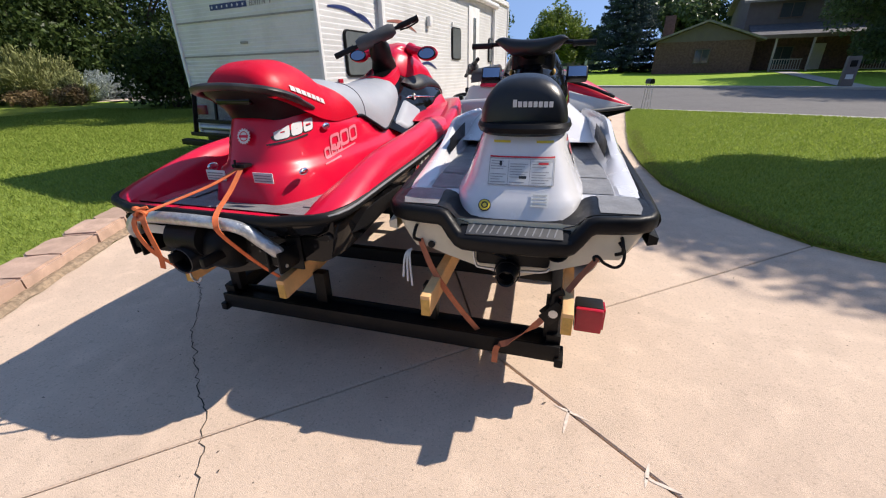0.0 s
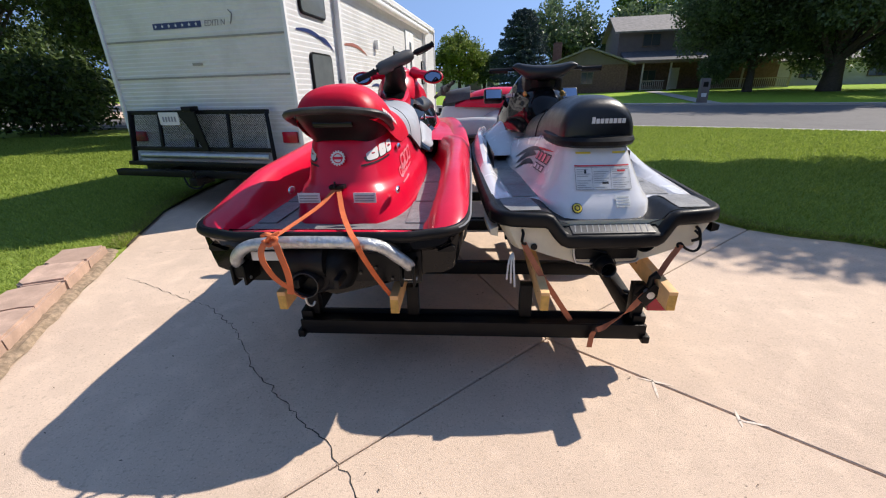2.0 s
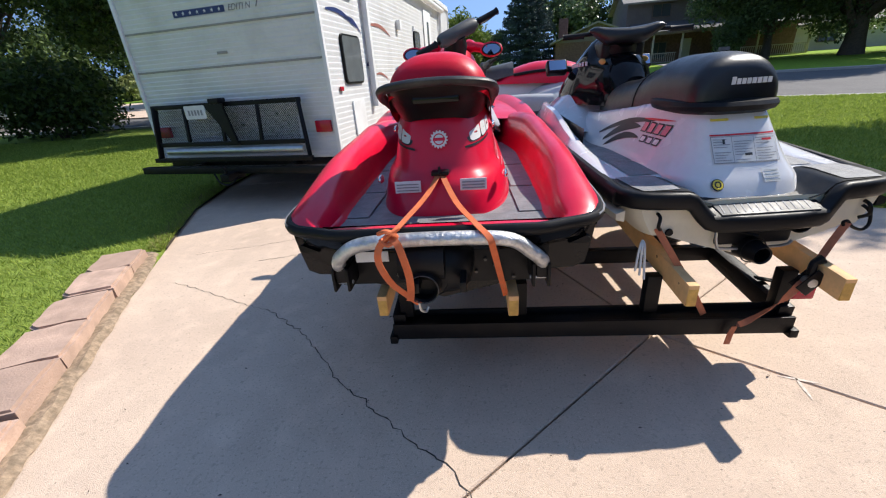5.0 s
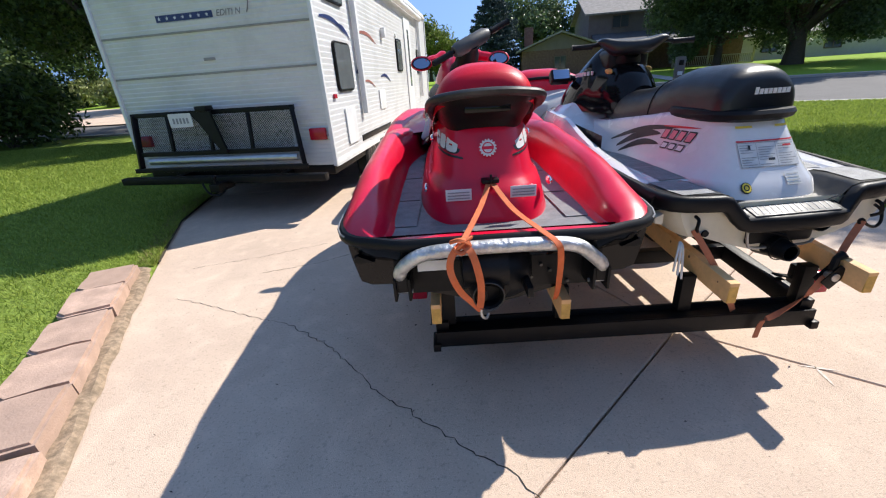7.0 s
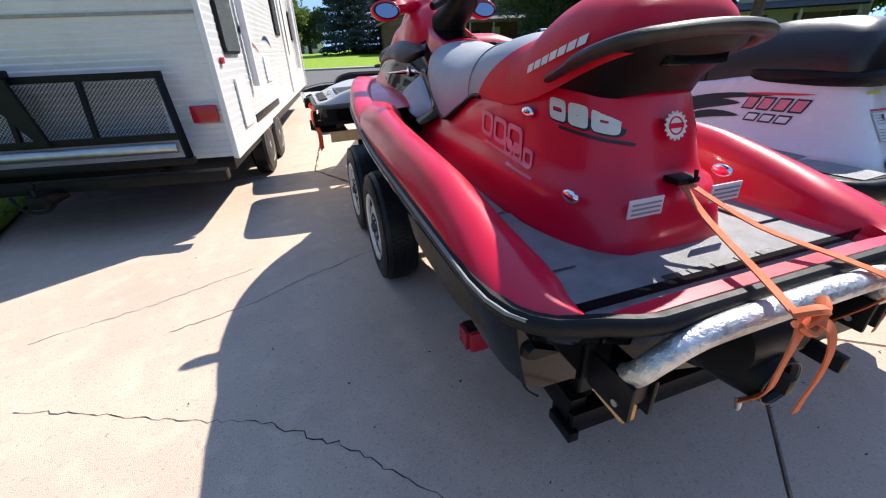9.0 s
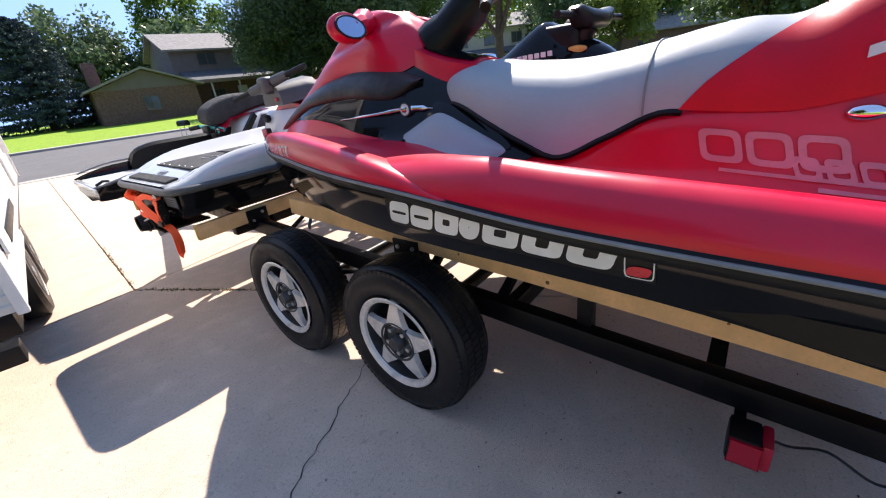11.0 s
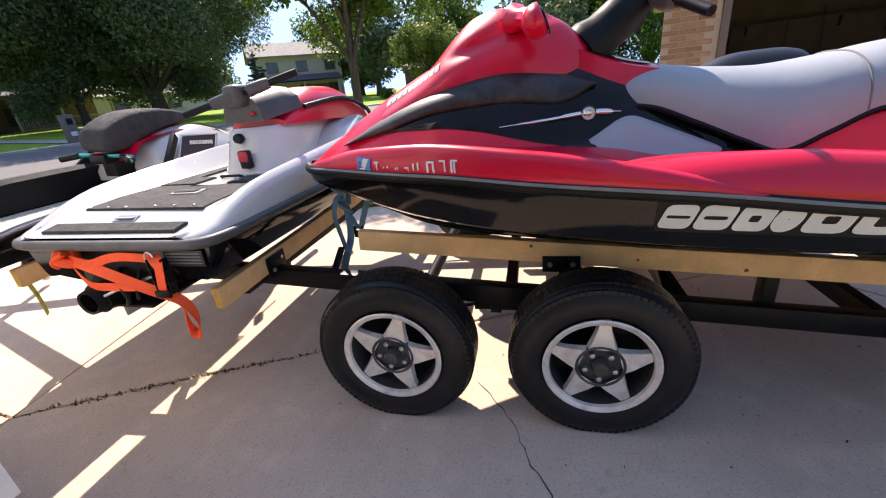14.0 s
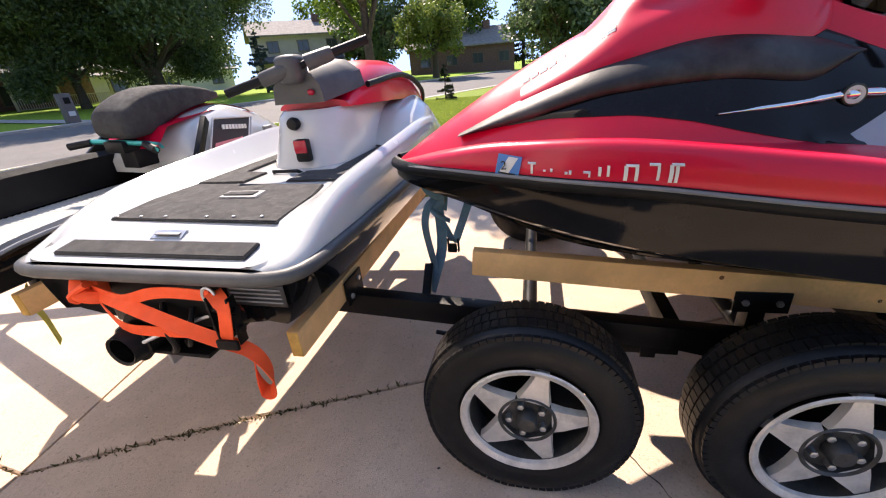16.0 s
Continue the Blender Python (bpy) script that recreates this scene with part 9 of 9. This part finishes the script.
    # handlebar pod, turned and tipped
    pod = part("steering_pod", grid_bm([[(x * (0.13 + 0.02 * k), 1.0 + 0.075 * k, 1.255 + dz + 0.012 * k) for x, dz in ((-1, 0.0), (-0.92, 0.075), (-0.6, 0.125), (0, 0.145), (0.6, 0.125), (0.92, 0.075), (1, 0.0))] for k in range(5)], cap0=True, cap1=True), M_CHAR, s, "charcoal moulded steering pod")
    part("pod_button", ball_bm((0.075, 0.99, 1.30), (0.018, 0.012, 0.014), 10), M_REDLENS, s)
    part("bar_cap", box_bm(-0.055, 0.06, 0.93, 1.05, 1.34, 1.46, 0.04, 3), M_CHAR, s, "rounded charcoal handlebar cap")
    A, B = Vector((-0.245, 0.84, 1.325)), Vector((0.33, 1.12, 1.495))
    d = B - A
    part("handlebar", tube_bm([A, B], 0.015, 8), M_BLACKP, s)
    part("bar_sleeve", tube_bm([A + d * 0.24, A + d * 0.26, A + d * 0.44], [0.028, 0.032, 0.036], 10), M_CHAR, s)
    part("bar_sleeve", tube_bm([A + d * 0.56, A + d * 0.72, A + d * 0.75], [0.036, 0.032, 0.028], 10), M_CHAR, s)
    for a, b in ((0.0, 0.24), (0.75, 1.0)):
        part("grip", tube_bm([A + d * a, A + d * b], 0.02, 10), M_RUBBER, s)
    # stern
    part("tunnel", box_bm(-0.20, 0.17, 0.026, 0.3, 0.71, 0.87, 0.008), M_BLACKP, s, "dark pump tunnel")
    nz = part("jet_nozzle", lathe_bm([(-0.13, 0.042), (-0.135, 0.05), (-0.11, 0.054), (0.0, 0.075), (0.06, 0.085)], 20, "y"), M_BLACKP, s, "black jet nozzle")
    nz.location = (-0.09, 0.06, 0.675)
    part("nozzle_bore", lathe_bm([(-0.09, 0.046), (-0.088, 0.001)], 16, "y"), M_BLACKG, nz)
    part("pump_cone", lathe_bm([(-0.03, 0.06), (0.0, 0.082), (0.03, 0.09), (0.14, 0.092)], 20, "y", True), M_BLACKP, s, "dark pump cone").location = (-0.09, 0.03, 0.70)
    part("nozzle_clamp", tube_bm([(0.06 * math.cos(a) - 0.09, -0.03, 0.675 + 0.06 * math.sin(a)) for a in steps(0, 6.283, 20)], 0.006, 6, cap=False), M_STEEL, s)
    part("steering_rod", tube_bm([(-0.02, -0.05, 0.70), (0.08, -0.01, 0.735), (0.16, 0.03, 0.75)], 0.006, 6, smooth_steps=3), M_GALV, s)
    part("hose", tube_bm([(0.02, 0.02, 0.79), (0.06, -0.03, 0.74), (0.07, -0.03, 0.68), (0.03, -0.01, 0.645), (0.0, 0.04, 0.67)], 0.010, 8, smooth_steps=5), M_RUBBER, s, "looped black hose")
    part("hose", tube_bm([(0.12, 0.02, 0.78), (0.14, -0.03, 0.73), (0.11, -0.02, 0.68), (0.05, 0.02, 0.66)], 0.008, 8, smooth_steps=5), M_RUBBER, s, "looped black hose")
    part("ride_plate", box_bm(-0.19, 0.16, -0.02, 0.26, 0.632, 0.645, 0.004), M_BLACKP, s, "flat black ride plate")
    part("scoop_fin", box_bm(-0.012, 0.0, -0.01, 0.10, 0.585, 0.634, 0.003), M_GALV, s)
    lb = part("hull_vent", box_bm(0.26, 0.44, 0.024, 0.027, 0.80, 0.865, 0.001), M_FADED, s, "faded grey ribbed hull vent")
    for k in range(4):
        part("vent_rib", box_bm(0.27, 0.43, 0.021, 0.0235, 0.812 + 0.013 * k, 0.8165 + 0.013 * k, 0), M_GREYP, lb, smooth=False)
    return s


seatless_watercraft()
# bright orange tow strap looped over its stern
strap("bright orange strap knotted across the stern", [(-1.35, 3.68, 0.845), (-1.375, 3.55, 0.832), (-1.375, 3.45, 0.855), (-1.375, 3.37, 0.862), (-1.365, 3.26, 0.85)], 0.034, (0, 0.1, 1), M_NEON)
strap("bright orange strap hanging in a loop from the stern", [(-1.35, 3.69, 0.84), (-1.385, 3.52, 0.815), (-1.39, 3.38, 0.765), (-1.38, 3.27, 0.715), (-1.365, 3.205, 0.68), (-1.36, 3.17, 0.64), (-1.36, 3.152, 0.585), (-1.36, 3.158, 0.535), (-1.36, 3.178, 0.513), (-1.36, 3.196, 0.53), (-1.362, 3.202, 0.58), (-1.364, 3.19, 0.65)], 0.04, (0.55, 0.35, 0.75), M_NEON)
strap("bright orange strap knotted across the stern", [(-1.35, 3.69, 0.83), (-1.37, 3.635, 0.78), (-1.385, 3.57, 0.742), (-1.388, 3.468, 0.738), (-1.38, 3.34, 0.735)], 0.034, (0, 0.3, 1), M_NEON)
strap("bright orange strap wound through a ratchet", [(-1.36, 3.25, 0.86), (-1.39, 3.205, 0.835), (-1.395, 3.212, 0.775), (-1.38, 3.245, 0.705)], 0.042, (0.1, 1, 0.25), M_NEON)
kn = thing("strap_knot", "bulky bright orange strap knot", "strap", (-1.350, 3.695, 0.845))
part("knot", join_bm(tube_bm([(0.0, 0.03, 0.03), (-0.03, 0.0, 0.0), (0, -0.04, -0.02), (0.03, 0, 0.02), (0.0, 0.035, -0.03)], 0.02, 8, flat=0.7, smooth_steps=5), tube_bm([(-0.02, -0.03, 0.03), (-0.035, 0.02, 0.0), (-0.01, 0.04, -0.03)], 0.017, 8, flat=0.6, smooth_steps=4)), M_NEON, kn)
ck = thing("ratchet", "black steel ratchet buckle on the orange strap", "ratchet", (-1.372, 3.225, 0.785))
for dy in (-0.032, 0.032):
    part("side_plate", box_bm(-0.016, 0.016, dy - 0.003, dy + 0.003, -0.075, 0.07, 0.003), M_STEEL, ck)
part("handle", box_bm(-0.03, -0.018, -0.034, 0.034, -0.085, -0.055, 0.005), M_STEEL, ck)
for dz in (0.03, -0.03):
    part("axle", tube_bm([(0, -0.045, dz), (0, 0.045, dz)], 0.011, 10), M_STEEL, ck)
part("ring", tube_bm([(0.005, 0.035 + 0.02 * math.cos(a), 0.065 + 0.026 * math.sin(a)) for a in steps(0, 6.283, 16)], 0.005, 6, cap=False), M_GALV, ck)
strap("short yellow-green strap hanging from a bunk", [(-1.16, 4.33, 0.72), (-1.14, 4.38, 0.62), (-1.11, 4.42, 0.52), (-1.10, 4.435, 0.40)], 0.045, (0.6, 0.6, 0), M_LIME)
strap("blue ratchet strap from the bow to the trailer", [(-0.66, 2.80, 1.0), (-0.675, 2.80, 0.95), (-0.665, 2.792, 0.88), (-0.655, 2.785, 0.78), (-0.66, 2.79, 0.66), (-0.69, 2.815, 0.57), (-0.71, 2.84, 0.49)], 0.045, (0.25, 1, 0), M_BLUEWEB)
strap("blue strap wrapped round the bow eye", [(-0.652, 2.782, 1.0), (-0.66, 2.778, 0.94), (-0.657, 2.78, 0.89), (-0.652, 2.788, 0.84)], 0.07, (0.25, 1, 0), M_BLUEWEB)
sb = thing("strap_hook", "flat black steel strap hook on the trailer rail", "hook", (-0.88, 2.82, 0.52))
part("bar", beam_bm((0.0, 0.0, 0.0), (0.20, 0.025, 0.085), 0.035, 0.010, 0.002), M_STEEL, sb)
part("lip", box_bm(-0.02, 0.012, -0.02, 0.02, -0.012, 0.008, 0.003), M_STEEL, sb)
strap("blue strap tail hanging loose", [(-0.665, 2.79, 0.89), (-0.69, 2.82, 0.865), (-0.70, 2.838, 0.79), (-0.69, 2.83, 0.68), (-0.68, 2.815, 0.57)], 0.034, (0.35, 0.9, 0), M_BLUEWEB)
strap("blue strap drawn from the hull eye to its buckle", [(-0.63, 2.655, 0.90), (-0.64, 2.68, 0.83), (-0.65, 2.71, 0.75), (-0.655, 2.735, 0.70), (-0.66, 2.765, 0.76), (-0.66, 2.785, 0.80)], 0.034, (0.3, 1, 0.2), M_BLUEWEB)
kn = thing("strap_knot", "tied blue strap knot", "strap", (-0.67, 2.79, 0.91))
part("knot", join_bm(tube_bm([(-0.01, 0.02, 0.07), (-0.025, 0.03, 0.03), (-0.02, 0.0, 0.0), (-0.02, -0.03, -0.02), (0, 0.02, -0.06)], [0.012, 0.022, 0.024, 0.02, 0.012], 8, flat=0.6, smooth_steps=4), tube_bm([(-0.02, 0.02, -0.06), (-0.03, -0.01, -0.08), (-0.015, -0.05, -0.11)], [0.014, 0.018, 0.012], 7, flat=0.5, smooth_steps=4)), M_BLUEWEB, kn)
bk = thing("cam_buckle", "small dark cam buckle on the blue strap", "buckle", (-0.66, 2.738, 0.685))
part("frame", join_bm(box_bm(-0.012, 0.012, -0.024, -0.018, -0.03, 0.03, 0.003), box_bm(-0.012, 0.012, 0.018, 0.024, -0.03, 0.03, 0.003)), M_STEEL, bk)
part("lever", box_bm(-0.018, -0.008, -0.017, 0.017, -0.028, 0.012, 0.004), M_STEEL, bk)
part("pin", tube_bm([(0, -0.026, -0.02), (0, 0.026, -0.02)], 0.005, 8), M_GALV, bk)


def standup_watercraft():
    s = thing("standup_watercraft", "white, red and black stand-up watercraft loaded crosswise", "watercraft", (-1.42, 4.53, 0), -90)
    W = [(0.0, 0.30), (0.05, 0.34), (0.2, 0.355), (1.5, 0.35), (2.0, 0.27), (2.3, 0.13), (2.42, 0.02)]
    R = [(0.0, 0.90), (0.3, 0.95), (1.2, 0.96), (2.42, 0.98)]
    C = [(0.0, 0.80), (1.6, 0.82), (2.42, 0.95)]
    K = [(0.0, 0.745), (1.6, 0.76), (2.42, 0.945)]
    ys = [0.0, 0.03, 0.08] + steps(0.14, 2.3, 30) + [2.36, 2.42]
    part("hull", grid_bm(hull_rows(ys, W, R, C, K), cap0=True), M_BLACKG, s, "black lower hull")
    for side in (-1, 1):
        rows = []
        for y in (steps(0.40, 1.25, 22) if side < 0 else steps(0.0, 1.25, 22)):
            w, r = curve_at(W, y), curve_at(R, y)
            up = curve_at([(0.40, -0.06), (0.44, 0.04), (0.52, 0.085), (0.65, 0.105), (1.25, 0.10)] if side < 0 else [(0.0, -0.02), (0.4, 0.0), (1.25, 0.04)], y)
            rows.append([(side * x, y, z) for x, z in ((w, r - 0.02), (w + 0.012, r + up * 0.5), (w - 0.01, r + up), (w - 0.05, r + up * 1.02), (w - 0.075, r + up * 0.8), (w - 0.08, r - 0.08))])
        part("gunwale", grid_bm(rows, cap0=True, cap1=True), M_BLACKP, s, "padded black gunwale")
        part("gunwale_edge", tube_bm([(side * (curve_at(W, y) + 0.006), y, curve_at(R, y) + 0.0) for y in steps(0.04, 1.25, 14)], 0.008, 6), M_GREYP, s)
    part("tray", grid_bm([[(x, y, 0.865 + (0.004 if (i % 2) else 0.0)) for x in (-0.28, 0.28)] for i, y in enumerate(steps(0.01, 1.2, 90))]), M_RIB, s, "ribbed pale grey tray mat", smooth=False)
    part("tray_lip", box_bm(-0.29, 0.29, -0.012, 0.03, 0.84, 0.875, 0.008), M_WHITEG, s)
    part("tray_hook", tube_bm([(0.16, 0.03, 0.88), (0.15, 0.08, 0.90), (0.13, 0.12, 0.89)], 0.01, 7), M_RUBBER, s)
    # engine hood
    H = [(1.15, 1.04), (1.2, 1.16), (1.35, 1.235), (1.6, 1.27), (1.9, 1.21), (2.2, 1.08), (2.42, 0.99)]
    rows = []
    for y in steps(1.15, 2.42, 30):
        w, r, h = curve_at(W, y) * 0.96, curve_at(R, y) - 0.02, curve_at(H, y)
        rows.append([(w * math.copysign(abs(math.cos(a)) ** 0.45, math.cos(a)) * (1 - 0.28 * math.sin(a)), y, r + (h - r) * math.sin(a) ** 0.7) for a in steps(0, math.pi, 21)])
    part("hood", grid_bm(rows, cap0=True), M_WHITEG, s, "white engine hood")
    for side in (-1, 1):
        px = lambda z: 0.350 - 0.36 * (z - 1.0)
        slope = lambda y, v: y + 0.165 * v
        pn = part("side_panel", grid_bm([[(side * px(1.032 + 0.18 * v), slope(1.205 + 0.32 * u, v), 1.032 + 0.18 * v - 0.03 * u) for v in steps(0, 1, 5)] for u in steps(0, 1, 5)]), M_INKB, s, "dark side panel with pale print")
        part("panel_edge", tube_bm([(side * (px(z) + 0.002), y, z) for y, z in ((1.20, 1.028), (1.37, 1.216), (1.695, 1.187), (1.53, 0.998), (1.20, 1.028))], 0.007, 6), M_WHITEG, pn, "white panel edge")
        for k in range(8):
            z = 1.150 - 0.003 * k
            part("panel_print", box_bm(side * (px(z) + 0.002) - 0.003, side * (px(z) + 0.002) + 0.003, 1.40 + k * 0.026, 1.42 + k * 0.026, z, z + 0.026, 0.0005), M_LABEL, pn, smooth=False)
        part("panel_tint", grid_bm([[(side * (px(z) + 0.003), slope(y, (z - 1.032) / 0.18), z) for z in (1.03, 1.065, 1.09)] for y in steps(1.24, 1.48, 4)]), M_PINK, pn)
        part("side_strut", beam_bm((side * 0.352, 1.10, 1.035), (side * 0.275, 1.31, 1.222), 0.03, 0.055, 0.006), M_BLACKP, s, "slanting black side strut")
        part("side_vent", box_bm(side * 0.322 - 0.014, side * 0.322 + 0.014, 1.75, 1.83, 1.0, 1.12, 0.01), M_GREYP, s)
    part("hood_stripe", grid_bm([[(x, y, curve_at(H, y) + 0.006) for x in (-0.09, 0.09)] for y in steps(1.22, 2.0, 12)]), M_RED, s, "red hood stripe")
    part("pole_base", grid_bm([[(x, y, z) for x in (-0.17, 0.17)] for y, z in ((1.05, 1.10), (1.15, 1.20), (1.5, 1.25), (1.9, 1.2))]), M_RED, s)
    # pole laid back over the tray, with its thick chin pad and bars
    part("handle_pole", tube_bm([(0, 2.0, 1.12), (0, 1.7, 1.20), (0, 1.35, 1.225), (0, 1.12, 1.20)], [0.06, 0.075, 0.075, 0.06], 12, flat=0.7, smooth_steps=4), M_RED, s, "red and white handle pole")
    rows = []
    PT = [(0.965, 1.235), (0.985, 1.285), (1.03, 1.322), (1.12, 1.365), (1.24, 1.392), (1.38, 1.397), (1.5, 1.385), (1.62, 1.362), (1.70, 1.342)]
    PB = [(0.965, 1.19), (0.985, 1.165), (1.03, 1.155), (1.12, 1.16), (1.24, 1.205), (1.38, 1.25), (1.5, 1.272), (1.62, 1.288), (1.70, 1.30)]
    PW = [(0.965, 0.085), (0.985, 0.105), (1.03, 0.113), (1.24, 0.115), (1.5, 0.10), (1.70, 0.07)]
    for y in [0.965, 0.972, 0.985, 1.005] + steps(1.03, 1.70, 18):
        hi, lo, w = curve_at(PT, y), curve_at(PB, y), curve_at(PW, y)
        rows.append([(w * math.copysign(abs(math.cos(a)) ** 0.4, math.cos(a)), y, (hi + lo) / 2 + (hi - lo) / 2 * math.copysign(abs(math.sin(a)) ** 0.4, math.sin(a))) for a in steps(0, 2 * math.pi * 27 / 28, 28)])
    part("chin_pad", grid_bm(rows, closed=True, cap0=True, cap1=True), M_MATB, s, "thick charcoal foam chin pad")
    part("handlebar", tube_bm([(-0.27, 0.95, 1.12), (-0.16, 1.0, 1.14), (0.16, 1.0, 1.14), (0.27, 0.95, 1.12)], 0.013, 8), M_TEAL, s, "teal handlebar")
    for side in (-1, 1):
        part("grip", tube_bm([(side * 0.17, 0.992, 1.137), (side * 0.27, 0.95, 1.12)], 0.019, 9), M_RUBBER, s)
        part("lever", tube_bm([(side * 0.13, 1.03, 1.14), (side * 0.19, 1.05, 1.13), (side * 0.24, 1.02, 1.12)], 0.008, 6), M_TEAL, s)
    part("bar_clamp", box_bm(-0.06, 0.06, 0.96, 1.06, 1.09, 1.15, 0.012), M_BLACKP, s)
    part("steering_column", box_bm(-0.05, 0.05, 1.02, 1.2, 1.0, 1.12, 0.012), M_BLACKP, s)
    s.matrix_world = s.matrix_world @ Matrix.Translation((0, 0, 0.9)) @ Matrix.Rotation(radians(4), 4, "Y") @ Matrix.Translation((0, 0, -0.9))
    for k in range(6):
        part("hood_print", box_bm(0.332, 0.335, 1.80 + k * 0.03, 1.822 + k * 0.03, 0.985, 1.01, 0.0005), M_INKB, s, smooth=False)


standup_watercraft()
